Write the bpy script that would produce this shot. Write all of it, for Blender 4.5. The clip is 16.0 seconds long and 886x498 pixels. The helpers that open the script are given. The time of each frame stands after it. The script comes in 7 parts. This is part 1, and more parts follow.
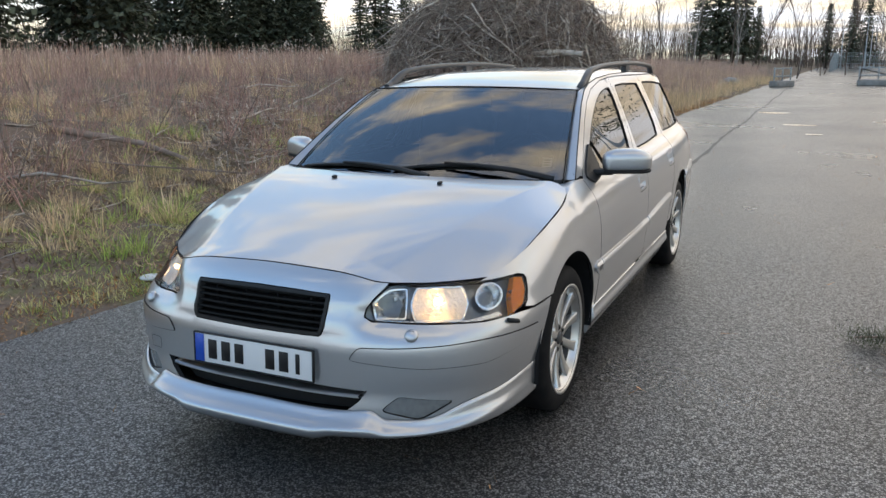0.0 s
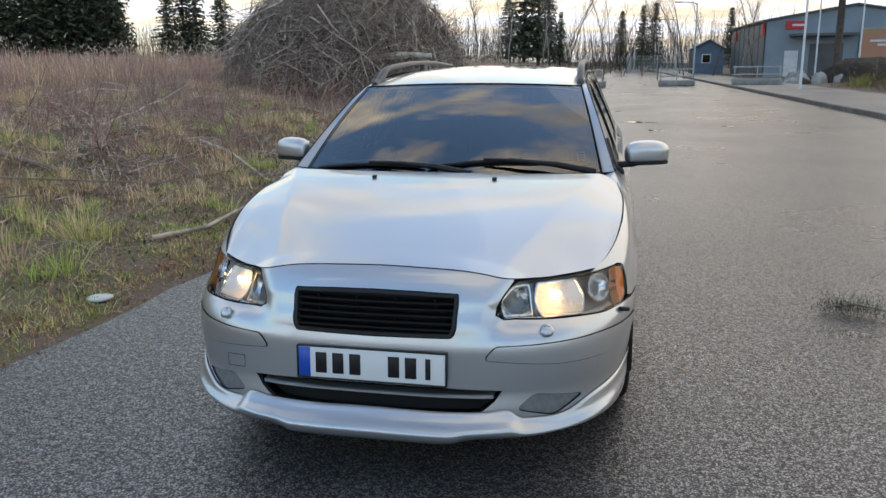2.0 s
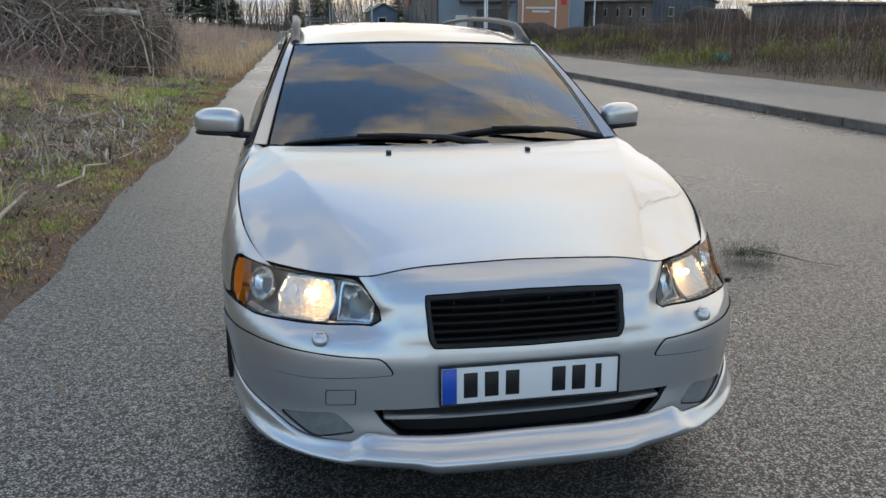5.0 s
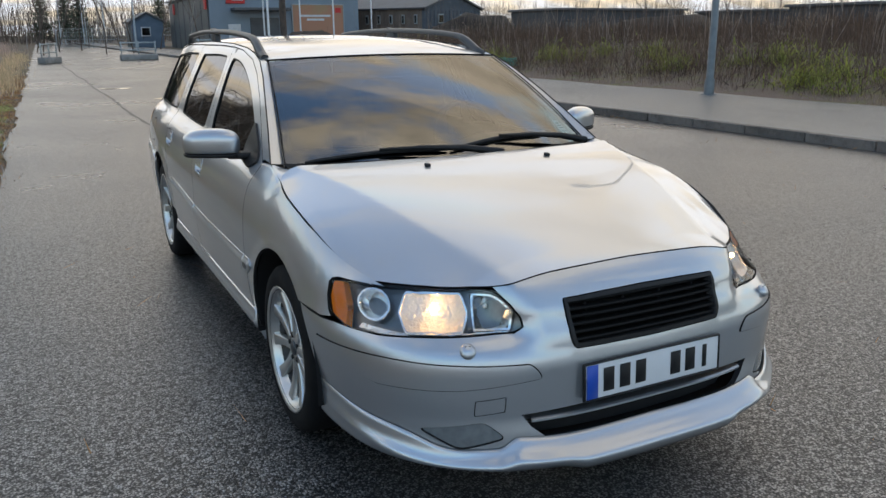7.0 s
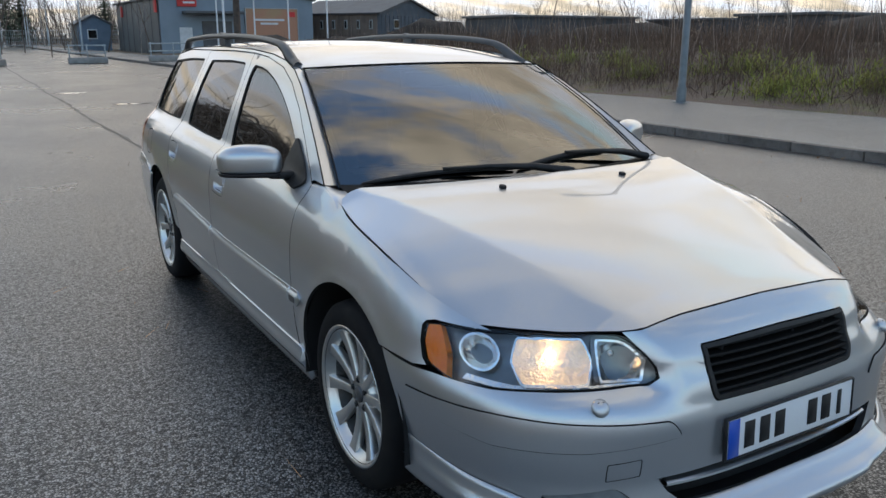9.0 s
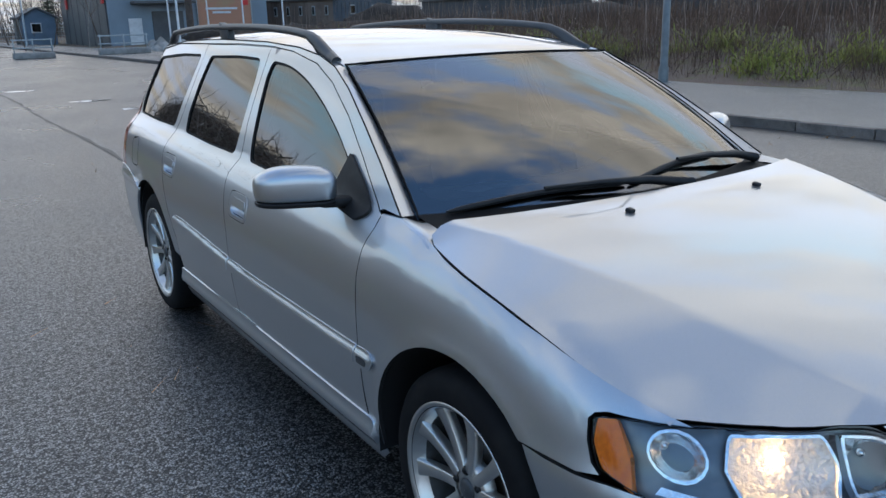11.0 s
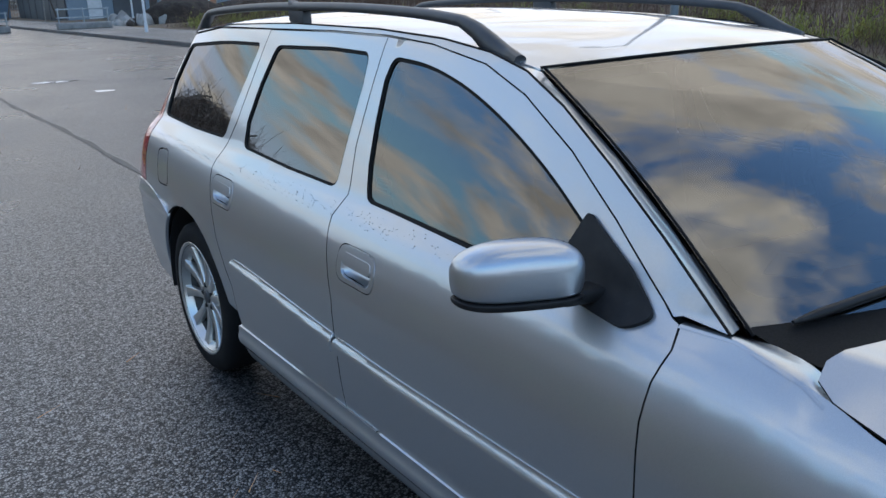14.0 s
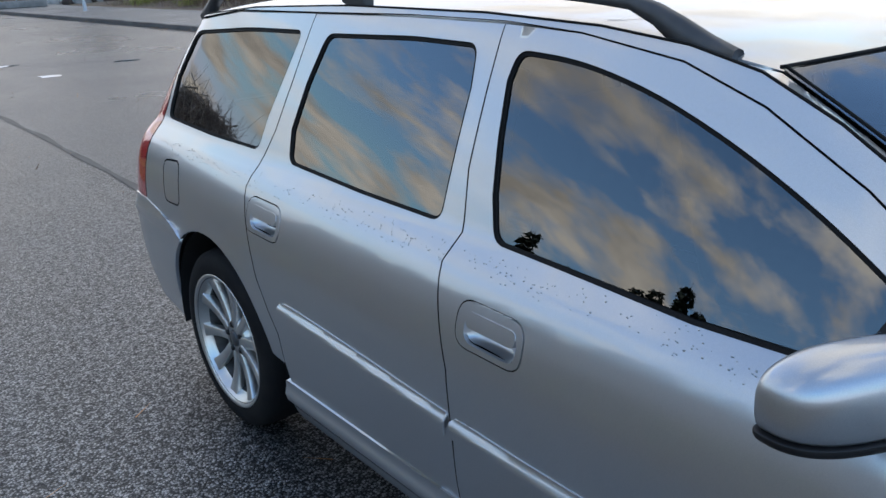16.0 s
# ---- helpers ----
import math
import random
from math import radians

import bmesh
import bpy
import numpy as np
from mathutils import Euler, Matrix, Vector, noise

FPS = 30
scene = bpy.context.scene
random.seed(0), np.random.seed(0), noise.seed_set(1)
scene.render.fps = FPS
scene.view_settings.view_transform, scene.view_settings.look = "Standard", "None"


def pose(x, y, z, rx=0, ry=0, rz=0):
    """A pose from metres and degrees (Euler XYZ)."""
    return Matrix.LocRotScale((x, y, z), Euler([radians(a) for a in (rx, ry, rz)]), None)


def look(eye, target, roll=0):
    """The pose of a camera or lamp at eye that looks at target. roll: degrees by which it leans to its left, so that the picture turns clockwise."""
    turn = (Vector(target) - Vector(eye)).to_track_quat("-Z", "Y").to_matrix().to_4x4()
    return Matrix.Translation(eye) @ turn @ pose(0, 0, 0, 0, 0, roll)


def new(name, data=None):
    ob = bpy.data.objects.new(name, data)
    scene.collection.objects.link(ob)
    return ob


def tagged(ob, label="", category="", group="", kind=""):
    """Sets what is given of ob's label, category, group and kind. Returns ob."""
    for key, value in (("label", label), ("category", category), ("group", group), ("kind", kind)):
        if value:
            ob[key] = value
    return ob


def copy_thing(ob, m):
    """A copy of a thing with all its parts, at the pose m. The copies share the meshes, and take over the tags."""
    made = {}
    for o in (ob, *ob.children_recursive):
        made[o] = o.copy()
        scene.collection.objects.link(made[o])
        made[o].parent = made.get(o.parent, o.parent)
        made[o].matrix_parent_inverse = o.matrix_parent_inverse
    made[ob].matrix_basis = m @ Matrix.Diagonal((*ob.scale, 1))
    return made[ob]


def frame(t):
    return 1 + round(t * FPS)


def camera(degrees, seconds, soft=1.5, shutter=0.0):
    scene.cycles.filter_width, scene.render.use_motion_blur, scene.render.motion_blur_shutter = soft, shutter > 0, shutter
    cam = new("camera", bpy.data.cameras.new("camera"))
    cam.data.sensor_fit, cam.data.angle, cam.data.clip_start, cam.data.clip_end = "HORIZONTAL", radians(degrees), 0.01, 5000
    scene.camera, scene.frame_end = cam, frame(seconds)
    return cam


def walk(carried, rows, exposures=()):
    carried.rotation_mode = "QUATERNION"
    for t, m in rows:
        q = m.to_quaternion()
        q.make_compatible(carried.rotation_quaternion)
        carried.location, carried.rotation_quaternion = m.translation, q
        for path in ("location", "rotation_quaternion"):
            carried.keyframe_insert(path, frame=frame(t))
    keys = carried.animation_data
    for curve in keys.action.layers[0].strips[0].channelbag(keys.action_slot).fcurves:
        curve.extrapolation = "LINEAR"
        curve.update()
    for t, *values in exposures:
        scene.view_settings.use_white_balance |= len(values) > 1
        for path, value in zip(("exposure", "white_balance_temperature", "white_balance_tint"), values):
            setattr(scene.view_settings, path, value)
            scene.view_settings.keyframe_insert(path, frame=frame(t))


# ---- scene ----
cam = camera(58.0, 16.0)
PATH = [
    (0, (1.797, -3.157, 1.479), (0.963, -1.397, 1.021), -0.5),
    (0.5, (1.567, -3.299, 1.475), (0.817, -1.501, 1.023), -0.3),
    (1, (1.322, -3.343, 1.454), (0.669, -1.507, 1.003), -0.3),
    (1.5, (1.071, -3.384, 1.466), (0.538, -1.511, 1.013), -0.4),
    (2, (0.789, -3.456, 1.454), (0.379, -1.551, 1.0), -0.6),
    (2.5, (0.549, -3.436, 1.441), (0.268, -1.511, 0.978), -0.7),
    (3, (0.3, -3.318, 1.429), (0.147, -1.382, 0.951), -0.5),
    (3.5, (0.052, -3.269, 1.414), (0.027, -1.331, 0.918), -0.0),
    (4, (-0.224, -3.236, 1.428), (-0.123, -1.306, 0.912), 0.3),
    (4.5, (-0.442, -3.107, 1.418), (-0.211, -1.194, 0.884), 0.4),
    (5, (-0.65, -3.002, 1.427), (-0.283, -1.112, 0.884), 0.3),
    (7.3, (-1.708, -2.68, 1.45), (-0.787, -0.986, 0.921), -0.5),
    (7.5, (-1.757, -2.65, 1.443), (-0.813, -0.969, 0.912), -0.5),
    (8, (-1.839, -2.59, 1.437), (-0.864, -0.924, 0.913), -0.2),
    (8.5, (-1.849, -2.418, 1.456), (-0.865, -0.755, 0.939), 0.1),
    (9, (-1.844, -2.225, 1.455), (-0.862, -0.561, 0.941), 0.1),
    (11.3, (-1.877, -1.324, 1.464), (-0.808, 0.274, 0.913), -1.3),
    (11.5, (-1.883, -1.229, 1.456), (-0.807, 0.365, 0.907), -1.1),
    (12, (-1.908, -1.03, 1.471), (-0.822, 0.551, 0.905), -1.3),
    (12.5, (-1.862, -0.835, 1.481), (-0.775, 0.741, 0.905), -1.3),
    (13, (-1.81, -0.659, 1.487), (-0.723, 0.915, 0.901), -1.3),
    (13.5, (-1.832, -0.487, 1.478), (-0.736, 1.076, 0.882), -1.3),
    (14, (-1.869, -0.317, 1.493), (-0.753, 1.225, 0.879), -1.4),
    (14.5, (-1.853, -0.159, 1.489), (-0.717, 1.364, 0.863), -1.5),
    (15, (-1.816, 0.043, 1.485), (-0.657, 1.543, 0.847), -1.6),
    (15.5, (-1.821, 0.201, 1.491), (-0.643, 1.676, 0.83), -1.8),
    (16, (-1.867, 0.38, 1.505), (-0.671, 1.833, 0.827), -2.2),
]
walk(cam, [(t, look(eye, target, roll)) for t, eye, target, roll in PATH],
     exposures=((0.0, 0.54, 6500, 14), (4.5, 0.44, 6450, 13), (9.0, 0.28, 6150, 13), (12.0, 0.28, 5350, 13), (16.0, 0.44, 5650, 14)))

# ---- world and sun ----
SUN_EL, SUN_AZ = radians(12), radians(33)   # azimuth from +y towards +x
world = bpy.data.worlds.new("sky")
scene.world = world
world.use_nodes = True
wn = world.node_tree.nodes
wl = world.node_tree.links
wn.clear()


def wnode(kind, **kw):
    n = wn.new(kind)
    for k, v in kw.items():
        n.inputs[k].default_value = v
    return n


sky = wn.new("ShaderNodeTexSky")
sky.sky_type = "NISHITA"
sky.sun_disc = False
sky.sun_elevation = SUN_EL
sky.sun_rotation = SUN_AZ
sky.air_density, sky.dust_density, sky.ozone_density = 1.0, 0.9, 1.5
coord = wn.new("ShaderNodeTexCoord")
sep = wn.new("ShaderNodeSeparateXYZ")
wl.new(coord.outputs["Generated"], sep.inputs[0])
# clouds on a flat layer: direction divided by its height
zmax = wn.new("ShaderNodeMath"); zmax.operation = "MAXIMUM"; zmax.inputs[1].default_value = 0.0
wl.new(sep.outputs["Z"], zmax.inputs[0])
zadd = wn.new("ShaderNodeMath"); zadd.operation = "ADD"; zadd.inputs[1].default_value = 0.22
wl.new(zmax.outputs[0], zadd.inputs[0])
dv = wn.new("ShaderNodeVectorMath"); dv.operation = "DIVIDE"
cmb = wn.new("ShaderNodeCombineXYZ")
for k in range(3):
    wl.new(zadd.outputs[0], cmb.inputs[k])
wl.new(coord.outputs["Generated"], dv.inputs[0]); wl.new(cmb.outputs[0], dv.inputs[1])
cmap = wn.new("ShaderNodeMapping")
cmap.inputs["Rotation"].default_value = (0, 0, radians(-35)); cmap.inputs["Scale"].default_value = (1.0, 2.1, 0.15)
cmap.inputs["Location"].default_value = (3.1, 1.7, 0)
wl.new(dv.outputs[0], cmap.inputs[0])
cn = wnode("ShaderNodeTexNoise", Scale=2.1, Detail=9.0, Roughness=0.57, Distortion=0.15)
wl.new(cmap.outputs[0], cn.inputs["Vector"])
cramp = wn.new("ShaderNodeValToRGB")
cramp.color_ramp.elements[0].position, cramp.color_ramp.elements[1].position = 0.46, 0.61
# cloud colour: warm towards the sun, grey-white away from it
sund = wn.new("ShaderNodeVectorMath"); sund.operation = "DOT_PRODUCT"
sund.inputs[1].default_value = (math.sin(SUN_AZ) * math.cos(SUN_EL), math.cos(SUN_AZ) * math.cos(SUN_EL), math.sin(SUN_EL))
wl.new(coord.outputs["Generated"], sund.inputs[0])
sramp = wn.new("ShaderNodeValToRGB")
sramp.color_ramp.elements[0].position, sramp.color_ramp.elements[0].color = 0.0, (0.86, 0.92, 1.0, 1)
sramp.color_ramp.elements[1].position, sramp.color_ramp.elements[1].color = 1.0, (0.68, 0.58, 0.42, 1)
e = sramp.color_ramp.elements.new(0.5); e.color = (1.12, 1.00, 0.76, 1)
smap = wn.new("ShaderNodeMapRange"); smap.inputs["From Min"].default_value = -1.0
wl.new(sund.outputs["Value"], smap.inputs["Value"]); wl.new(smap.outputs[0], sramp.inputs[0])
# denser cloud on the sun's side of the sky
cover = wn.new("ShaderNodeMath"); cover.operation = "MULTIPLY_ADD"; cover.inputs[1].default_value = 0.10
shift = wn.new("ShaderNodeMath"); shift.operation = "SUBTRACT"; shift.inputs[1].default_value = 0.062
wl.new(cn.outputs["Fac"], shift.inputs[0])
wl.new(smap.outputs[0], cover.inputs[0]); wl.new(shift.outputs[0], cover.inputs[2])
# a large bank of cloud high up on that side
bank = wn.new("ShaderNodeVectorMath"); bank.operation = "DOT_PRODUCT"; bank.inputs[1].default_value = (0.52, 0.22, 0.825)
wl.new(coord.outputs["Generated"], bank.inputs[0])
bmap = wn.new("ShaderNodeMapRange"); bmap.interpolation_type = "SMOOTHSTEP"
for key, v in (("From Min", 0.93), ("From Max", 0.998), ("To Min", 0.0), ("To Max", 0.06)):
    bmap.inputs[key].default_value = v
wl.new(bank.outputs["Value"], bmap.inputs["Value"])
dense = wn.new("ShaderNodeMath"); dense.operation = "ADD"
wl.new(cover.outputs[0], dense.inputs[0]); wl.new(bmap.outputs[0], dense.inputs[1]); wl.new(dense.outputs[0], cramp.inputs[0])
# the low clouds round the sun are the brightest
low = wn.new("ShaderNodeMath"); low.operation = "SUBTRACT"; low.inputs[0].default_value = 1.0
wl.new(zmax.outputs[0], low.inputs[1])
lowp = wn.new("ShaderNodeMath"); lowp.operation = "POWER"; lowp.inputs[1].default_value = 7.0
wl.new(low.outputs[0], lowp.inputs[0])
glow = wn.new("ShaderNodeMath"); glow.operation = "MULTIPLY"
sunw = wn.new("ShaderNodeMath"); sunw.operation = "POWER"; sunw.inputs[1].default_value = 4.0
wl.new(smap.outputs[0], sunw.inputs[0])
wl.new(lowp.outputs[0], glow.inputs[0]); wl.new(sunw.outputs[0], glow.inputs[1])
gain = wn.new("ShaderNodeMath"); gain.operation = "MULTIPLY_ADD"; gain.inputs[1].default_value = 0.12; gain.inputs[2].default_value = 1.0
wl.new(glow.outputs[0], gain.inputs[0])
cloud = wn.new("ShaderNodeVectorMath"); cloud.operation = "SCALE"
# thick and thin cloud
thick = wnode("ShaderNodeTexNoise", Scale=3.4, Detail=6.0, Roughness=0.55, Distortion=0.2)
wl.new(cmap.outputs[0], thick.inputs["Vector"])
tmap = wn.new("ShaderNodeMapRange")
for key, v in (("From Min", 0.36), ("From Max", 0.62), ("To Min", 0.70), ("To Max", 1.18)):
    tmap.inputs[key].default_value = v
wl.new(thick.outputs["Fac"], tmap.inputs["Value"])
body = wn.new("ShaderNodeMath"); body.operation = "MULTIPLY"
wl.new(gain.outputs[0], body.inputs[0]); wl.new(tmap.outputs[0], body.inputs[1])
wl.new(sramp.outputs[0], cloud.inputs[0]); wl.new(body.outputs[0], cloud.inputs["Scale"])
skyb = wn.new("ShaderNodeMix"); skyb.data_type = "RGBA"; skyb.blend_type = "MULTIPLY"
skyb.inputs["Factor"].default_value = 1.0
skyb.inputs["B"].default_value = (0.245, 0.275, 0.29, 1)
wl.new(sky.outputs[0], skyb.inputs["A"])
veil = wn.new("ShaderNodeMix"); veil.data_type = "RGBA"; veil.blend_type = "DARKEN"
veil.inputs["Factor"].default_value = 1.0; veil.inputs["B"].default_value = (0.78, 0.82, 0.86, 1)
wl.new(skyb.outputs["Result"], veil.inputs["A"])
mix = wn.new("ShaderNodeMix"); mix.data_type = "RGBA"
wl.new(cramp.outputs[0], mix.inputs["Factor"]); wl.new(veil.outputs["Result"], mix.inputs["A"]); wl.new(cloud.outputs[0], mix.inputs["B"])
bg = wnode("ShaderNodeBackground", Strength=1.15)
wl.new(mix.outputs["Result"], bg.inputs[0])
wo = wn.new("ShaderNodeOutputWorld")
wl.new(bg.outputs[0], wo.inputs[0])

sun = new("sun", bpy.data.lights.new("sun", "SUN"))
sun.data.energy, sun.data.angle, sun.data.color = 0.32, radians(90), (1.0, 0.82, 0.58)
sun.matrix_world = look((0, 0, 0), (-math.sin(SUN_AZ) * math.cos(SUN_EL), -math.cos(SUN_AZ) * math.cos(SUN_EL), -math.sin(SUN_EL)))

# ---- materials ----
def material(name, base, rough=0.5, metal=0.0, **kw):
    """A Principled material; noise=(scale, amount) varies the colour at that scale, fine=(scale, amount) adds grain, bump=(scale, strength) relief."""
    m = bpy.data.materials.new(name)
    m.use_nodes = True
    nt = m.node_tree
    b = nt.nodes["Principled BSDF"]
    b.inputs["Roughness"].default_value, b.inputs["Metallic"].default_value = rough, metal
    b.inputs["Base Color"].default_value = (*base, 1)
    tc = nt.nodes.new("ShaderNodeTexCoord")
    src = None
    for key in ("noise", "fine"):
        if key in kw:
            sc, other, lo, hi = kw[key]
            t = nt.nodes.new("ShaderNodeTexNoise")
            t.inputs["Scale"].default_value, t.inputs["Detail"].default_value = sc, 4
            nt.links.new(tc.outputs["Object"], t.inputs["Vector"])
            r = nt.nodes.new("ShaderNodeMapRange")
            r.inputs["From Min"].default_value, r.inputs["From Max"].default_value = lo, hi
            nt.links.new(t.outputs["Fac"], r.inputs["Value"])
            mx = nt.nodes.new("ShaderNodeMix")
            mx.data_type = "RGBA"
            nt.links.new(r.outputs[0], mx.inputs["Factor"])
            if src is None:
                mx.inputs["A"].default_value = (*base, 1)
            else:
                nt.links.new(src, mx.inputs["A"])
            mx.inputs["B"].default_value = (*other, 1)
            src = mx.outputs["Result"]
    if "spread" in kw:      # colour by island or by object
        gi = nt.nodes.new("ShaderNodeNewGeometry") if kw.get("island", True) else nt.nodes.new("ShaderNodeObjectInfo")
        hs = nt.nodes.new("ShaderNodeHueSaturation")
        r = nt.nodes.new("ShaderNodeMapRange")
        r.inputs["To Min"].default_value, r.inputs["To Max"].default_value = 1 - kw["spread"], 1 + kw["spread"]
        nt.links.new(gi.outputs["Random Per Island" if kw.get("island", True) else "Random"], r.inputs["Value"])
        nt.links.new(r.outputs[0], hs.inputs["Value"])
        if src is None:
            hs.inputs["Color"].default_value = (*base, 1)
        else:
            nt.links.new(src, hs.inputs["Color"])
        src = hs.outputs[0]
    if src is not None:
        nt.links.new(src, b.inputs["Base Color"])
    if "bump" in kw:
        sc, st, dist = kw["bump"]
        t = nt.nodes.new("ShaderNodeTexNoise")
        t.inputs["Scale"].default_value, t.inputs["Detail"].default_value = sc, 5
        nt.links.new(tc.outputs["Object"], t.inputs["Vector"])
        bp = nt.nodes.new("ShaderNodeBump")
        bp.inputs["Strength"].default_value, bp.inputs["Distance"].default_value = st, dist
        nt.links.new(t.outputs["Fac"], bp.inputs["Height"])
        nt.links.new(bp.outputs[0], b.inputs["Normal"])
    for key, v in kw.get("inputs", {}).items():
        b.inputs[key].default_value = v
    if "through" in kw:      # thin leaf: light shines through it
        tl, mx = nt.nodes.new("ShaderNodeBsdfTranslucent"), nt.nodes.new("ShaderNodeMixShader")
        mx.inputs[0].default_value = kw["through"]
        tl.inputs[0].default_value = (*base, 1)
        if src is not None:
            nt.links.new(src, tl.inputs[0])
        nt.links.new(b.outputs[0], mx.inputs[1]); nt.links.new(tl.outputs[0], mx.inputs[2])
        nt.links.new(mx.outputs[0], nt.nodes["Material Output"].inputs[0])
    return m


def glass(name, tint, ior=1.5, rough=0.0):
    """Thin glass: tinted and clear, with a mirror layer by Fresnel."""
    m = bpy.data.materials.new(name)
    m.use_nodes = True
    nt = m.node_tree
    nt.nodes.clear()
    tr, gl = nt.nodes.new("ShaderNodeBsdfTransparent"), nt.nodes.new("ShaderNodeBsdfGlossy")
    tr.inputs[0].default_value = (*tint, 1)
    gl.inputs["Roughness"].default_value = rough
    fr = nt.nodes.new("ShaderNodeFresnel")
    fr.inputs[0].default_value = ior
    mx, out = nt.nodes.new("ShaderNodeMixShader"), nt.nodes.new("ShaderNodeOutputMaterial")
    nt.links.new(fr.outputs[0], mx.inputs[0])
    nt.links.new(tr.outputs[0], mx.inputs[1])
    nt.links.new(gl.outputs[0], mx.inputs[2])
    nt.links.new(mx.outputs[0], out.inputs[0])
    return m


def light_material(name, colour, strength):
    m = bpy.data.materials.new(name)
    m.use_nodes = True
    b = m.node_tree.nodes["Principled BSDF"]
    b.inputs["Emission Color"].default_value, b.inputs["Emission Strength"].default_value = (*colour, 1), strength
    return m


PAINT = material("silver_paint", (0.53, 0.545, 0.56), 0.36, 0.85, fine=(900, (0.45, 0.465, 0.49), 0.35, 0.65), noise=(1.3, (0.53, 0.545, 0.56), 0.4, 0.65), bump=(420, 0.015, 0.0005),
                 inputs={"Coat Weight": 1.0, "Coat Roughness": 0.02, "Coat IOR": 1.7})
LAMPGREY = material("lamp_inner_grey", (0.20, 0.205, 0.205), 0.32, 0.8, noise=(30, (0.14, 0.145, 0.15), 0.4, 0.7))
BLACK = material("black_plastic", (0.010, 0.010, 0.011), 0.5, noise=(30, (0.018, 0.018, 0.018), 0.4, 0.7), bump=(500, 0.15, 0.001), inputs={"Specular IOR Level": 0.3})
# near-black for hollows, backings and panel lips: their shade put into the colour
VOID = material("cavity_shade", (0.006, 0.006, 0.007), 0.9)
RUBBER = material("tyre_rubber", (0.007, 0.007, 0.008), 0.75, noise=(12, (0.016, 0.015, 0.014), 0.45, 0.75), bump=(250, 0.25, 0.001), inputs={"Specular IOR Level": 0.18})
GREYPL = material("grey_rail_plastic", (0.045, 0.047, 0.05), 0.42, noise=(25, (0.06, 0.06, 0.062), 0.4, 0.7), bump=(700, 0.12, 0.0006))
FOGM = material("smoky_fog_cover", (0.17, 0.18, 0.185), 0.25, noise=(40, (0.13, 0.14, 0.145), 0.4, 0.7), inputs={"Coat Weight": 0.6})
ALLOY = material("alloy_wheel", (0.62, 0.615, 0.60), 0.32, 0.9, noise=(9, (0.48, 0.46, 0.42), 0.5, 0.75), bump=(300, 0.04, 0.001))
CHROME = material("chrome", (0.75, 0.75, 0.76), 0.08, 1.0)
REFLECT = material("lamp_reflector", (0.90, 0.90, 0.89), 0.22, 1.0, bump=(75, 0.5, 0.004))
# rougher copy of the reflector, tinted warm to carry part of the bulb's glow
LITREFLECT = material("lit_reflector", (0.94, 0.91, 0.86), 0.55, 1.0, bump=(70, 1.0, 0.008))
TRIMSEAL = material("window_seal", (0.006, 0.006, 0.006), 0.6, fine=(300, (0.011, 0.011, 0.011), 0.4, 0.6), inputs={"Specular IOR Level": 0.12})
WINDOW = glass("tinted_glass", (0.13, 0.165, 0.165), 2.4)
WINDOWDARK = glass("privacy_glass", (0.03, 0.034, 0.034), 2.7)
SCREEN = glass("windscreen_glass", (0.36, 0.40, 0.385), 2.75)
LENS = glass("lamp_glass", (0.95, 0.96, 0.96), 1.45)
AMBER = material("amber_lens", (1.0, 0.27, 0.008), 0.35, noise=(90, (0.85, 0.2, 0.006), 0.4, 0.6), bump=(160, 0.3, 0.002), inputs={"Specular IOR Level": 0.25})
REDLENS = material("red_lens", (0.42, 0.012, 0.012), 0.1, inputs={"Coat Weight": 1.0})
BULB = light_material("lit_bulb", (1.0, 0.56, 0.19), 22.0)
PLATE = material("plate_white", (0.72, 0.73, 0.74), 0.35, fine=(400, (0.66, 0.67, 0.68), 0.4, 0.6))
PLATEBLUE = material("plate_blue", (0.012, 0.07, 0.42), 0.35)
SEATM = material("seat_fabric", (0.035, 0.035, 0.04), 0.85, noise=(14, (0.055, 0.053, 0.052), 0.4, 0.7), bump=(350, 0.3, 0.002))
DASHM = material("dash_plastic", (0.03, 0.031, 0.033), 0.7, noise=(8, (0.04, 0.04, 0.042), 0.4, 0.7), bump=(400, 0.25, 0.001))
PALE = material("pale_interior_trim", (0.42, 0.41, 0.38), 0.8, noise=(10, (0.36, 0.35, 0.33), 0.4, 0.7))
STICK = material("sticker_paper", (0.75, 0.76, 0.76), 0.5, noise=(40, (0.68, 0.7, 0.7), 0.4, 0.7))
STICKD = material("sticker_ink", (0.12, 0.13, 0.14), 0.5)
# ---- ground ----
rng = np.random.default_rng(7)


def left_edge(y):
    return -2.12 + 0.018 * np.asarray(y, float)


def kerb_x(y):
    return 7.52 - 0.018 * np.asarray(y, float)


def verge_x(y):
    return 11.75 - 0.03 * np.asarray(y, float)


def wavy(x, y, s):
    return (np.sin(x * 1.3 / s + 1.7 * np.sin(y * 0.9 / s)) + np.sin(y * 1.1 / s + 1.3 * np.sin(x * 0.7 / s + 2)) + np.sin((x + y) * 2.3 / s + 0.7)) / 3


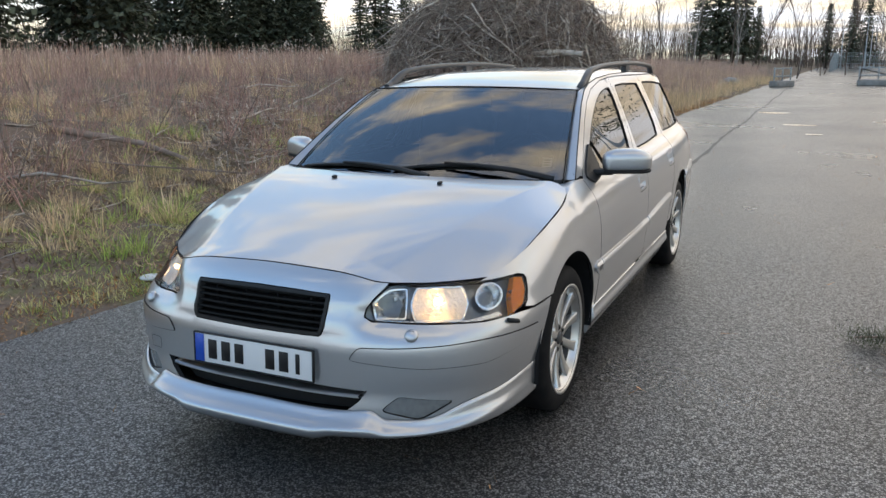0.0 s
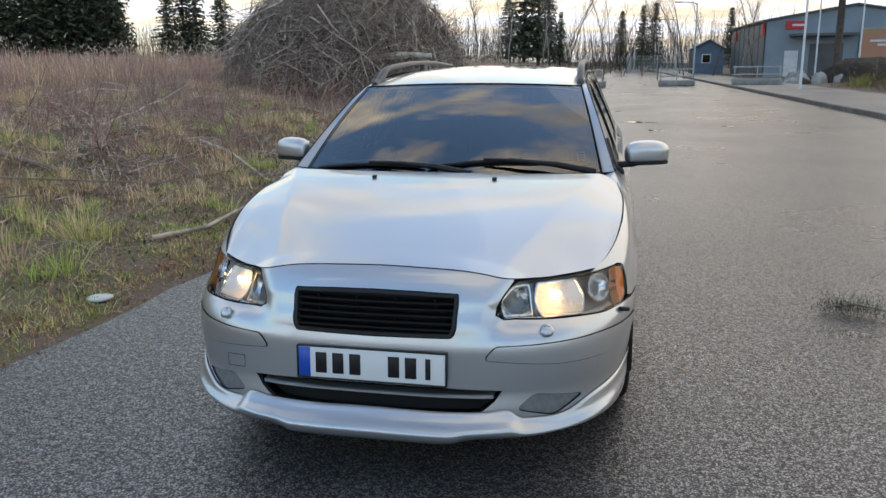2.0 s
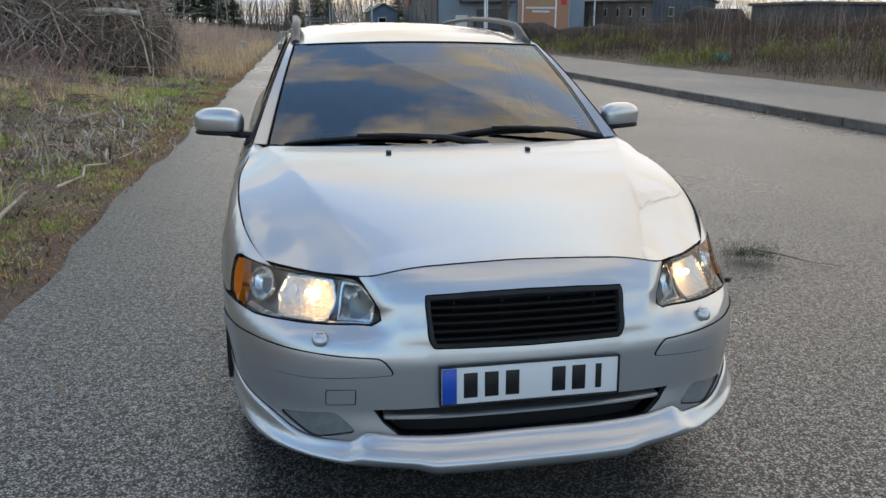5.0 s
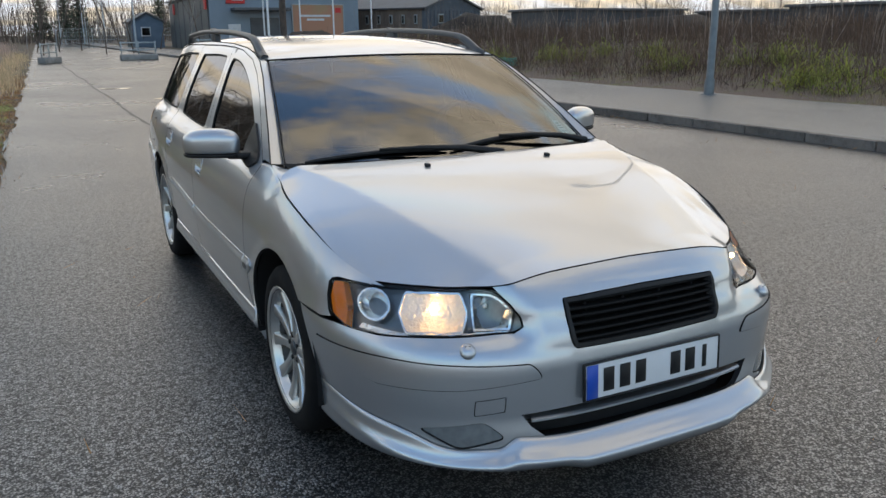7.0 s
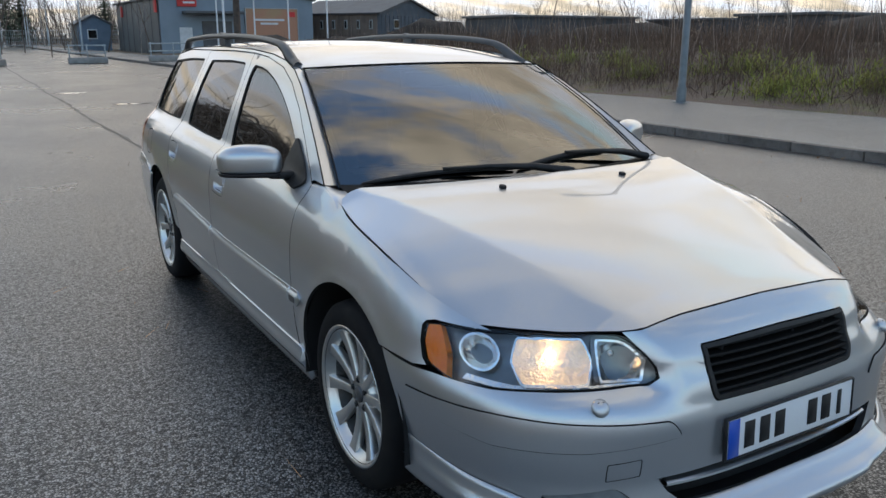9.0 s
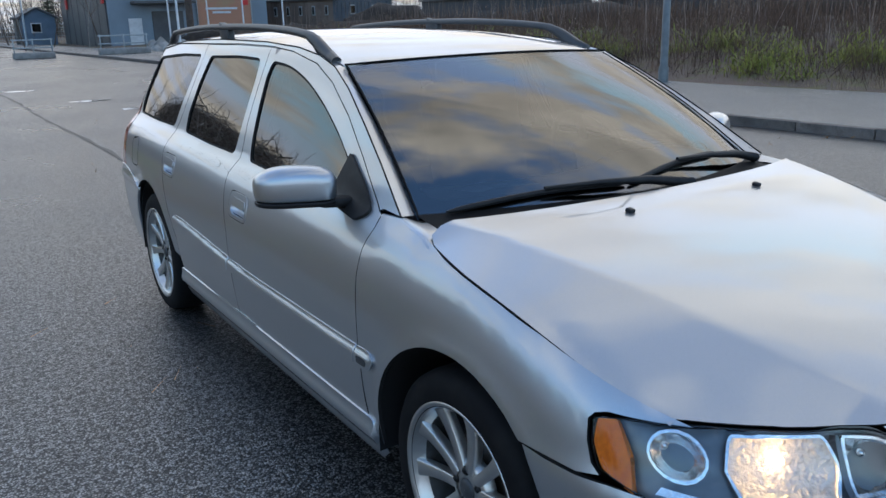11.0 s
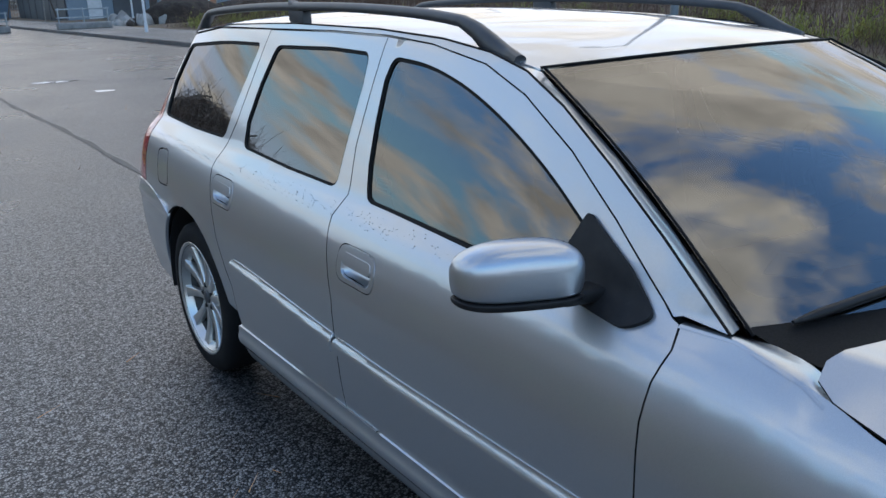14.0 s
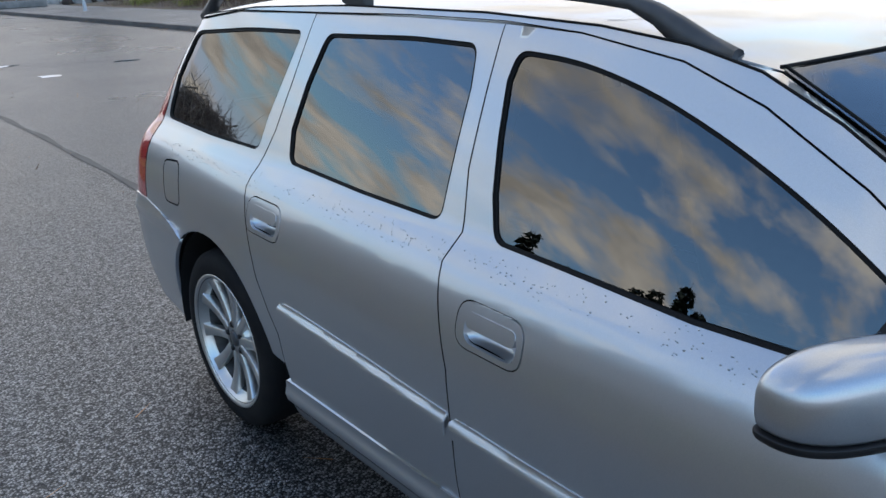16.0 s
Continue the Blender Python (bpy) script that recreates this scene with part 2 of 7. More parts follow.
def terrain(x, y):
    """Height of the land beside the road."""
    x, y = np.asarray(x, float), np.asarray(y, float)
    dl = left_edge(y) - x
    dr = x - verge_x(y)
    hl = spl(dl, (0, 0.3, 1.2, 3, 6, 11, 20, 45, 120, 400), (-0.015, 0.0, 0.05, 0.22, 0.55, 0.85, 1.05, 1.35, 1.8, 2.2))
    hl = hl + (0.16 * wavy(x, y, 1.9) + 0.06 * wavy(x + 9, y, 0.55)) * sstep(0.6, 3.0, dl) + 0.025 * wavy(x, y + 3, 0.21) * sstep(0.2, 1.2, dl) * sstep(25, 12, dl)
    hr = spl(dr, (0, 0.5, 3, 8, 15, 40, 400), (0.10, 0.13, 0.38, 0.85, 1.05, 1.15, 1.6)) * (1 - 0.75 * sstep(34, 50, y)) + 0.10 * wavy(x, y, 1.6) * sstep(0.6, 3, dr)
    return np.where(dl > 0, hl, np.where(dr > 0, hr, -0.03))


def grid_mesh(name, xs, ys, zf, mat):
    X, Y = np.meshgrid(xs, ys)
    Z = zf(X, Y)
    v = np.stack([X.ravel(), Y.ravel(), Z.ravel()], -1)
    n, m = len(xs), len(ys)
    i = (np.arange(m - 1)[:, None] * n + np.arange(n - 1)[None]).ravel()
    f = np.stack([i, i + 1, i + n + 1, i + n], -1)
    me = bpy.data.meshes.new(name)
    me.from_pydata(v.tolist(), [], f.tolist())
    me.materials.append(mat)
    me.shade_smooth()
    return new(name, me)

# ---- the car's skin: x to its left, y to its rear from the front axle, z up ----
def spl(v, xs, ys):
    """A smooth curve through (xs, ys), flat beyond the ends."""
    xs, ys = np.asarray(xs, float), np.asarray(ys, float)
    v = np.clip(np.asarray(v, float), xs[0], xs[-1])
    h, d = np.diff(xs), np.diff(ys) / np.diff(xs)
    m = np.empty_like(ys)
    m[0], m[-1] = d[0], d[-1]
    m[1:-1] = np.where(d[:-1] * d[1:] > 0, (d[:-1] * h[1:] + d[1:] * h[:-1]) / (h[:-1] + h[1:]), 0)
    k = np.clip(np.searchsorted(xs, v) - 1, 0, len(xs) - 2)
    s = (v - xs[k]) / h[k]
    return ((1 + 2 * s) * (1 - s) ** 2 * ys[k] + s * (1 - s) ** 2 * h[k] * m[k]
            + s * s * (3 - 2 * s) * ys[k + 1] + s * s * (s - 1) * h[k] * m[k + 1])


def sstep(a, b, v):
    s = np.clip((np.asarray(v, float) - a) / (b - a), 0, 1)
    return s * s * (3 - 2 * s)


SEAM_Y = (-0.75, -0.60, -0.45, -0.19, 0.0, 0.12, 0.19, 0.24, 0.50, 1.5, 2.4, 3.4, 3.8)
SEAM_Z = (0.640, 0.692, 0.746, 0.830, 0.872, 0.895, 0.909, 0.925, 0.942, 0.950, 0.968, 0.985, 0.985)


def shoulder(y):
    """Height of the bonnet's seam, then of the waistline."""
    return spl(y, SEAM_Y, SEAM_Z)


def front_y(z):
    """The front's foremost line beside the grille."""
    return spl(z, (0.15, 0.22, 0.30, 0.36, 0.47, 0.545, 0.58, 0.605, 0.67, 0.74, 0.80, 0.95), (-0.985, -0.99, -0.985, -0.975, -0.975, -0.965, -0.94, -0.905, -0.875, -0.825, -0.75, -0.55))


def nose(x, z):
    """How far the grille's surround stands out in front of the lamps."""
    w = spl(z, (0.55, 0.62, 0.70, 0.78), (0.335, 0.36, 0.40, 0.45))
    return -spl(z, (0.53, 0.545, 0.58, 0.605, 0.64, 0.67, 0.74, 0.79), (0.0, 0.001, 0.020, 0.048, 0.054, 0.055, 0.053, 0.05)) * (1 - sstep(w, w + 0.14, np.abs(x)))


CAP_Y = -0.02


def cap_n(z):
    """How square the front corner is: fuller at the bumper than at the lamps."""
    return spl(z, (0.2, 0.54, 0.60, 0.72, 1.0), (3.1, 3.25, 3.05, 2.92, 2.85))


def rear_y(z):
    return spl(z, (0.2, 0.35, 0.62, 0.70, 0.95, 1.15, 1.40), (3.54, 3.61, 3.63, 3.60, 3.56, 3.46, 3.30))


def half_width(y, z):
    """Half the body's width at that place of its side."""
    y, z = np.broadcast_arrays(np.asarray(y, float), np.asarray(z, float))
    zs = shoulder(y)
    d = zs - z + 0.040 * sstep(0.36, -0.02, y) * sstep(-0.75, -0.35, y)
    wmax = spl(y, (-1.0, 0.2, 0.6, 2.3, 3.0, 3.4, 3.7), (0.902, 0.902, 0.905, 0.905, 0.893, 0.872, 0.85))
    drop = spl(d, (-0.02, 0.0, 0.015, 0.04, 0.08, 0.13, 0.20, 0.30), (0.116, 0.104, 0.090, 0.066, 0.040, 0.022, 0.008, 0.0))
    low = spl(z, (0.14, 0.20, 0.27, 0.33, 0.40, 0.50, 0.56), (0.10, 0.060, 0.036, 0.026, 0.014, 0.004, 0.0))
    up = np.maximum(z - zs - 0.02, 0)
    green = 0.40 * up + 0.13 * up * up
    tuck = 0.5 * np.maximum(up - 0.37, 0) ** 1.5
    w = wmax - drop - low * (1 - 0.25 * sstep(-0.2, -0.45, y)) - green - tuck
    y0 = front_y(z)
    q = np.clip((CAP_Y - y) / (CAP_Y - y0), 0, 0.99999)
    w = w * (1 - q ** cap_n(z)) ** (1 / cap_n(z))
    # rear corner
    yr = rear_y(z)
    q = np.clip((y - (yr - 0.24)) / 0.24, 0, 0.99999)
    return w * (1 - 0.30 * q ** 4.0)


def side(side_sign):
    """Chart of a flank: (y, z) to space."""
    def f(a, b):
        return np.stack([side_sign * half_width(a, b), np.asarray(a, float), np.asarray(b, float)], -1)
    return f


AXIS_Y = 0.62


def front(a, b):
    """Chart of the front: (angle in degrees from straight ahead, z) to space."""
    a, b = np.broadcast_arrays(np.radians(np.asarray(a, float)), np.asarray(b, float))
    sx, cy = np.sin(a), np.cos(a)
    lo, hi = np.full(a.shape, 0.2), np.full(a.shape, 1.9)
    for _ in range(22):
        r = (lo + hi) / 2
        x, y = np.abs(r * sx), AXIS_Y - r * cy
        y0 = front_y(b)
        inside = (x < half_width(np.maximum(y, y0 + 1e-4), b)) & (y > y0)
        lo, hi = np.where(inside, r, lo), np.where(inside, hi, r)
    r = (lo + hi) / 2
    x, y = r * sx, AXIS_Y - r * cy
    return np.stack([x, y + nose(x, b), b], -1)


TOP_A = np.array([0.0, 3, 6, 9, 12, 13.8, 15.5, 17.2, 18.8, 21, 23, 25.5, 27.8, 31.4, 35.4])
TOP_Z = np.array([0.767, 0.766, 0.764, 0.761, 0.756, 0.750, 0.742, 0.732, 0.723, 0.715, 0.711, 0.709, 0.708, 0.708, 0.705])
TOP = front(TOP_A, TOP_Z)
EDGE_X, EDGE_YF, EDGE_ZF = TOP[:, 0], TOP[:, 1], TOP[:, 2] + 0.001


def seam_x(y):
    y = np.asarray(y, float) + 0.52
    y = -0.52 + 0.5 * (y + np.sqrt(y * y + 0.0025))
    return half_width(y, shoulder(y))


def bonnet_main(x, y):
    zc = spl(y, (-0.95, -0.85, -0.70, -0.45, -0.20, 0.05, 0.26), (0.735, 0.768, 0.806, 0.864, 0.913, 0.953, 0.972))
    zs = shoulder(y)
    ax, edge = np.abs(x), seam_x(y)
    crest = np.minimum(0.42 + 0.30 * (y + 0.80), edge - 0.06)
    inner = 0.24 * (ax / crest) ** 2
    outer = 0.24 + 0.76 * (ax - crest) / (edge - crest)
    return zc - (zc - zs) * (inner + outer + np.sqrt((inner - outer) ** 2 + 0.0004)) / 2


EDGE_C = [EDGE_ZF[k] - float(bonnet_main(np.array(EDGE_X[k]), np.array(EDGE_YF[k]))) for k in range(len(EDGE_X))]


def bonnet_z(x, y):
    ax = np.abs(x)
    fall = np.clip(1 - (y - spl(ax, EDGE_X, EDGE_YF)) / 0.5, 0, 1.15) ** 2
    return bonnet_main(x, y) + spl(ax, EDGE_X, EDGE_C) * fall


def bonnet(a, b):
    """Chart of the bonnet: (share of the half width, y)."""
    a, b = np.broadcast_arrays(np.asarray(a, float), np.asarray(b, float))
    x = a * (seam_x(b) - 0.004)
    return np.stack([x, b, bonnet_z(x, b)], -1)


def roof(a, b):
    """Chart of the roof: (x, y)."""
    a, b = np.broadcast_arrays(np.asarray(a, float), np.asarray(b, float))
    zc = spl(b, (0.85, 0.95, 1.10, 1.40, 1.8, 2.3, 2.8, 3.2, 3.45), (1.315, 1.340, 1.372, 1.408, 1.428, 1.434, 1.424, 1.398, 1.36))
    u = np.abs(a) / 0.62
    return np.stack([a, b, zc - 0.030 * u ** 2 - 0.022 * u ** 6], -1)


def screen(a, b):
    """Chart of the windscreen: a from -1 to 1 across, b from 0 at the cowl to 1 at the roof."""
    a, b = np.broadcast_arrays(np.asarray(a, float), np.asarray(b, float))
    k = 1 - a * a
    lo = np.stack([0.742 * a, 0.375 - 0.19 * k, 0.930 + 0.010 * k], -1)
    hi = np.stack([0.606 * a, 1.035 - 0.095 * k, 1.322 + 0.018 * k], -1)
    bow = (np.sin(b * np.pi) * 0.022)[..., None] * np.array([0, -0.5, 0.86])
    return lo + (hi - lo) * b[..., None] + bow

# ---- mesh tools ----
def mesh_object(name, verts, faces, mat, parent=None, smooth=True, normals=None, label=""):
    me = bpy.data.meshes.new(name)
    me.from_pydata([tuple(map(float, v)) for v in verts], [], faces)
    if mat is not None:
        me.materials.append(mat)
    me.update()
    if smooth:
        me.shade_smooth()
    if normals is not None:
        me.normals_split_custom_set_from_vertices([tuple(map(float, n)) for n in normals])
    ob = new(name, me)
    if parent is not None:
        ob.parent = parent
    if label:
        ob["label"] = label
    return ob


def part(name, bm, mat, parent, label="", smooth=True):
    me = bpy.data.meshes.new(name)
    bm.to_mesh(me)
    bm.free()
    if mat is not None:
        me.materials.append(mat)
    if smooth:
        me.shade_smooth()
    ob = new(name, me)
    ob.parent = parent
    if label:
        ob["label"] = label
    return ob


def empty(name, m=None):
    ob = new(name)
    if m is not None:
        ob.matrix_world = m
    return ob


def rounded(poly, radius=0.03, steps=5):
    """The closed outline with its corners rounded; a point may carry its own radius as a third number."""
    out, n = [], len(poly)
    for i in range(n):
        p = np.array(poly[i][:2], float)
        r = poly[i][2] if len(poly[i]) > 2 else radius
        a, b = np.array(poly[i - 1][:2], float), np.array(poly[(i + 1) % n][:2], float)
        la, lb = np.linalg.norm(a - p), np.linalg.norm(b - p)
        if r <= 0:
            out.append(tuple(p))
            continue
        c = min(r, la * 0.5, lb * 0.5)
        s, e = p + (a - p) / la * c, p + (b - p) / lb * c
        for k in range(steps + 1):
            t = k / steps
            out.append(tuple((1 - t) ** 2 * s + 2 * t * (1 - t) * p + t * t * e))
    return out


def resample(poly, step, kx=1.0):
    out = []
    for i, p in enumerate(poly):
        q = poly[(i + 1) % len(poly)]
        n = max(1, int(math.hypot((q[0] - p[0]) * kx, q[1] - p[1]) / step))
        out += [(p[0] + (q[0] - p[0]) * k / n, p[1] + (q[1] - p[1]) * k / n) for k in range(n)]
    return out


def area(poly):
    return 0.5 * sum(p[0] * q[1] - q[0] * p[1] for p, q in zip(poly, poly[1:] + poly[:1]))


def inset(poly, d, kx=1.0):
    """The outline moved inwards by d; kx is the metres of one unit of its first number."""
    s = 1 if area(poly) > 0 else -1
    out = []
    for i, p in enumerate(poly):
        a, b = poly[i - 1], poly[(i + 1) % len(poly)]
        n = np.zeros(2)
        for u, v in ((a, p), (p, b)):
            e = np.array([(v[0] - u[0]) * kx, v[1] - u[1]])
            le = np.linalg.norm(e)
            if le > 1e-9:
                n += np.array([-e[1], e[0]]) / le
        ln = np.linalg.norm(n)
        n = n / ln if ln > 1e-6 else n
        out.append((p[0] + s * d * n[0] / kx, p[1] + s * d * n[1]))
    return out


def contains(poly, xs, ys):
    c = np.zeros(xs.shape, bool)
    for (x0, y0), (x1, y1) in zip(poly, poly[1:] + poly[:1]):
        if y0 == y1:
            continue
        c ^= ((y0 > ys) != (y1 > ys)) & (xs < (x1 - x0) * (ys - y0) / (y1 - y0) + x0)
    return c


def edge_distance(poly, xs, ys, kx):
    d = np.full(xs.shape, 9.0)
    for (x0, y0), (x1, y1) in zip(poly, poly[1:] + poly[:1]):
        ex, ey = (x1 - x0) * kx, y1 - y0
        px, py = (xs - x0) * kx, ys - y0
        t = np.clip((px * ex + py * ey) / max(ex * ex + ey * ey, 1e-12), 0, 1)
        d = np.minimum(d, np.hypot(px - t * ex, py - t * ey))
    return d


def panel(name, parent, chart, outline, mat, holes=(), step=0.025, kx=1.0, lift=0.0, lip=0.012, gap=0.0, out=None, label="", bulge=None, dark=None):
    """A sheet cut from a chart along an outline, with holes, a folded lip along its edges and the chart's own normals.
    kx: metres for one unit of the chart's first number; lift: moves it along the normal; bulge: a further lift as a function of the chart's numbers."""
    from mathutils.geometry import delaunay_2d_cdt
    outline = resample(inset(list(outline), gap, kx) if gap else list(outline), step, kx)
    holes = [resample(inset(list(h), -gap, kx) if gap else list(h), step, kx) for h in holes]
    P = np.array(outline)
    x0, y0, x1, y1 = P[:, 0].min(), P[:, 1].min(), P[:, 0].max(), P[:, 1].max()
    gx, gy = np.meshgrid(np.arange(x0, x1, step / kx), np.arange(y0, y1, step))
    gx[1::2] += step / kx / 2
    gx, gy = gx.ravel(), gy.ravel()
    keep = contains(outline, gx, gy)
    for h in holes:
        keep &= ~contains(h, gx, gy)
    gx, gy = gx[keep], gy[keep]
    far = np.full(gx.shape, 9.0)
    for loop in (outline, *holes):
        far = np.minimum(far, edge_distance(loop, gx, gy, kx))
    gx, gy = gx[far > step * 0.45], gy[far > step * 0.45]
    pts, edges = [], []
    for loop in (outline, *holes):
        s = len(pts)
        pts += [(p[0] * kx, p[1]) for p in loop]
        edges += [(s + i, s + (i + 1) % len(loop)) for i in range(len(loop))]
    pts += [(x * kx, y) for x, y in zip(gx, gy)]
    vs, _, fs, *_ = delaunay_2d_cdt([Vector(p) for p in pts], edges, [], 0, 1e-7)
    a, b = np.array([v[0] for v in vs]) / kx, np.array([v[1] for v in vs])
    F = np.array(fs)
    mx, my = a[F].mean(axis=1), b[F].mean(axis=1)
    ok = contains(outline, mx, my)
    for h in holes:
        ok &= ~contains(h, mx, my)
    tri = F[ok].tolist()
    base = chart(a, b)

    def normal(a, b, e=0.002):
        du, dv = chart(a + e / kx, b) - chart(a - e / kx, b), chart(a, b + e) - chart(a, b - e)
        n = np.cross(du, dv)
        return n / np.maximum(np.linalg.norm(n, axis=1), 1e-9)[:, None]
    n = normal(a, b)
    centre = np.array(out if out is not None else (0, 1.4, 0.6))
    sign = np.sign(np.sum(n * (base - centre), axis=1).sum()) or 1
    n = n * sign
    pos = base + n * lift
    if bulge is not None:
        pos = pos + n * bulge(a, b)[:, None]
        hh = 0.003
        def full(u, v):
            return chart(u, v) + normal(u, v) * sign * (lift + bulge(u, v))[:, None]
        du, dv = full(a + hh / kx, b) - full(a - hh / kx, b), full(a, b + hh) - full(a, b - hh)
        n2 = np.cross(du, dv)
        n2 /= np.maximum(np.linalg.norm(n2, axis=1), 1e-9)[:, None]
        n = n2 * np.sign(np.sum(n2 * n, axis=1))[:, None]
    # turn every triangle outwards
    T = np.array(tri)
    g = np.cross(pos[T[:, 1]] - pos[T[:, 0]], pos[T[:, 2]] - pos[T[:, 0]])
    up = np.sum(g * n[T[:, 0]], axis=1) >= 0
    faces = [f if u else f[::-1] for f, u in zip(tri, up)]
    verts, norms = list(pos), list(n)
    if lip:
        count = {}
        for f in faces:
            for i in range(3):
                u, v = f[i], f[(i + 1) % 3]
                count[(u, v)] = 1
        rim = [(u, v) for u, v in count if (v, u) not in count]
        top, low = {}, {}
        for u, v in rim:
            for w in (u, v):
                if w not in top:
                    top[w] = len(verts)
                    verts.append(pos[w]); norms.append(None)
                    low[w] = len(verts)
                    verts.append(pos[w] - n[w] * lip); norms.append(None)
            faces.append([top[v], top[u], low[u], low[v]])
            t = pos[v] - pos[u]
            m = np.cross(t, n[u])
            m = m / max(np.linalg.norm(m), 1e-9)
            for w in (u, v):
                norms[top[w]] = norms[low[w]] = m * 0.7 + n[w] * 0.3
    ob = mesh_object(name, verts, faces, mat, parent, True, norms, label)
    # lip faces turn near-black, so the seams carry their shade as colour
    if lip and (gap if dark is None else dark):
        ob.data.materials.append(VOID)
        idx = np.zeros(len(faces), np.int32)
        idx[len(tri):] = 1
        ob.data.polygons.foreach_set("material_index", idx)
    return ob


def tube(points, radius, sides=8, closed=False, caps=True):
    """Verts and faces of a tube along points; radius may be a list."""
    pts = [Vector(p) for p in points]
    n = len(pts)
    rad = list(radius) if hasattr(radius, "__len__") else [radius] * n
    verts, faces = [], []
    ref = Vector((0, 0, 1))
    for i, p in enumerate(pts):
        t = (pts[(i + 1) % n] - pts[i - 1]) if closed else (pts[min(i + 1, n - 1)] - pts[max(i - 1, 0)])
        t.normalize()
        if abs(t.dot(ref)) > 0.95:
            ref = Vector((1, 0, 0))
        a = t.cross(ref).normalized()
        b = t.cross(a).normalized()
        for k in range(sides):
            w = 2 * math.pi * k / sides
            verts.append(p + (a * math.cos(w) + b * math.sin(w)) * rad[i])
    m = n if closed else n - 1
    for i in range(m):
        for k in range(sides):
            j, l = (i + 1) % n, (k + 1) % sides
            faces.append([i * sides + k, i * sides + l, j * sides + l, j * sides + k])
    if caps and not closed:
        faces.append(list(range(sides)))
        faces.append([(n - 1) * sides + k for k in reversed(range(sides))])
    return verts, faces


def tube_part(name, points, radius, mat, parent, sides=8, closed=False, label=""):
    v, f = tube(points, radius, sides, closed)
    return mesh_object(name, v, f, mat, parent, True, None, label)


def box_bm(sx, sy, sz, m=None, bevel=0.0, seg=2):
    bm = bmesh.new()
    bmesh.ops.create_cube(bm, size=1.0)
    bmesh.ops.scale(bm, vec=(sx, sy, sz), verts=bm.verts)
    if bevel:
        bmesh.ops.bevel(bm, geom=list(bm.edges), offset=bevel, segments=seg, affect="EDGES", profile=0.6)
    if m is not None:
        bmesh.ops.transform(bm, matrix=m, verts=bm.verts)
    return bm


def revolve(profile, steps=48, axis="x"):
    """Verts and faces of a turned shape; profile of (along the axis, radius)."""
    verts, faces = [], []
    for k in range(steps):
        w = 2 * math.pi * k / steps
        for a, r in profile:
            verts.append((a, r * math.cos(w), r * math.sin(w)) if axis == "x" else ((r * math.cos(w), a, r * math.sin(w)) if axis == "y" else (r * math.cos(w), r * math.sin(w), a)))
    n = len(profile)
    for k in range(steps):
        l = (k + 1) % steps
        for i in range(n - 1):
            faces.append([k * n + i, k * n + i + 1, l * n + i + 1, l * n + i])
    return verts, faces

# ---- the estate car ----
car = tagged(empty("estate_car"), "silver metallic estate car with lit headlamps on wet asphalt", "car")
HUBS = [(s * 0.78, y) for y in (0.0, 2.755) for s in (-1, 1)]


def fy(a, z):
    return float(front(np.array([a]), np.array([z]))[0][1])


def arc(cy, cz, r, a0, a1, n=16):
    return [(cy + r * math.cos(radians(a0 + (a1 - a0) * k / n)), cz + r * math.sin(radians(a0 + (a1 - a0) * k / n))) for k in range(n + 1)]


DOOR_TOP = [(0.487, 0.945), (0.545, 0.985), (0.67, 1.072), (0.835, 1.175), (1.026, 1.268), (1.20, 1.325), (1.45, 1.362), (1.668, 1.373)]
SPLIT_B = [(1.66, 1.25), (1.645, 1.08), (1.61, 0.955), (1.622, 0.90), (1.605, 0.84), (1.558, 0.68), (1.545, 0.53), (1.550, 0.335)]
EDGE_A = [(0.468, 0.335), (0.460, 0.51), (0.465, 0.65), (0.474, 0.78), (0.470, 0.85), (0.458, 0.905), (0.470, 0.94)]
SPLIT_C = [(2.448, 1.20), (2.47, 1.06), (2.50, 0.98), (2.506, 0.903), (2.466, 0.795), (2.414, 0.646), (2.325, 0.50), (2.315, 0.335)]
FRONT_WINDOW = [(1.515, 0.955, .03), (1.553, 1.041, 0), (1.583, 1.15, 0), (1.607, 1.262, 0), (1.60, 1.322, .05), (1.437, 1.313, .1), (1.246, 1.273, .1), (1.05, 1.205, .1), (0.874, 1.125, .1), (0.735, 1.045, .02), (0.685, 0.945, .01), (1.03, 0.938, 0)]
REAR_WINDOW = [(2.357, 0.985, .03), (2.385, 1.071, 0), (2.371, 1.199, 0), (2.338, 1.326, .03), (1.964, 1.334, .05), (1.732, 1.328, .03), (1.710, 1.239, 0), (1.702, 1.122, 0), (1.690, 0.962, .03), (1.993, 0.968, 0)]
QUARTER_WINDOW = [(3.27, 1.005, .04), (3.275, 1.143, 0), (3.215, 1.300, .05), (2.80, 1.326, .1), (2.475, 1.329, .03), (2.499, 1.217, 0), (2.535, 1.083, 0), (2.545, 0.995, .03), (2.854, 0.995, 0)]
HANDLES = [(1.44, 0.80), (2.375, 0.835)]


def handle_outline(cy, cz, w, h, r):
    return rounded([(cy - w, cz - h), (cy + w, cz - h + 0.004), (cy + w * 0.96, cz + h), (cy - w, cz + h - 0.004)], r, 6)


RIDGE = lambda z0, w, amp: (lambda a, b: amp * np.exp(-((b - z0) / w) ** 2))


def side_glass(side_sign):
    """Chart of the side windows: the flank above the waist, carried straight on downwards."""
    def f(a, b):
        a, b = np.broadcast_arrays(np.asarray(a, float), np.asarray(b, float))
        up = np.maximum(b, shoulder(a) + 0.085)
        return np.stack([side_sign * (half_width(a, up) + 0.42 * (up - b)), a, b], -1)
    return f


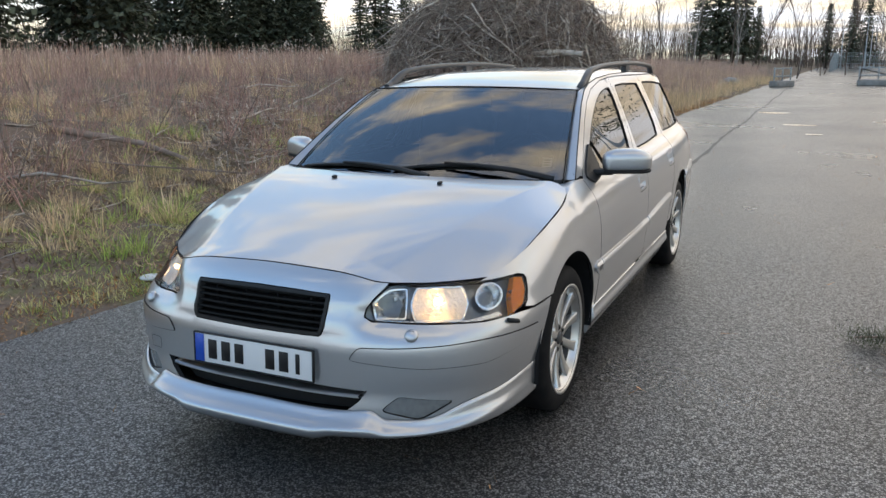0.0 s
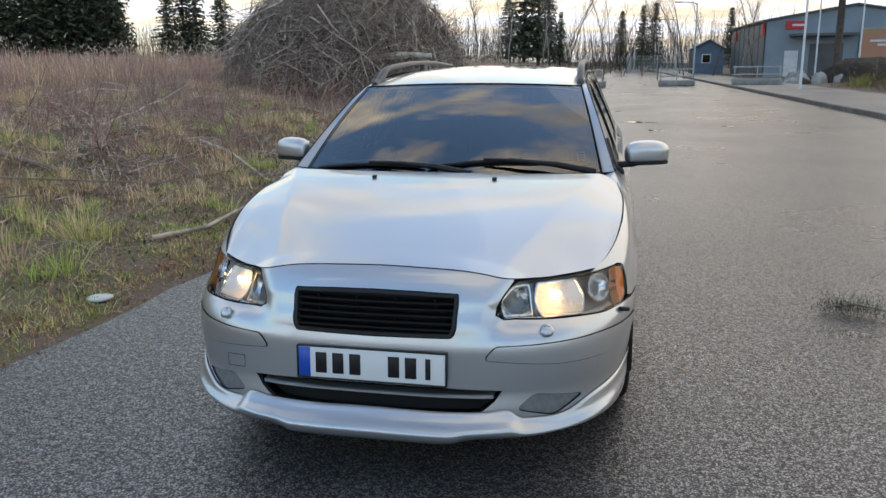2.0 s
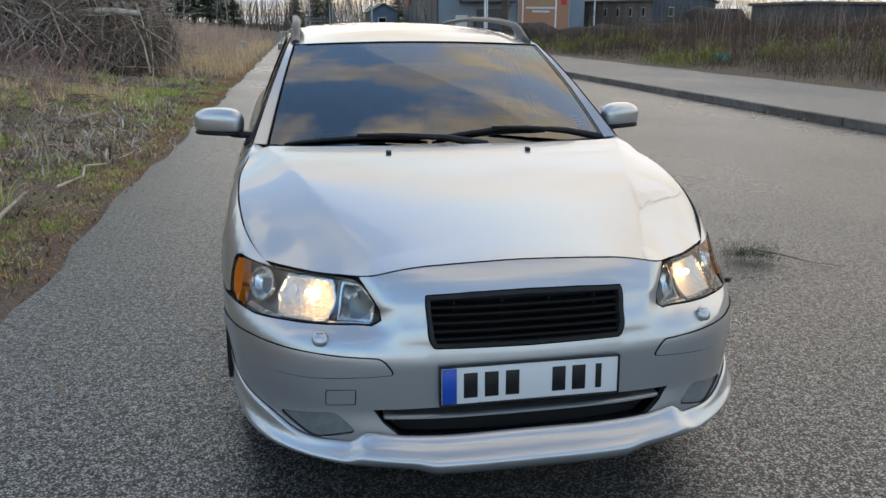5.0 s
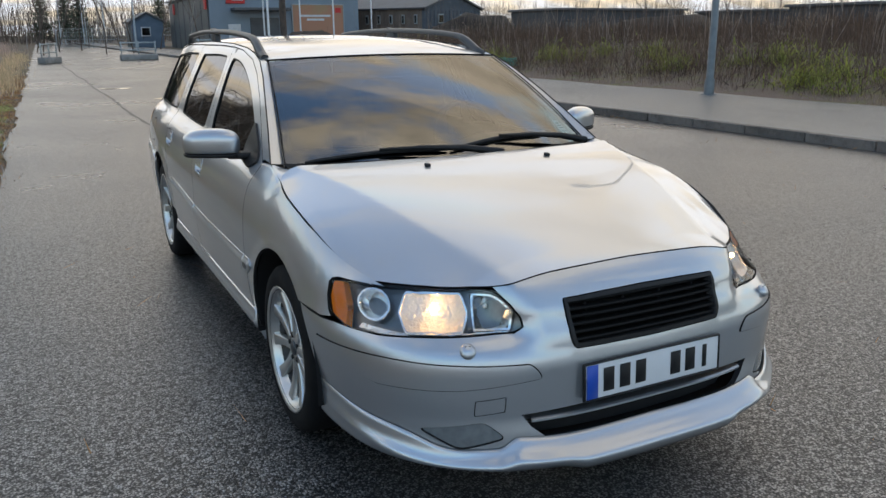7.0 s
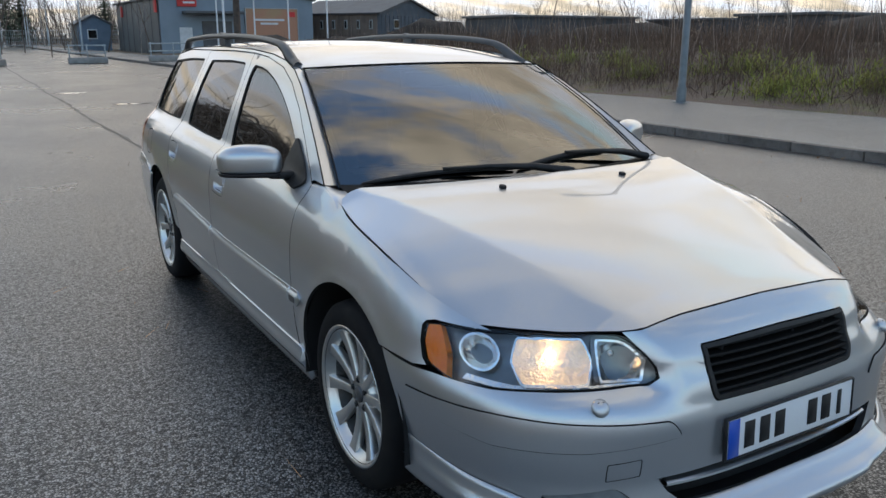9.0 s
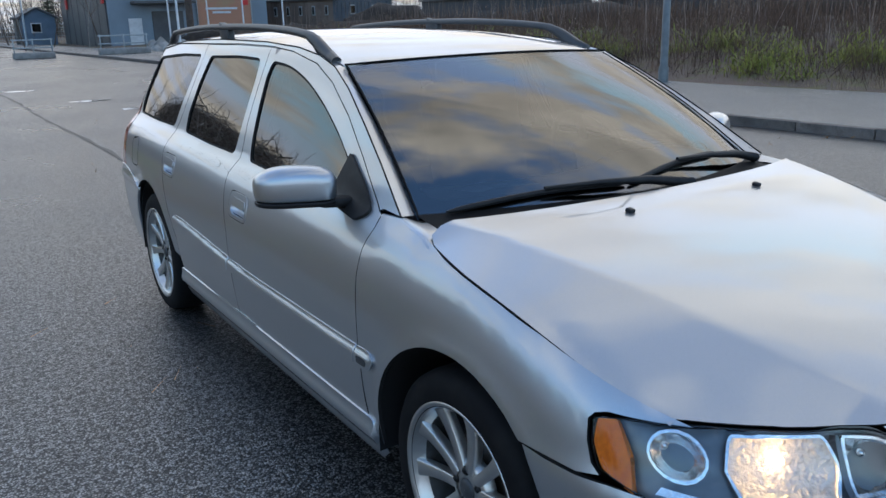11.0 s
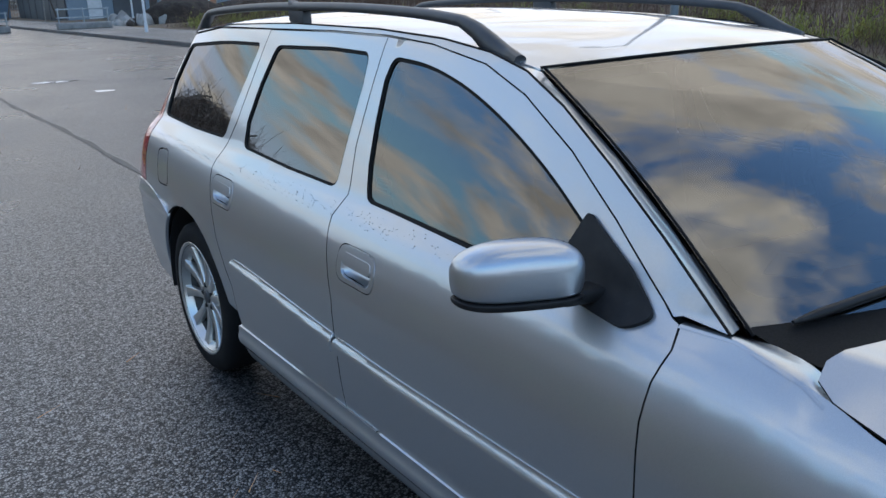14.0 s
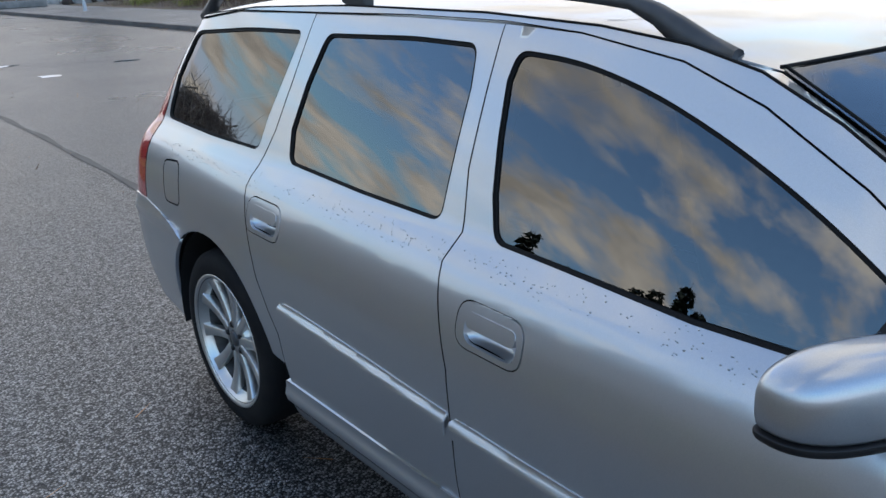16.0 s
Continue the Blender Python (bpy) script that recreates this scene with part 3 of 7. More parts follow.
def glazing(name, parent, chart, outline, glass_mat, side_sign):
    g = panel(name, parent, side_glass(side_sign), inset(outline, 0.004), glass_mat, lift=-0.008, lip=0, step=0.05)
    panel("window_seal", parent, chart, inset(outline, -0.004), TRIMSEAL, holes=[inset(outline, 0.006)], lift=-0.004, lip=0.006, step=0.03)
    return g


for s in (-1, 1):
    chart = side(s)
    # front wing
    top = [(y, float(shoulder(y))) for y in (0.24, 0.12, 0.0, -0.12, -0.25, -0.38, -0.50, -0.575)]
    lamp_rear = [(fy(a_, z_), z_) for a_, z_ in ((37.6, 0.7075), (38.6, 0.702), (39.1, 0.69), (39.2, 0.65), (38.9, 0.61), (38.3, 0.592))]
    low = [(fy(40.2, 0.582), 0.582), (fy(43.0, 0.586), 0.586), (fy(45.4, 0.590), 0.590)]
    wheel = arc(0.0, 0.31, 0.385, 130, -5, 22)[1:]
    wing_outline = [(0.468, 0.941), (0.36, 0.946)] + top + lamp_rear + low + wheel + [(0.41, 0.262), (0.462, 0.262)] + EDGE_A[1:-1]
    panel("front_wing", car, chart, wing_outline, PAINT, gap=0.0018, step=0.024, bulge=lambda a, b: 0.006 * np.exp(-(np.hypot(a, b - 0.31) - 0.385) ** 2 / 0.0012))
    # doors
    for nm, outline, window, hy, hz, gm in (
            ("front_door", EDGE_A + DOOR_TOP + SPLIT_B, FRONT_WINDOW, *HANDLES[0], WINDOW),
            ("rear_door", SPLIT_B[::-1] + [(1.668, 1.373), (2.0, 1.379), (2.43, 1.376)] + SPLIT_C, REAR_WINDOW, *HANDLES[1], WINDOWDARK)):
        win = rounded(window, 0.03)
        hole = handle_outline(hy, hz, 0.096, 0.052, 0.04)
        cup_hole = handle_outline(hy - 0.005, hz - 0.004, 0.074, 0.034, 0.028)
        door = panel(nm, car, chart, outline, PAINT, holes=[win, hole], gap=0.0022, step=0.024)
        glazing("side_window", door, chart, win, gm, s)
        plate = panel("door_handle", door, chart, hole, PAINT, holes=[cup_hole], gap=0.0012, step=0.012, lip=0.01, lift=0.001, dark=False)
        dish = lambda a, b, hy=hy, hz=hz: -0.030 * np.clip(1 - ((a - hy + 0.005) / 0.076) ** 4 - ((b - hz + 0.004) / 0.036) ** 4, 0, 1)
        panel("handle_cup", door, chart, cup_hole, PAINT, step=0.009, lip=0, lift=-0.002, bulge=dish)
        panel("handle_grip", door, chart, handle_outline(hy - 0.005, hz + 0.013, 0.071, 0.019, 0.016), PAINT, step=0.01, lip=0.012, lift=0.003)
    # side mouldings
    for nm, y0, y1 in (("side_moulding", 0.474, 1.548), ("side_moulding", 1.556, 2.29)):
        z = lambda y: 0.565 + 0.052 * sstep(1.2, 2.4, y) + 0.004
        o = [(y0, float(z(y0)) - 0.056, .006), (y1, float(z(y1)) - 0.05, .012), (y1 - 0.012, float(z(y1)) - 0.004, .012), (y0, float(z(y0)), .006)]
        o = o[:3] + [(yy, float(z(yy)) - 0.0005, 0) for yy in np.linspace(y1 - 0.06, y0 + 0.05, 14)] + o[3:]
        panel(nm, car, chart, rounded(o, 0.006, 3), PAINT, lift=0.003, lip=0.006, step=0.009, bulge=lambda a, b: 0.013 * sstep(0.0, 0.024, 0.569 + 0.052 * sstep(1.2, 2.4, a) - b))
    badge = [(0.372, 0.548, .012), (0.388, 0.512, .012), (0.464, 0.512, .004), (0.464, 0.569, .004), (0.395, 0.570, .014)]
    m = panel("side_moulding", car, chart, rounded(badge, 0.01, 4), PAINT, lift=0.003, lip=0.008, step=0.008, bulge=lambda a, b: 0.013 * sstep(0.0, 0.024, 0.569 - b) * sstep(0.366, 0.395, a))
    panel("moulding_badge", m, chart, rounded([(0.392, 0.540), (0.402, 0.524), (0.452, 0.524), (0.452, 0.546), (0.402, 0.548)], 0.006, 3), GREYPL, lift=0.0165, lip=0.003, step=0.01)
    # sill
    panel("sill", car, chart, rounded([(0.43, 0.195, .02), (2.33, 0.205, .02), (2.345, 0.340, .02), (0.432, 0.338, .02)], 0.02, 3), PAINT, lift=0.006, lip=0.02, step=0.022, bulge=RIDGE(0.285, 0.022, 0.016))
    # quarter panel with fuel flap, rear arch and bumper side
    qw = rounded(QUARTER_WINDOW, 0.03)
    arch_r = arc(2.755, 0.31, 0.392, 178, 55, 18)
    rear_edge = [(3.02, 0.655), (3.22, 0.69), (3.315, 0.704), (3.315, 0.80), (3.315, 0.93), (3.31, 1.02), (3.30, 1.12), (3.28, 1.23), (3.255, 1.335)]
    q_out = [(2.43, 1.378)] + SPLIT_C[:-1] + [(2.318, 0.40)] + [p for p in arch_r if p[0] > 2.37] + rear_edge + [(2.9, 1.374)]
    fuel = rounded([(2.965, 0.752), (3.105, 0.745), (3.135, 0.885), (2.995, 0.897)], 0.035, 5)
    q = panel("quarter_panel", car, chart, q_out, PAINT, holes=[qw] + ([fuel] if s < 0 else []), gap=0.003, step=0.026, bulge=lambda a, b: 0.006 * np.exp(-(np.hypot(a - 2.755, b - 0.31) - 0.392) ** 2 / 0.0012))
    glazing("quarter_window", q, chart, qw, WINDOWDARK, s)
    if s < 0:
        panel("fuel_flap", q, chart, fuel, PAINT, gap=0.003, step=0.02)
    lampo = [(3.318, 0.710), (3.55, 0.72), (3.53, 0.95), (3.44, 1.12), (3.34, 1.30), (3.262, 1.31), (3.284, 1.23), (3.304, 1.12), (3.314, 1.02), (3.318, 0.93), (3.318, 0.80)]
    panel("tail_lamp", car, chart, rounded(lampo, 0.01, 3), REDLENS, gap=0.002, step=0.02, label="red plastic tail lamp on the rear pillar")
    bump_r = [p for p in arc(2.755, 0.31, 0.395, 54, -8, 10)] + [(3.2, 0.262), (3.52, 0.30), (3.56, 0.45), (3.56, 0.70), (3.42, 0.711), (3.33, 0.711), (3.22, 0.6975), (3.02, 0.661)]
    panel("rear_bumper_side", car, chart, bump_r, PAINT, step=0.022, lift=0.003, lip=0.012, bulge=RIDGE(0.655, 0.02, 0.010))
    # dark shell behind the shut lines
    panel("inner_shell", car, chart, [(0.44, 0.345), (2.30, 0.345), (2.36, 0.55), (2.56, 0.72), (2.56, 0.935), (0.44, 0.92)], VOID, lift=-0.03, lip=0, step=0.06)
    for pil in ([(1.60, 0.93), (1.72, 0.93), (1.70, 1.362), (1.61, 1.362)], [(2.40, 0.95), (2.54, 0.95), (2.48, 1.35), (2.40, 1.35)]):
        panel("pillar_trim", car, chart, pil, VOID, lift=-0.025, lip=0, step=0.05)
    panel("pillar_frame", car, chart, [(1.575, 1.338), (1.652, 1.342), (1.652, 1.3695), (1.575, 1.3655)], PAINT, lift=-0.0012, lip=0, step=0.03)
    # pillar and roof side between the doors and the roof
    RS = [(0.47, 0.951), (0.375, 0.948), (0.555, 1.063), (0.72, 1.16), (0.90, 1.256), (1.05, 1.318), (1.20, 1.352), (1.41, 1.376), (1.74, 1.393), (2.28, 1.400), (2.8, 1.388), (3.15, 1.36), (3.30, 1.338)]
    strip = RS + [(2.9, 1.378), (2.43, 1.380), (2.0, 1.383), (1.668, 1.377)] + DOOR_TOP[-2::-1]
    panel("roof_side", car, chart, strip, PAINT, gap=0.0015, step=0.02)
    # closing strip between pillar and glass, and roof ditch
    top3 = chart(np.array([p[0] for p in RS[1:]]), np.array([p[1] for p in RS[1:]]))
    inner = []
    for p in top3:
        if p[1] < 1.06:
            b = float(np.clip((p[2] - 0.935) / 0.385, 0, 1))
            inner.append(screen(np.array(s * 1.0), np.array(b)))
        else:
            inner.append(roof(np.array(s * min(0.60, 0.585 + 0.03 * (p[1] - 1.1))), np.array(p[1])))
    n = len(top3)
    mesh_object("pillar_cover", [tuple(p) for p in top3] + [tuple(p - np.array([0, 0, 0.006])) for p in inner],
                [[i, i + 1, n + i + 1, n + i] if s < 0 else [i + 1, i, n + i, n + i + 1] for i in range(n - 1)], PAINT, car)
    edge = [tuple(screen(np.array(s * 0.995), np.array(b)) + np.array([0, -0.004, 0.004])) for b in np.linspace(0, 1.0, 14)]
    tube_part("windscreen_seal", edge, 0.003, TRIMSEAL, car, 8)
    tube_part("roof_ditch", [tuple(p + np.array([s * 0.0005, 0, 0.0005])) for p in top3], 0.0028, TRIMSEAL, car, 6)
    # roof rail
    ry = np.linspace(1.12, 3.33, 40)
    foot = sstep(1.12, 1.36, ry) * sstep(3.33, 3.16, ry)
    rx = spl(ry, (1.12, 1.5, 2.3, 3.0, 3.33), (0.592, 0.578, 0.572, 0.56, 0.545))
    rb = roof(rx, ry)[:, 2]
    verts, faces = [], []
    for k in range(len(ry)):
        zt = rb[k] + 0.014 + 0.058 * foot[k] ** 0.8
        th = 0.026 + 0.05 * (1 - foot[k]) * sstep(1.10, 1.2, ry[k])
        zb = max(zt - th, rb[k] - 0.012)
        for dx, z in ((-0.017, zb), (-0.021, (zb + zt) / 2), (-0.014, zt - 0.002), (0.0, zt + 0.002), (0.014, zt - 0.002), (0.021, (zb + zt) / 2), (0.017, zb)):
            verts.append((s * (rx[k] + dx), ry[k], z))
    for k in range(len(ry) - 1):
        for j in range(7):
            a, b = k * 7 + j, k * 7 + (j + 1) % 7
            faces.append([a, b, b + 7, a + 7] if s < 0 else [b, a, a + 7, b + 7])
    faces += [list(range(7)), list(range(len(verts) - 7, len(verts)))]
    rail = mesh_object("roof_rail", verts, faces, GREYPL, car, label="dark grey plastic roof rail")
    part("rail_post", box_bm(0.034, 0.11, 0.07, Matrix.Translation((s * 0.572, 2.28, float(roof(np.array(0.572), np.array(2.28))[2]) + 0.028)) @ Matrix.Shear("XZ", 4, (0, 0.35)), 0.006), GREYPL, rail)
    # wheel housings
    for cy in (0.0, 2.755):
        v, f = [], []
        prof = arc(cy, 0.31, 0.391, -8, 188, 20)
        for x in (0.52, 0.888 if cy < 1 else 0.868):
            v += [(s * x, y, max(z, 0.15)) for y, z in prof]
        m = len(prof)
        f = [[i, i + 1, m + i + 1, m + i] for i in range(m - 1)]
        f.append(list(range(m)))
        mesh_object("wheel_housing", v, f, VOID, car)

# wing tops beside the cowl, rolled over from the wing
for s in (-1, 1):
    wy = np.linspace(0.196, 0.47, 14)
    wz = np.interp(wy, (0.196, 0.24, 0.36, 0.47), (float(shoulder(0.196)) - 0.004, float(shoulder(0.24)), 0.9455, 0.9405))
    wz = wz - 0.007
    P0 = side(s)(wy, wz) + np.array([s * 0.0008, 0, 0.0008])
    T0 = side(s)(wy, wz + 0.003) - side(s)(wy, wz - 0.005)
    T0 /= np.linalg.norm(T0, axis=1)[:, None]
    P1 = np.stack([s * np.interp(wy, (0.205, 0.3, 0.375, 0.47), (0.756, 0.742, 0.730, 0.728)), wy, np.interp(wy, (0.196, 0.231, 0.27, 0.33, 0.375, 0.47), (0.898, 0.917, 0.928, 0.931, 0.924, 0.915))], -1)
    T1 = np.array([-s, 0, -0.05])
    L = np.linalg.norm(P1 - P0, axis=1)[:, None]
    rows_ = []
    for t in np.linspace(0, 1, 9):
        h0, h1, h2, h3 = 2 * t ** 3 - 3 * t ** 2 + 1, t ** 3 - 2 * t ** 2 + t, -2 * t ** 3 + 3 * t ** 2, t ** 3 - t ** 2
        rows_.append(h0 * P0 + h1 * T0 * L + h2 * P1 + h3 * T1 * L)
    G = np.stack(rows_)
    v = [tuple(p) for row in G for p in row]
    mesh_object("wing_top", v, [[i * 14 + k, i * 14 + k + 1, i * 14 + 15 + k, i * 14 + 14 + k] if s < 0 else [i * 14 + k + 1, i * 14 + k, i * 14 + 14 + k, i * 14 + 15 + k] for i in range(8) for k in range(13)], PAINT, car)
# roof skin
xe = 0.598
edge_f = [(x, 1.042 - 0.095 * (1 - (x / 0.606) ** 2)) for x in np.linspace(-0.592, 0.592, 15)]
edge_r = [(x, 3.33 + 0.06 * (1 - (x / 0.6) ** 2)) for x in np.linspace(0.56, -0.56, 9)]
panel("roof_skin", car, roof, edge_f + [(xe, 1.5), (xe, 2.5)] + edge_r + [(-xe, 2.5), (-xe, 1.5)], PAINT, step=0.045, lip=0.02)
# bonnet
bon_edge = [(-0.985, 0.225), (-1, 0.19), (-1, 0.12), (-1, -0.12), (-1, -0.35), (-1, -0.545)]
fr = []
for x in (-0.74, -0.70, -0.65, -0.60, -0.56, -0.52, -0.48, -0.45, -0.42, -0.39, -0.36, -0.33, -0.30, -0.22, -0.15, -0.07, 0.0):
    p = (x, float(spl(-x, EDGE_X, EDGE_YF)))
    fr.append((float(p[0] / seam_x(p[1])), float(p[1])))
cowl = [(x / 0.80, 0.238 - 0.105 * (1 - (x / 0.77) ** 2)) for x in np.linspace(0.755, -0.755, 15)]
bonnet_outline = bon_edge + fr + [(-u, v) for u, v in fr[-2::-1]] + [(-u, v) for u, v in bon_edge[::-1]] + cowl
panel("bonnet", car, bonnet, bonnet_outline, PAINT, kx=0.8, step=0.018, gap=0.0006, lip=0.004, out=(0, 0, 0))
# windscreen
panel("windscreen", car, screen, [(-1, 0), (1, 0), (1, 1), (-1, 1)], SCREEN, kx=0.65, step=0.06, lip=0)
tube_part("windscreen_seal", [tuple(screen(np.array(a), np.array(1.0)) + np.array([0, 0.0, 0.002])) for a in np.linspace(-1, 1, 19)], 0.0035, TRIMSEAL, car, 8)
cv, cf = [], []
for a in np.linspace(-1, 1, 21):
    p = screen(np.array(a), np.array(0.05))
    q = (a * 0.735, 0.240 - 0.105 * (1 - a * a), 0.950 + 0.010 * (1 - a * a) - 0.012 * a * a)
    mid = (np.array(q) + p) / 2 + np.array([0, 0, -0.02])
    cv += [(q[0], q[1] - 0.02, q[2] - 0.02), tuple(mid), tuple(p + np.array([0, 0.004, -0.006]))]
for i in range(20):
    for j in range(2):
        cf.append([i * 3 + j, i * 3 + 3 + j, i * 3 + 4 + j, i * 3 + 1 + j])
mesh_object("cowl_panel", cv, cf, TRIMSEAL, car)
panel("glass_border", car, screen, [(-0.995, 0.0), (0.995, 0.0), (0.995, 0.995), (-0.995, 0.995)], TRIMSEAL, holes=[rounded([(-0.945, 0.09), (0.945, 0.09), (0.97, 0.975), (-0.97, 0.975)], 0.08, 5)], kx=0.65, step=0.05, lift=-0.004, lip=0)

# front bumper with the grille's surround
LAMP = [(38.75, 0.696), (39.0, 0.650), (38.5, 0.603), (35.4, 0.576), (31.3, 0.579), (25.3, 0.588), (16.6, 0.601), (15.8, 0.618), (16.1, 0.645), (17.0, 0.676), (18.7, 0.7165), (23.0, 0.7085), (27.8, 0.7060), (31.4, 0.7060), (36.6, 0.7045)]
GRILLE = rounded([(-11.35, 0.689, 1.3), (-10.9, 0.600, .5), (-10.1, 0.550, 1.2), (0, 0.546, 0), (10.1, 0.550, 1.2), (10.9, 0.600, .5), (11.35, 0.689, 1.3), (6, 0.695, 0), (0, 0.697, 0), (-6, 0.695, 0)], 0.5, 4)
INTAKE = [(-16.0, 0.367), (-15.0, 0.330), (-13.2, 0.290), (0, 0.284), (13.2, 0.290), (15.0, 0.330), (16.0, 0.367), (8, 0.374), (0, 0.375), (-8, 0.374)]
FOG = rounded([(26.8, 0.320, .6), (20.0, 0.350, .6), (17.8, 0.300, .6), (22.6, 0.264, .8)], 0.5, 4)
ARCHF = [(45.2, 0.586), (44.2, 0.53), (42.8, 0.45), (41.6, 0.36), (40.8, 0.262)]
half = [(float(a), float(z)) for a, z in zip(TOP_A[:9], TOP_Z[:9])] + LAMP[9:6:-1] + LAMP[6:3:-1] + [(37.6, 0.582), (40.2, 0.578), (43.0, 0.581)] + ARCHF
fascia = half + [(30, 0.255), (0, 0.262)] + [(-a, z) for a, z in [(30, 0.255)] + half[:0:-1]]
KF = 0.0255
def insert_outline(s):
    return rounded([(s * 41.4, 0.515, .6), (s * 40.0, 0.470, .8), (s * 31.3, 0.440, 0), (s * 22.7, 0.452, 0), (s * 13.8, 0.478, .5), (s * 15.0, 0.524, .8), (s * 22.7, 0.526, 0), (s * 31.3, 0.524, 0)], 0.3, 4)


TOW = rounded([(-20.9, 0.418), (-17.8, 0.428), (-17.9, 0.383), (-21.0, 0.372)], 0.3, 3)
bumper = panel("front_bumper", car, front, fascia, PAINT, holes=[GRILLE, INTAKE, FOG, [(-a, z) for a, z in FOG], insert_outline(1), insert_outline(-1), TOW], kx=KF, step=0.022, gap=0.0022, lip=0.02, out=(0, 0.3, 0.5))
for s in (-1, 1):
    panel("bumper_insert", bumper, front, insert_outline(s), PAINT, kx=KF, step=0.022, lift=0.004, lip=0.014, gap=0.0012, out=(0, 0.3, 0.5))
    panel("fog_lamp_cover", bumper, front, [(s * a, z) for a, z in FOG], FOGM, kx=KF, step=0.02, lift=-0.006, gap=0.0006, lip=0.004, out=(0, 0.3, 0.5))
    if s < 0:
        panel("tow_eye_cover", bumper, front, TOW, PAINT, kx=KF, step=0.02, lift=0.0, lip=0.008, gap=0.0006, out=(0, 0.3, 0.5))
    p = front(np.array([s * 21.6]), np.array([0.560]))[0]
    v, f = revolve([(0, 0.0001), (0, 0.020), (-0.012, 0.024), (-0.018, 0.020), (-0.022, 0.012), (-0.023, 0.0001)][::-1], 18, "y")
    w = mesh_object("lamp_washer", v, f, PAINT, car)
    w.matrix_local = pose(float(p[0]), float(p[1]) + 0.004, float(p[2]), -38, 0, s * 16)
    part("washer_jet", box_bm(0.018, 0.004, 0.006, Matrix.Translation((0, -0.020, 0.010)), 0.001, 1), BLACK, w)
# grille: dark backing, frame and slats
gp = panel("grille", car, front, inset(GRILLE, 0.002, KF), BLACK, holes=[inset(GRILLE, 0.013, KF)], kx=KF, step=0.02, lift=0.004, lip=0.03, out=(0, 0.3, 0.5), label="black plastic radiator grille with horizontal slats")
panel("grille_backing", gp, front, inset(GRILLE, 0.002, KF), VOID, kx=KF, step=0.04, lift=-0.055, lip=0, out=(0, 0.3, 0.5))
for k in range(6):
    z = 0.572 + 0.0212 * k
    w = 10.2 + (z - 0.57) * 7
    aa = np.linspace(-w, w, 25)
    p = front(aa, np.full(25, z))
    v, f = [], []
    for q in p:
        for dy, dz in ((0.004, 0.0045), (0.001, 0.000), (0.004, -0.0045), (0.040, -0.008), (0.040, 0.001)):
            v.append((q[0], q[1] + dy, q[2] + dz))
    for i in range(24):
        for j in range(5):
            a, b = i * 5 + j, i * 5 + (j + 1) % 5
            f.append([a, b, b + 5, a + 5])
    mesh_object("grille_slat", v, f, TRIMSEAL, gp, smooth=False)
for x in (-0.21, -0.07, 0.07, 0.21):
    part("grille_strut", box_bm(0.006, 0.03, 0.135, Matrix.Translation((x, float(front(np.array([math.degrees(math.atan2(x, 1.55))]), np.array([0.62]))[0][1]) + 0.050, 0.622)), 0.001, 1), VOID, gp)
# lower intake: dark backing and painted bar
panel("intake_backing", bumper, front, inset(INTAKE, -0.01, KF), VOID, kx=KF, step=0.04, lift=-0.07, lip=0, out=(0, 0.3, 0.5))
aa = np.linspace(-14.9, 14.9, 29)
p = front(aa, np.full(29, 0.338))
v, f = [], []
for q in p:
    for dy, dz in ((0.010, 0.012), (0.004, 0.008), (0.006, 0.0), (0.05, -0.012), (0.05, 0.012)):
        v.append((q[0], q[1] + dy, q[2] + dz))
for i in range(28):
    for j in range(5):
        a, b = i * 5 + j, i * 5 + (j + 1) % 5
        f.append([a, b, b + 5, a + 5])
mesh_object("intake_bar", v, f, PAINT, bumper, smooth=False)
# chin spoiler
MID = [(0.004, 0), (0.012, 0.003), (0.018, 0.012), (0.028, 0.026), (0.043, 0.040), (0.060, 0.051), (0.068, 0.058), (0.070, 0.066), (0.068, 0.076), (0.060, 0.090), (0.052, 0.104), (0.030, 0.108), (-0.03, 0.106)]
END = [(0.004, 0), (0.011, 0.003), (0.014, 0.018), (0.017, 0.034), (0.021, 0.050), (0.026, 0.064), (0.031, 0.077), (0.036, 0.090), (0.038, 0.101), (0.036, 0.114), (0.030, 0.124), (0.015, 0.128), (-0.03, 0.126)]
aa = np.linspace(-41.6, 41.6, 141)
ta = np.abs(aa)
top_z = spl(ta, (0, 14.5, 16.5, 18.5, 24.5, 27.5, 34, 39, 41.6), (0.297, 0.298, 0.302, 0.270, 0.272, 0.302, 0.330, 0.352, 0.360))
low_z = spl(ta, (0, 9.4, 11.6, 20, 32, 41.6), (0.200, 0.200, 0.212, 0.214, 0.217, 0.222))
m = len(MID)
v, f = [], []
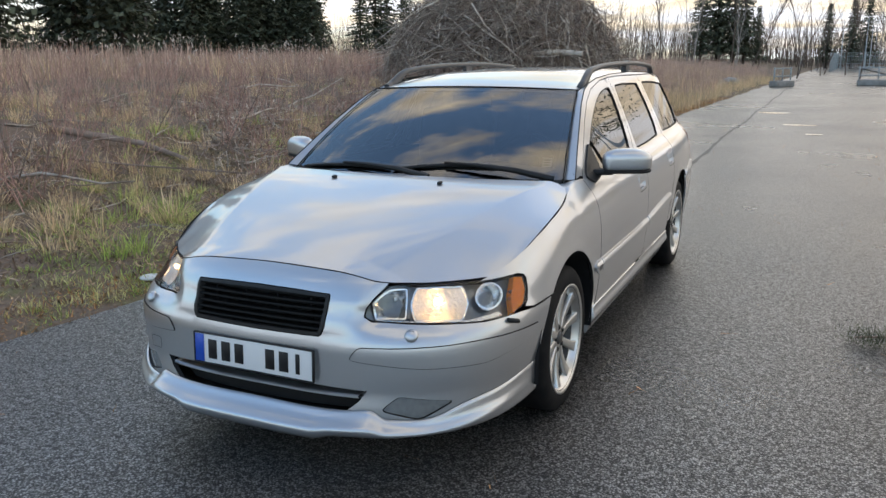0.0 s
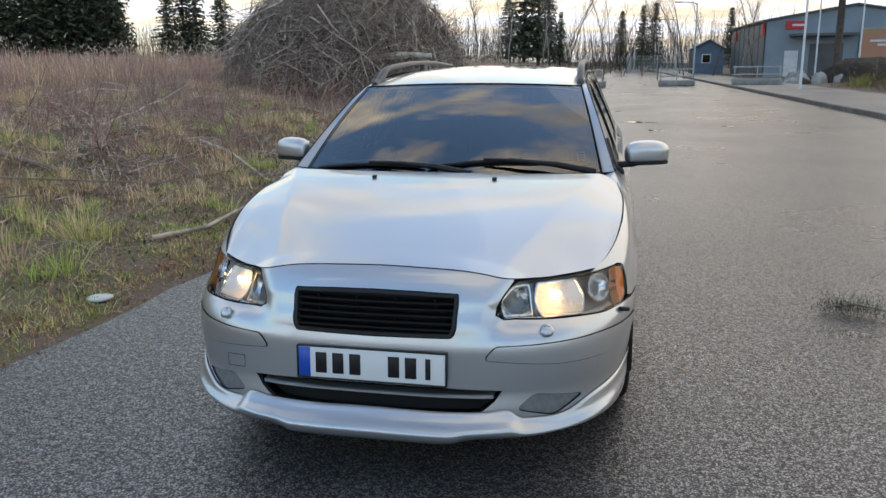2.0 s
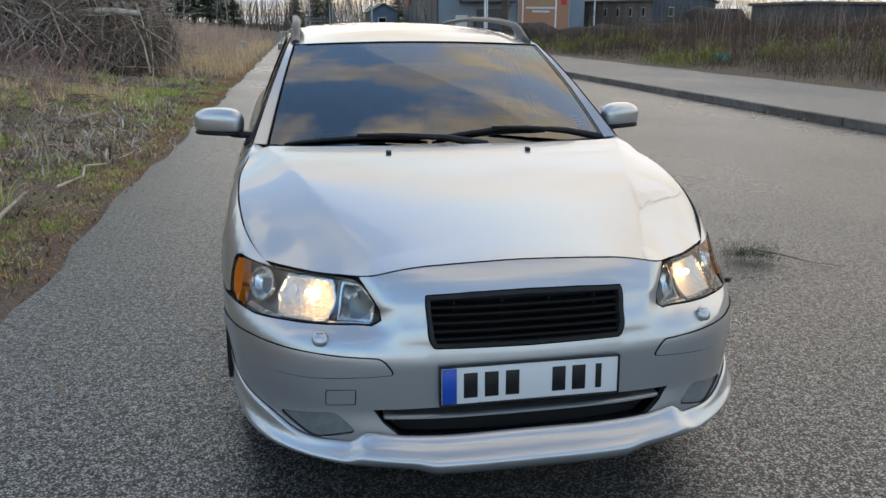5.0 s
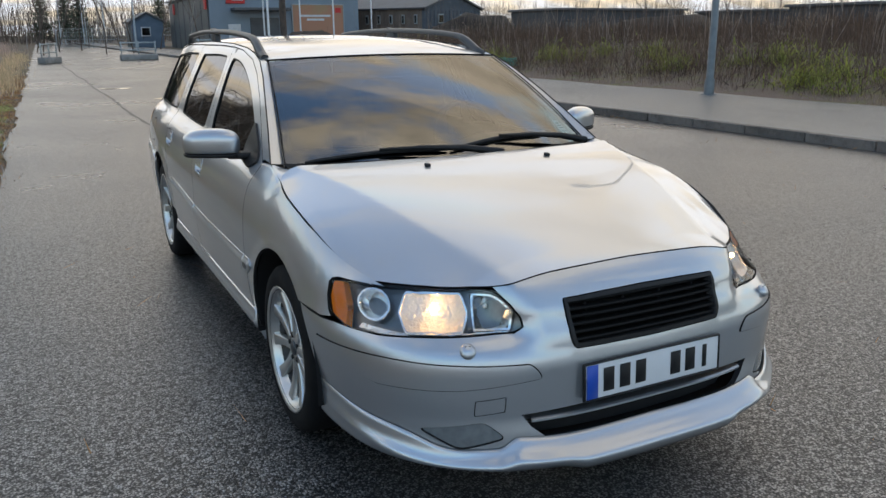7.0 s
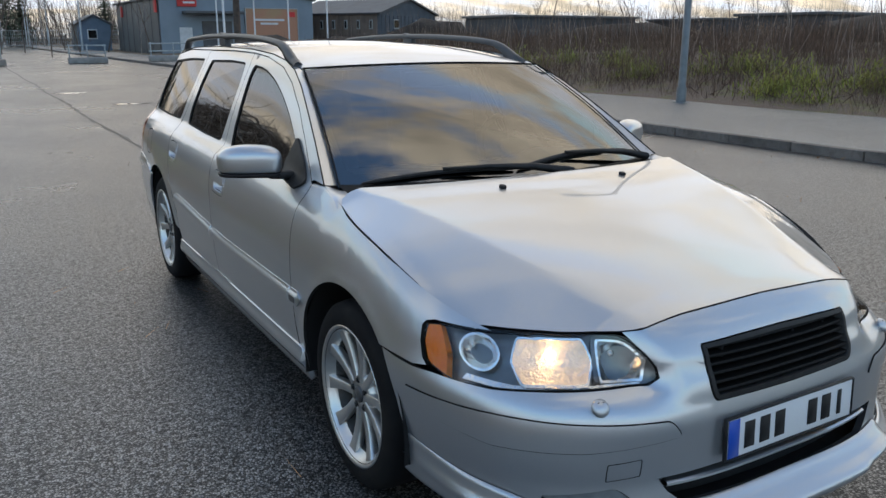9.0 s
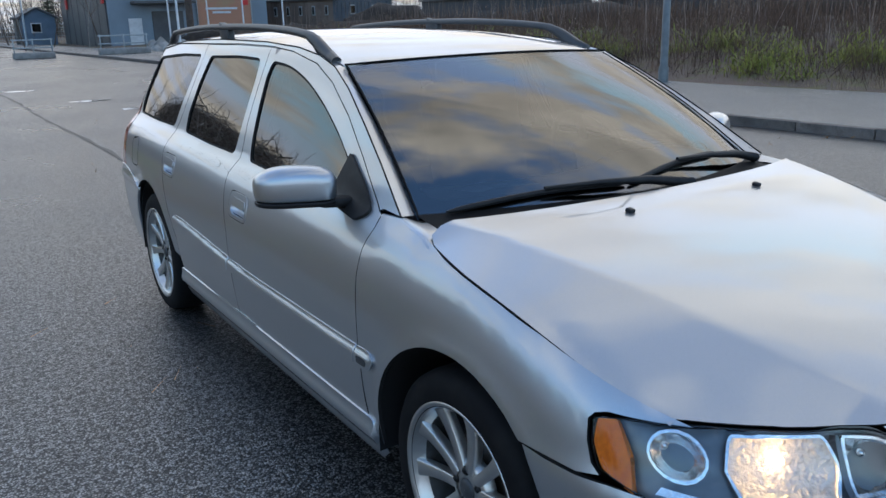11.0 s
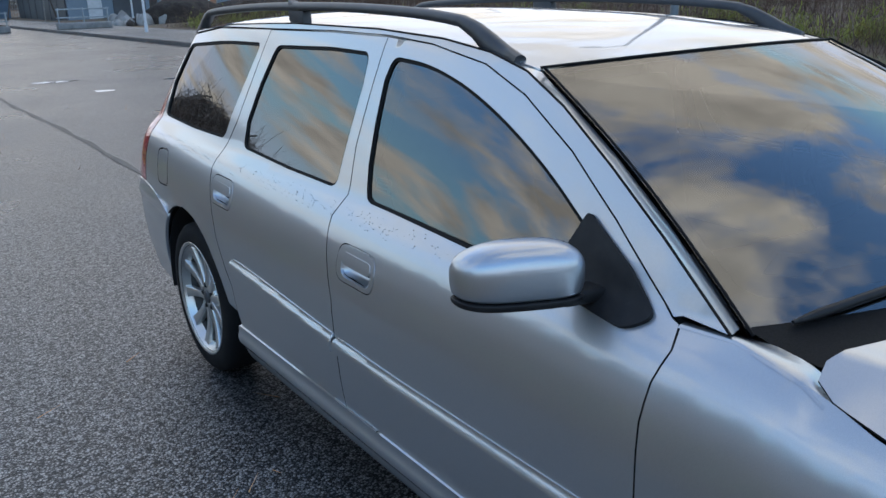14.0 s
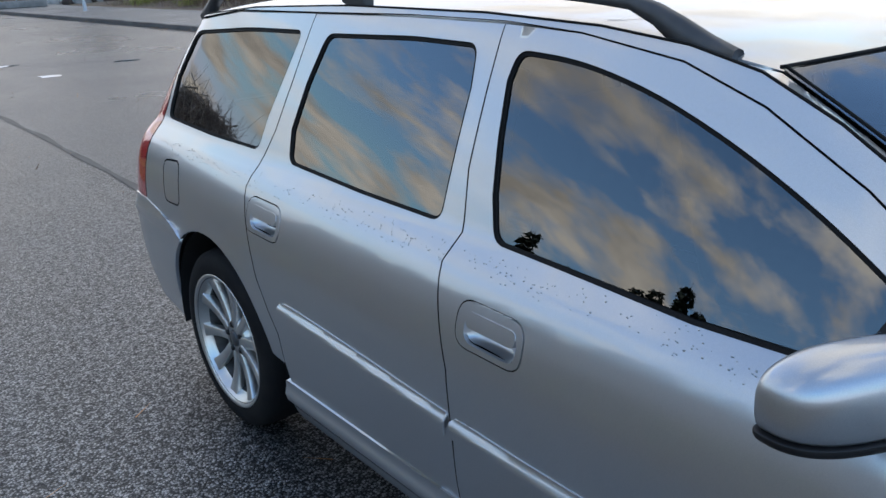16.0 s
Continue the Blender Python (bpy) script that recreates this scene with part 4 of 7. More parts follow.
for i, a in enumerate(aa):
    w = 1 - float(sstep(13, 24, ta[i]))
    step_out = 0.009 * (1 - float(sstep(9.4, 11.6, ta[i])))
    prof = [(p[0] * w + q[0] * (1 - w), p[1] / 0.108 * w + q[1] / 0.128 * (1 - w)) for p, q in zip(MID, END)]
    zs = np.array([top_z[i] - k * (top_z[i] - low_z[i]) for _, k in prof])
    base = front(np.full(m, a), np.maximum(zs, 0.25))
    d = np.array([math.sin(radians(a * 1.2)), -math.cos(radians(a * 1.2)), 0])
    flute = spl(ta[i], (24, 41.6), (0.225, 0.300))
    for j, (lift, k) in enumerate(prof):
        fl = 0.014 * math.exp(-((zs[j] - float(flute)) / 0.014) ** 2) * float(sstep(24, 30, ta[i])) * float(sstep(41.6, 37.5, ta[i]))
        q = base[j] + d * (lift + step_out * (lift > 0.03) + fl) * (1 - 0.65 * float(sstep(30, 41.6, ta[i])))
        v.append((q[0], q[1], zs[j]))
for i in range(len(aa) - 1):
    for j in range(m - 1):
        f.append([i * m + j, i * m + j + 1, (i + 1) * m + j + 1, (i + 1) * m + j])
mesh_object("chin_spoiler", v, f, PAINT, car)

# ---- headlamps ----
def mirrored(o, s):
    return [(s * p[0], *p[1:]) for p in o]


FO = dict(kx=KF, out=(0, 0.3, 0.5))
for s in (-1, 1):
    lo = mirrored(rounded(LAMP, 0.9, 4), s)
    lamp = panel("headlamp", car, front, lo, LENS, step=0.03, gap=0.0015, lip=0, lift=0.001, label="clear glass headlamp with its dipped beam lit", **FO)
    panel("lamp_gasket", lamp, front, inset(lo, 0.0005, KF), TRIMSEAL, holes=[inset(lo, 0.0028, KF)], step=0.03, gap=0.0, lip=0.02, lift=-0.001, **FO)
    panel("lamp_bowl", lamp, front, lo, LAMPGREY, step=0.03, lip=0, lift=-0.045, **FO)
    amber = rounded(mirrored([(38.5, 0.694, .6), (38.8, 0.650, 0), (38.3, 0.606, .6), (36.0, 0.579, .3), (36.0, 0.63, 0), (36.9, 0.703, .2)], s), 0.3, 4)
    panel("turn_lens", lamp, front, amber, AMBER, step=0.012, lip=0.03, lift=-0.006, label="amber turn signal lens", **FO)
    # reflector bowls: chart outline, centre, depth
    for nm, o, ca, cz, ra, rz, lit in (
            ("main_reflector", [(28.6, 0.692, .5), (29.2, 0.640, 0), (28.4, 0.597, .5), (21.9, 0.606, .5), (21.3, 0.645, 0), (21.9, 0.699, .5)], 25.1, 0.647, 4.2, 0.055, True),
            ("high_beam_reflector", [(20.7, 0.697, .4), (18.6, 0.698, .7), (17.0, 0.655, .5), (17.1, 0.613, .4), (20.6, 0.612, .4)], 18.9, 0.655, 2.1, 0.05, False),
            ("side_reflector", [(32.6 + 2.1 * math.cos(w), 0.655 + 0.040 * math.sin(w)) for w in np.linspace(0, 2 * math.pi, 18, endpoint=False)], 32.6, 0.655, 2.2, 0.042, False)):
        o = mirrored(rounded(o, 0.4, 4) if nm != "side_reflector" else o, s)
        bowl = lambda a, b, ca=s * ca, cz=cz, ra=ra, rz=rz, lit=lit: -(0.022 if lit else 0.040) * np.clip(1 - ((a - ca) / (ra * 1.15)) ** 2 - ((b - cz) / (rz * 1.15)) ** 2, 0, 1)
        r = panel(nm, lamp, front, o, LITREFLECT if lit else REFLECT, step=0.010, lip=0, lift=-0.016, bulge=bowl, **FO)
        panel("bezel", lamp, front, inset(o, -0.004, KF), REFLECT, holes=[inset(o, 0.0015, KF)], step=0.012, lip=0.012, lift=-0.014, **FO)
        q = front(np.array([s * ca]), np.array([cz]))[0]
        bm = bmesh.new()
        bmesh.ops.create_uvsphere(bm, u_segments=14, v_segments=10, radius=0.0095 if lit else 0.009)
        b = part("bulb", bm, BULB if lit else CHROME, lamp)
        b.location = (float(q[0]) - s * 0.012, float(q[1]) + (0.026 if lit else 0.042), float(q[2]))
        if lit:
            # extra small emitter, added only to spread the warm glow over the bowl
            bm = bmesh.new()
            bmesh.ops.create_uvsphere(bm, u_segments=12, v_segments=8, radius=0.006)
            b = part("bulb", bm, BULB, lamp)
            b.location = (float(q[0]) - s * 0.012, float(q[1]) + 0.030, float(q[2]) - 0.034)
    # chrome strip below the units and dark masks between them
    strip = mirrored([(34.5, 0.590), (31.0, 0.588), (25.3, 0.597), (17.2, 0.607), (17.2, 0.610), (21.0, 0.607), (29.0, 0.597), (34.0, 0.602)], s)
    panel("lower_reflector", lamp, front, strip, REFLECT, step=0.015, lip=0.01, lift=-0.02, **FO)
    mask = rounded(mirrored([(21.2, 0.700), (20.9, 0.700), (20.8, 0.61), (21.3, 0.61)], s), 0.1, 2)
    panel("lamp_mask", lamp, front, mask, LAMPGREY, step=0.015, lip=0.03, lift=-0.012, **FO)
    # lamp wiper stub beside the lamp on the car's left
    if s > 0:
        q = front(np.array([35.5]), np.array([0.568]))[0]
        b = part("wiper_stub", box_bm(0.05, 0.018, 0.016, None, 0.006), BLACK, car)
        b.matrix_local = pose(float(q[0]) + 0.01, float(q[1]) - 0.008, float(q[2]) - 0.004, 0, 12, 48)

# ---- registration plate: unread, so plain bars ----
plate = part("registration_plate", box_bm(0.524, 0.010, 0.112, None, 0.004), PLATE, car, "white registration plate with a blue band and dark bars")
plate.matrix_local = pose(0, -0.986, 0.446, -3, 0, 0)
rim = bmesh.new()
for sx, sz, x, z in ((0.534, 0.006, 0, 0.057), (0.534, 0.006, 0, -0.057), (0.006, 0.118, 0.265, 0), (0.006, 0.118, -0.265, 0)):
    t = box_bm(sx, 0.013, sz, Matrix.Translation((x, -0.001, z)), 0.002, 1)
    me = bpy.data.meshes.new("t"); t.to_mesh(me); t.free(); rim.from_mesh(me); bpy.data.meshes.remove(me)
part("plate_frame", rim, BLACK, plate)
part("plate_band", box_bm(0.042, 0.002, 0.106, Matrix.Translation((-0.239, -0.0062, 0)), 0.0008, 1), PLATEBLUE, plate)
for k, x in enumerate((-0.178, -0.117, -0.056, 0.082, 0.142, 0.202)):
    part("plate_bar", box_bm(0.040 if k != 5 else 0.018, 0.002, 0.074, Matrix.Translation((x, -0.0062, 0)), 0.0008, 1), BLACK, plate)
part("plate_back", box_bm(0.50, 0.03, 0.09, Matrix.Translation((0, 0.015, 0)), 0.003, 1), BLACK, plate)

# ---- washer jets on the bonnet ----
for s in (-1, 1):
    p = (s * 0.276, 0.026, float(bonnet_z(np.array(0.276), np.array(0.026))))
    j = part("washer_nozzle", box_bm(0.020, 0.022, 0.012, None, 0.004), BLACK, car)
    j.matrix_local = pose(*p, 12, 0, 0) @ Matrix.Translation((0, 0, 0.005))


# ---- wheels ----
def wheel():
    root = empty("wheel")
    prof = [(-0.095, 0.218), (-0.103, 0.232), (-0.106, 0.262), (-0.100, 0.292), (-0.084, 0.310), (-0.05, 0.316), (0.05, 0.316), (0.084, 0.310), (0.100, 0.292), (0.106, 0.262), (0.104, 0.236), (0.098, 0.222)]
    v, f = revolve(prof, 64)
    mesh_object("tyre", v, f, RUBBER, root, label="black rubber road tyre")
    rim = [(0.066, 0.200), (0.074, 0.209), (0.088, 0.216), (0.098, 0.223), (0.105, 0.231), (0.105, 0.237), (0.094, 0.236)]
    v, f = revolve(rim, 64)
    mesh_object("rim", v, f, ALLOY, root, label="silver ten-spoke alloy rim")
    r = root
    v, f = revolve([(-0.09, 0.205), (-0.07, 0.190), (0.02, 0.190), (0.067, 0.2005)], 48)
    mesh_object("rim_barrel", v, f, material("dull_barrel", (0.10, 0.10, 0.10), 0.5, 0.6, noise=(20, (0.06, 0.055, 0.05), 0.4, 0.7)), r)
    # black disc added behind the spokes as the shade inside the wheel
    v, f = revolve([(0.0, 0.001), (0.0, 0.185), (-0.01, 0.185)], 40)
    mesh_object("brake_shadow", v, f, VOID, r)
    v, f = revolve([(0.012, 0.02), (0.012, 0.130), (0.004, 0.135)], 40)
    mesh_object("brake_disc", v, f, material("disc_iron", (0.10, 0.095, 0.09), 0.5, 0.7, noise=(20, (0.16, 0.12, 0.09), 0.45, 0.7)), r)
    v, f = revolve([(0.035, 0.082), (0.060, 0.076), (0.068, 0.066), (0.070, 0.034), (0.070, 0.030), (0.064, 0.029), (0.064, 0.001)], 40)
    mesh_object("hub", v, f, ALLOY, r)
    v, f = revolve([(0.060, 0.029), (0.074, 0.028), (0.078, 0.022), (0.079, 0.001)], 30)
    mesh_object("hub_cap", v, f, GREYPL, r)
    bm = bmesh.new()
    rows = []
    for t in np.linspace(0, 1, 8):
        rad = 0.048 + 0.166 * t
        w = 0.0150 + 0.002 * t + 0.008 * t ** 5
        x = 0.073 - 0.008 * math.sin(t * math.pi * 0.5) + 0.024 * t ** 2
        rows.append([bm.verts.new(p) for p in ((x - 0.030, rad, -w * 0.8), (x - 0.003, rad, -w), (x, rad, -w * 0.82), (x - 0.0015, rad, 0), (x, rad, w * 0.82), (x - 0.003, rad, w), (x - 0.030, rad, w * 0.8))])
    for a, b in zip(rows, rows[1:]):
        for k in range(6):
            bm.faces.new((a[k], b[k], b[k + 1], a[k + 1]))
    bmesh.ops.recalc_face_normals(bm, faces=bm.faces)
    first = part("spoke", bm, ALLOY, r)
    for k in range(10):
        o = first if k == 0 else new("spoke", first.data)
        o.parent = r
        o.rotation_euler = (radians(36 * k + 9), 0, 0)
    for k in range(5):
        v, f = revolve([(0.0695, 0.0135), (0.0712, 0.0125), (0.0712, 0.009), (0.075, 0.0085), (0.075, 0.001)], 12)
        o = mesh_object("wheel_nut", v, f, BLACK, r)
        w = radians(72 * k + 27)
        o.location = (0, 0.050 * math.cos(w), 0.050 * math.sin(w))
    return root


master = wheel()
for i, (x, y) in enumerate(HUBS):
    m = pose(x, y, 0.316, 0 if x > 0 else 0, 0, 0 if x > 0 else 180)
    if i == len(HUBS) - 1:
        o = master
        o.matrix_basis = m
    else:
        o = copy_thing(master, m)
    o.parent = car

# ---- door mirrors ----
for s in (-1, 1):
    def shell(z_low, z_high, grow):
        bm = bmesh.new()
        bmesh.ops.create_uvsphere(bm, u_segments=40, v_segments=28, radius=1.0)
        for v in bm.verts:
            x, y, z = v.co
            x, y = math.copysign(abs(x) ** 0.60, x), math.copysign(abs(y) ** 0.78, y)
            out_ = x * s
            y = y * (0.068 if y < 0 else 0.030) * grow
            top_ = z_high * (1.0 - 0.20 * max(out_, 0) ** 2 - 0.05 * max(-out_, 0) ** 2)
            z = (abs(z) ** 0.70) * top_ if z > 0 else -(min(abs(z) * 2.6, 1.0) ** 0.8) * z_low
            v.co = (x * 0.119 * grow, y + 0.028 * out_, z)
        return bm
    mir = part("door_mirror", shell(0.038, 0.062, 1.0), PAINT, car, "silver door mirror housing")
    mir.matrix_local = pose(s * 0.950, 0.728, 1.000, 0, 0, s * 13)
    trim = shell(0.012, 0.006, 0.985)
    bmesh.ops.translate(trim, verts=trim.verts, vec=(0, 0, -0.044))
    part("mirror_base", trim, BLACK, mir)
    g = part("mirror_glass", box_bm(0.17, 0.004, 0.085, Matrix.Translation((0, 0.024, 0)), 0.001, 1), CHROME, mir)
    arm = part("mirror_arm", box_bm(0.11, 0.055, 0.030, None, 0.011), BLACK, mir)
    arm.matrix_local = pose(-s * 0.115, -0.035, -0.052, 0, -s * 4, -s * 6)
    # sail panel on the door's window corner
    sail = [(0.735, 1.075, .012), (0.775, 0.975, 0), (0.74, 0.925, .02), (0.56, 0.905, .03), (0.515, 0.935, .02), (0.60, 1.0, 0)]
    panel("mirror_sail", car, side(s), rounded(sail, 0.01, 4), BLACK, step=0.02, lift=0.010, lip=0.02)

# ---- wipers ----
def on_screen(a, b, up=0.0):
    p = screen(np.array(float(a)), np.array(float(b)))
    return Vector((float(p[0]), float(p[1]) - 0.5 * up, float(p[2]) + 0.86 * up))


for a0, b0, a1, b1, ap, bp in ((-0.90, 0.015, -0.12, 0.055, 0.20, -0.02), (-0.10, 0.05, 0.62, 0.11, 0.95, -0.01)):
    w = tube_part("wiper_blade", [on_screen(a0 + (a1 - a0) * t, b0 + (b1 - b0) * t + 0.03 * math.sin(t * math.pi), 0.010) for t in np.linspace(0, 1, 14)], [0.004] + [0.009] * 12 + [0.005], BLACK, car, 6, label="black rubber wiper blade")
    am, bmid = a0 + (a1 - a0) * 0.5, b0 + (b1 - b0) * 0.5 + 0.03
    tube_part("wiper_arm", [on_screen(am, bmid, 0.024), on_screen((am * 2 + ap) / 3, (bmid * 2 + bp) / 3 + 0.015, 0.032), on_screen((am + ap * 2) / 3, (bmid + bp * 2) / 3 + 0.015, 0.036), on_screen(ap, bp, 0.026)], [0.006, 0.009, 0.014, 0.016], BLACK, w, 8)

# ---- interior ----
inside = car
dv, df = [], []
for a in np.linspace(-1, 1, 15):
    lo = screen(np.array(a * 0.96), np.array(0.05))
    for dy, z in ((0.02, lo[2] - 0.02), (0.30, 0.955 + 0.03 * math.exp(-((a - 0.5) / 0.22) ** 2)), (0.42, 0.93 + 0.04 * math.exp(-((a - 0.5) / 0.22) ** 2)), (0.46, 0.84), (0.42, 0.60)):
        dv.append((lo[0], lo[1] + dy, z))
for i in range(14):
    for j in range(4):
        df.append([i * 5 + j, i * 5 + 5 + j, i * 5 + 6 + j, i * 5 + 1 + j])
mesh_object("dashboard", dv, df, PALE, inside)
part("cabin_floor", box_bm(1.5, 2.9, 0.04, Matrix.Translation((0, 1.85, 0.34)), 0.01), DASHM, inside)
part("cabin_headliner", box_bm(1.08, 2.0, 0.02, Matrix.Translation((0, 2.25, 1.355)), 0.01), PALE, inside)
for s in (-1, 1):
    part("door_card", box_bm(0.05, 2.0, 0.50, Matrix.Translation((s * 0.77, 1.45, 0.68)), 0.02), DASHM, inside)
    part("pillar_lining", box_bm(0.03, 0.12, 0.34, Matrix.Translation((s * 0.655, 1.68, 1.12)) @ pose(0, 0, 0, 0, s * -24, 0), 0.01), PALE, inside)


def seat(x, y, wide):
    part("seat_cushion", box_bm(wide, 0.52, 0.16, Matrix.Translation((x, y, 0.58)), 0.05, 3), SEATM, inside)
    part("seat_back", box_bm(wide, 0.14, 0.62, Matrix.Translation((x, y + 0.32, 0.88)) @ pose(0, 0, 0, -14, 0, 0), 0.05, 3), SEATM, inside)


for x in (-0.37, 0.37):
    seat(x, 1.30, 0.50)
    part("head_restraint", box_bm(0.27, 0.10, 0.17, Matrix.Translation((x, 1.735, 1.235)) @ pose(0, 0, 0, -10, 0, 0), 0.04, 3), SEATM, inside)
seat(0, 2.18, 1.26)
for x in (-0.40, 0, 0.40):
    part("head_restraint", box_bm(0.25, 0.09, 0.12, Matrix.Translation((x, 2.62, 1.20)), 0.035, 3), SEATM, inside)
ring = [(0.185 * math.cos(w), 0, 0.185 * math.sin(w)) for w in np.linspace(0, 2 * math.pi, 32, endpoint=False)]
sw = tube_part("steering_wheel", ring, 0.015, DASHM, inside, 8, True)
sw.matrix_local = pose(0.37, 0.86, 0.93, -26, 0, 0)
part("wheel_boss", box_bm(0.16, 0.05, 0.12, None, 0.025, 3), DASHM, sw)
for w in (0, 180, 270):
    part("wheel_arm", box_bm(0.11, 0.02, 0.035, pose(0, 0, 0, 0, w, 0) @ Matrix.Translation((0.125, 0, 0)), 0.006), DASHM, sw)
rm = part("rear_view_mirror", box_bm(0.24, 0.04, 0.07, None, 0.018, 3), BLACK, inside)
rm.matrix_local = pose(0, 1.03, 1.265, -8, 0, 0)
part("load_cover", box_bm(1.2, 0.9, 0.02, Matrix.Translation((0, 3.08, 0.95)), 0.006), DASHM, inside)
# stickers on the glass
o = panel("permit_sticker", car, screen, [(0.855, 0.135), (0.915, 0.135), (0.915, 0.225), (0.855, 0.225)], STICK, kx=0.7, step=0.02, lift=-0.004, lip=0, label="white permit sticker inside the windscreen")
for k in range(3):
    panel("sticker_print", o, screen, [(0.865, 0.150 + 0.022 * k), (0.905, 0.150 + 0.022 * k), (0.905, 0.160 + 0.022 * k), (0.865, 0.160 + 0.022 * k)], STICKD, kx=0.7, step=0.02, lift=-0.003, lip=0)
# papers lying on the dashboard
for a0, z0, turn in ((-0.62, 0.972, 20), (-0.50, 0.974, -12)):
    q = screen(np.array(a0), np.array(0.05))
    o = part("dash_paper", box_bm(0.15, 0.10, 0.002), STICK, car, "white paper lying on the dashboard")
    o.matrix_local = pose(float(q[0]), float(q[1]) + 0.17, z0, -4, 0, turn)
o = panel("window_sticker", car, side(-1), rounded([(1.435, 0.985), (1.505, 0.985), (1.515, 1.02), (1.44, 1.02)], 0.006, 2), STICK, step=0.02, lift=-0.012, lip=0, label="small pale sticker on the side window")
for k in range(3):
    panel("sticker_print", o, side(-1), [(1.45, 0.990 + 0.009 * k), (1.50, 0.990 + 0.009 * k), (1.50, 0.995 + 0.009 * k), (1.45, 0.995 + 0.009 * k)], STICKD, step=0.02, lift=-0.0105, lip=0)

# ---- rear end and underside ----
def tail(a, b):
    a, b = np.broadcast_arrays(np.asarray(a, float), np.asarray(b, float))
    yr = rear_y(b)
    w = half_width(yr - 0.07, b)
    return np.stack([a * w, yr - 0.07 * np.abs(a) ** 3, b], -1)


panel("tailgate", car, tail, [(-1, 0.70), (1, 0.70), (1, 1.36), (-1, 1.36)], PAINT, holes=[rounded([(-0.85, 0.99), (0.85, 0.99), (0.82, 1.30), (-0.82, 1.30)], 0.06)], kx=0.8, step=0.06, out=(0, 2.5, 0.7))
panel("rear_window", car, tail, rounded([(-0.86, 0.98), (0.86, 0.98), (0.83, 1.31), (-0.83, 1.31)], 0.06), WINDOWDARK, kx=0.8, step=0.08, lift=-0.006, lip=0, out=(0, 2.5, 0.7))
panel("rear_bumper", car, tail, [(-1, 0.26), (1, 0.26), (1, 0.695), (-1, 0.695)], PAINT, kx=0.8, step=0.06, lift=0.02, out=(0, 2.5, 0.5))
aa = np.linspace(-40, 40, 31)
p = front(aa, np.full(31, 0.27))
uv = [(q[0] * (1 - 0.02 * k), q[1] + 0.012 + 0.30 * k, 0.262 - 0.02 * k) for k in (0, 1) for q in p]
mesh_object("under_tray", uv, [[i, i + 1, 32 + i, 31 + i] for i in range(30)], BLACK, car)
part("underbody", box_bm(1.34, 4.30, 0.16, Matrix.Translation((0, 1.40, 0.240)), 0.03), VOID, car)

# ---- rain beads on the shoulder below the windows ----
cnt = 330
bx = np.random.default_rng(5)
by, bz = bx.uniform(0.9, 3.2, cnt), bx.beta(2.2, 2.0, cnt)
bz = 0.885 + 0.05 * bz + 0.02 * (by - 0.9) / 2.3
V, F = [], []
pos = side(-1)(by, bz)
for p, r in zip(pos, bx.uniform(0.0010, 0.0028, cnt)):
    k = len(V)
    for j in range(6):
        w = j * math.pi / 3
        V.append((p[0] - 0.0004, p[1] + r * math.cos(w), p[2] + r * math.sin(w)))
    for j in range(6):
        w = j * math.pi / 3
        V.append((p[0] - r * 0.55, p[1] + 0.6 * r * math.cos(w), p[2] + 0.6 * r * math.sin(w)))
    V.append((p[0] - r * 0.75, p[1], p[2]))
    for j in range(6):
        l = (j + 1) % 6
        F += [[k + l, k + j, k + 6 + j, k + 6 + l], [k + 6 + l, k + 6 + j, k + 12]]
tagged(mesh_object("rain_beads", V, F, PAINT), "small rain beads on the silver door shoulder", "rain beads", kind="stuff")

# ---- land, road, pavement ----
SOIL = material("soil_and_litter", (0.17, 0.122, 0.09), 0.95, noise=(1.6, (0.16, 0.15, 0.06), 0.52, 0.64), fine=(34, (0.24, 0.17, 0.115), 0.53, 0.70), bump=(22, 1.0, 0.06))


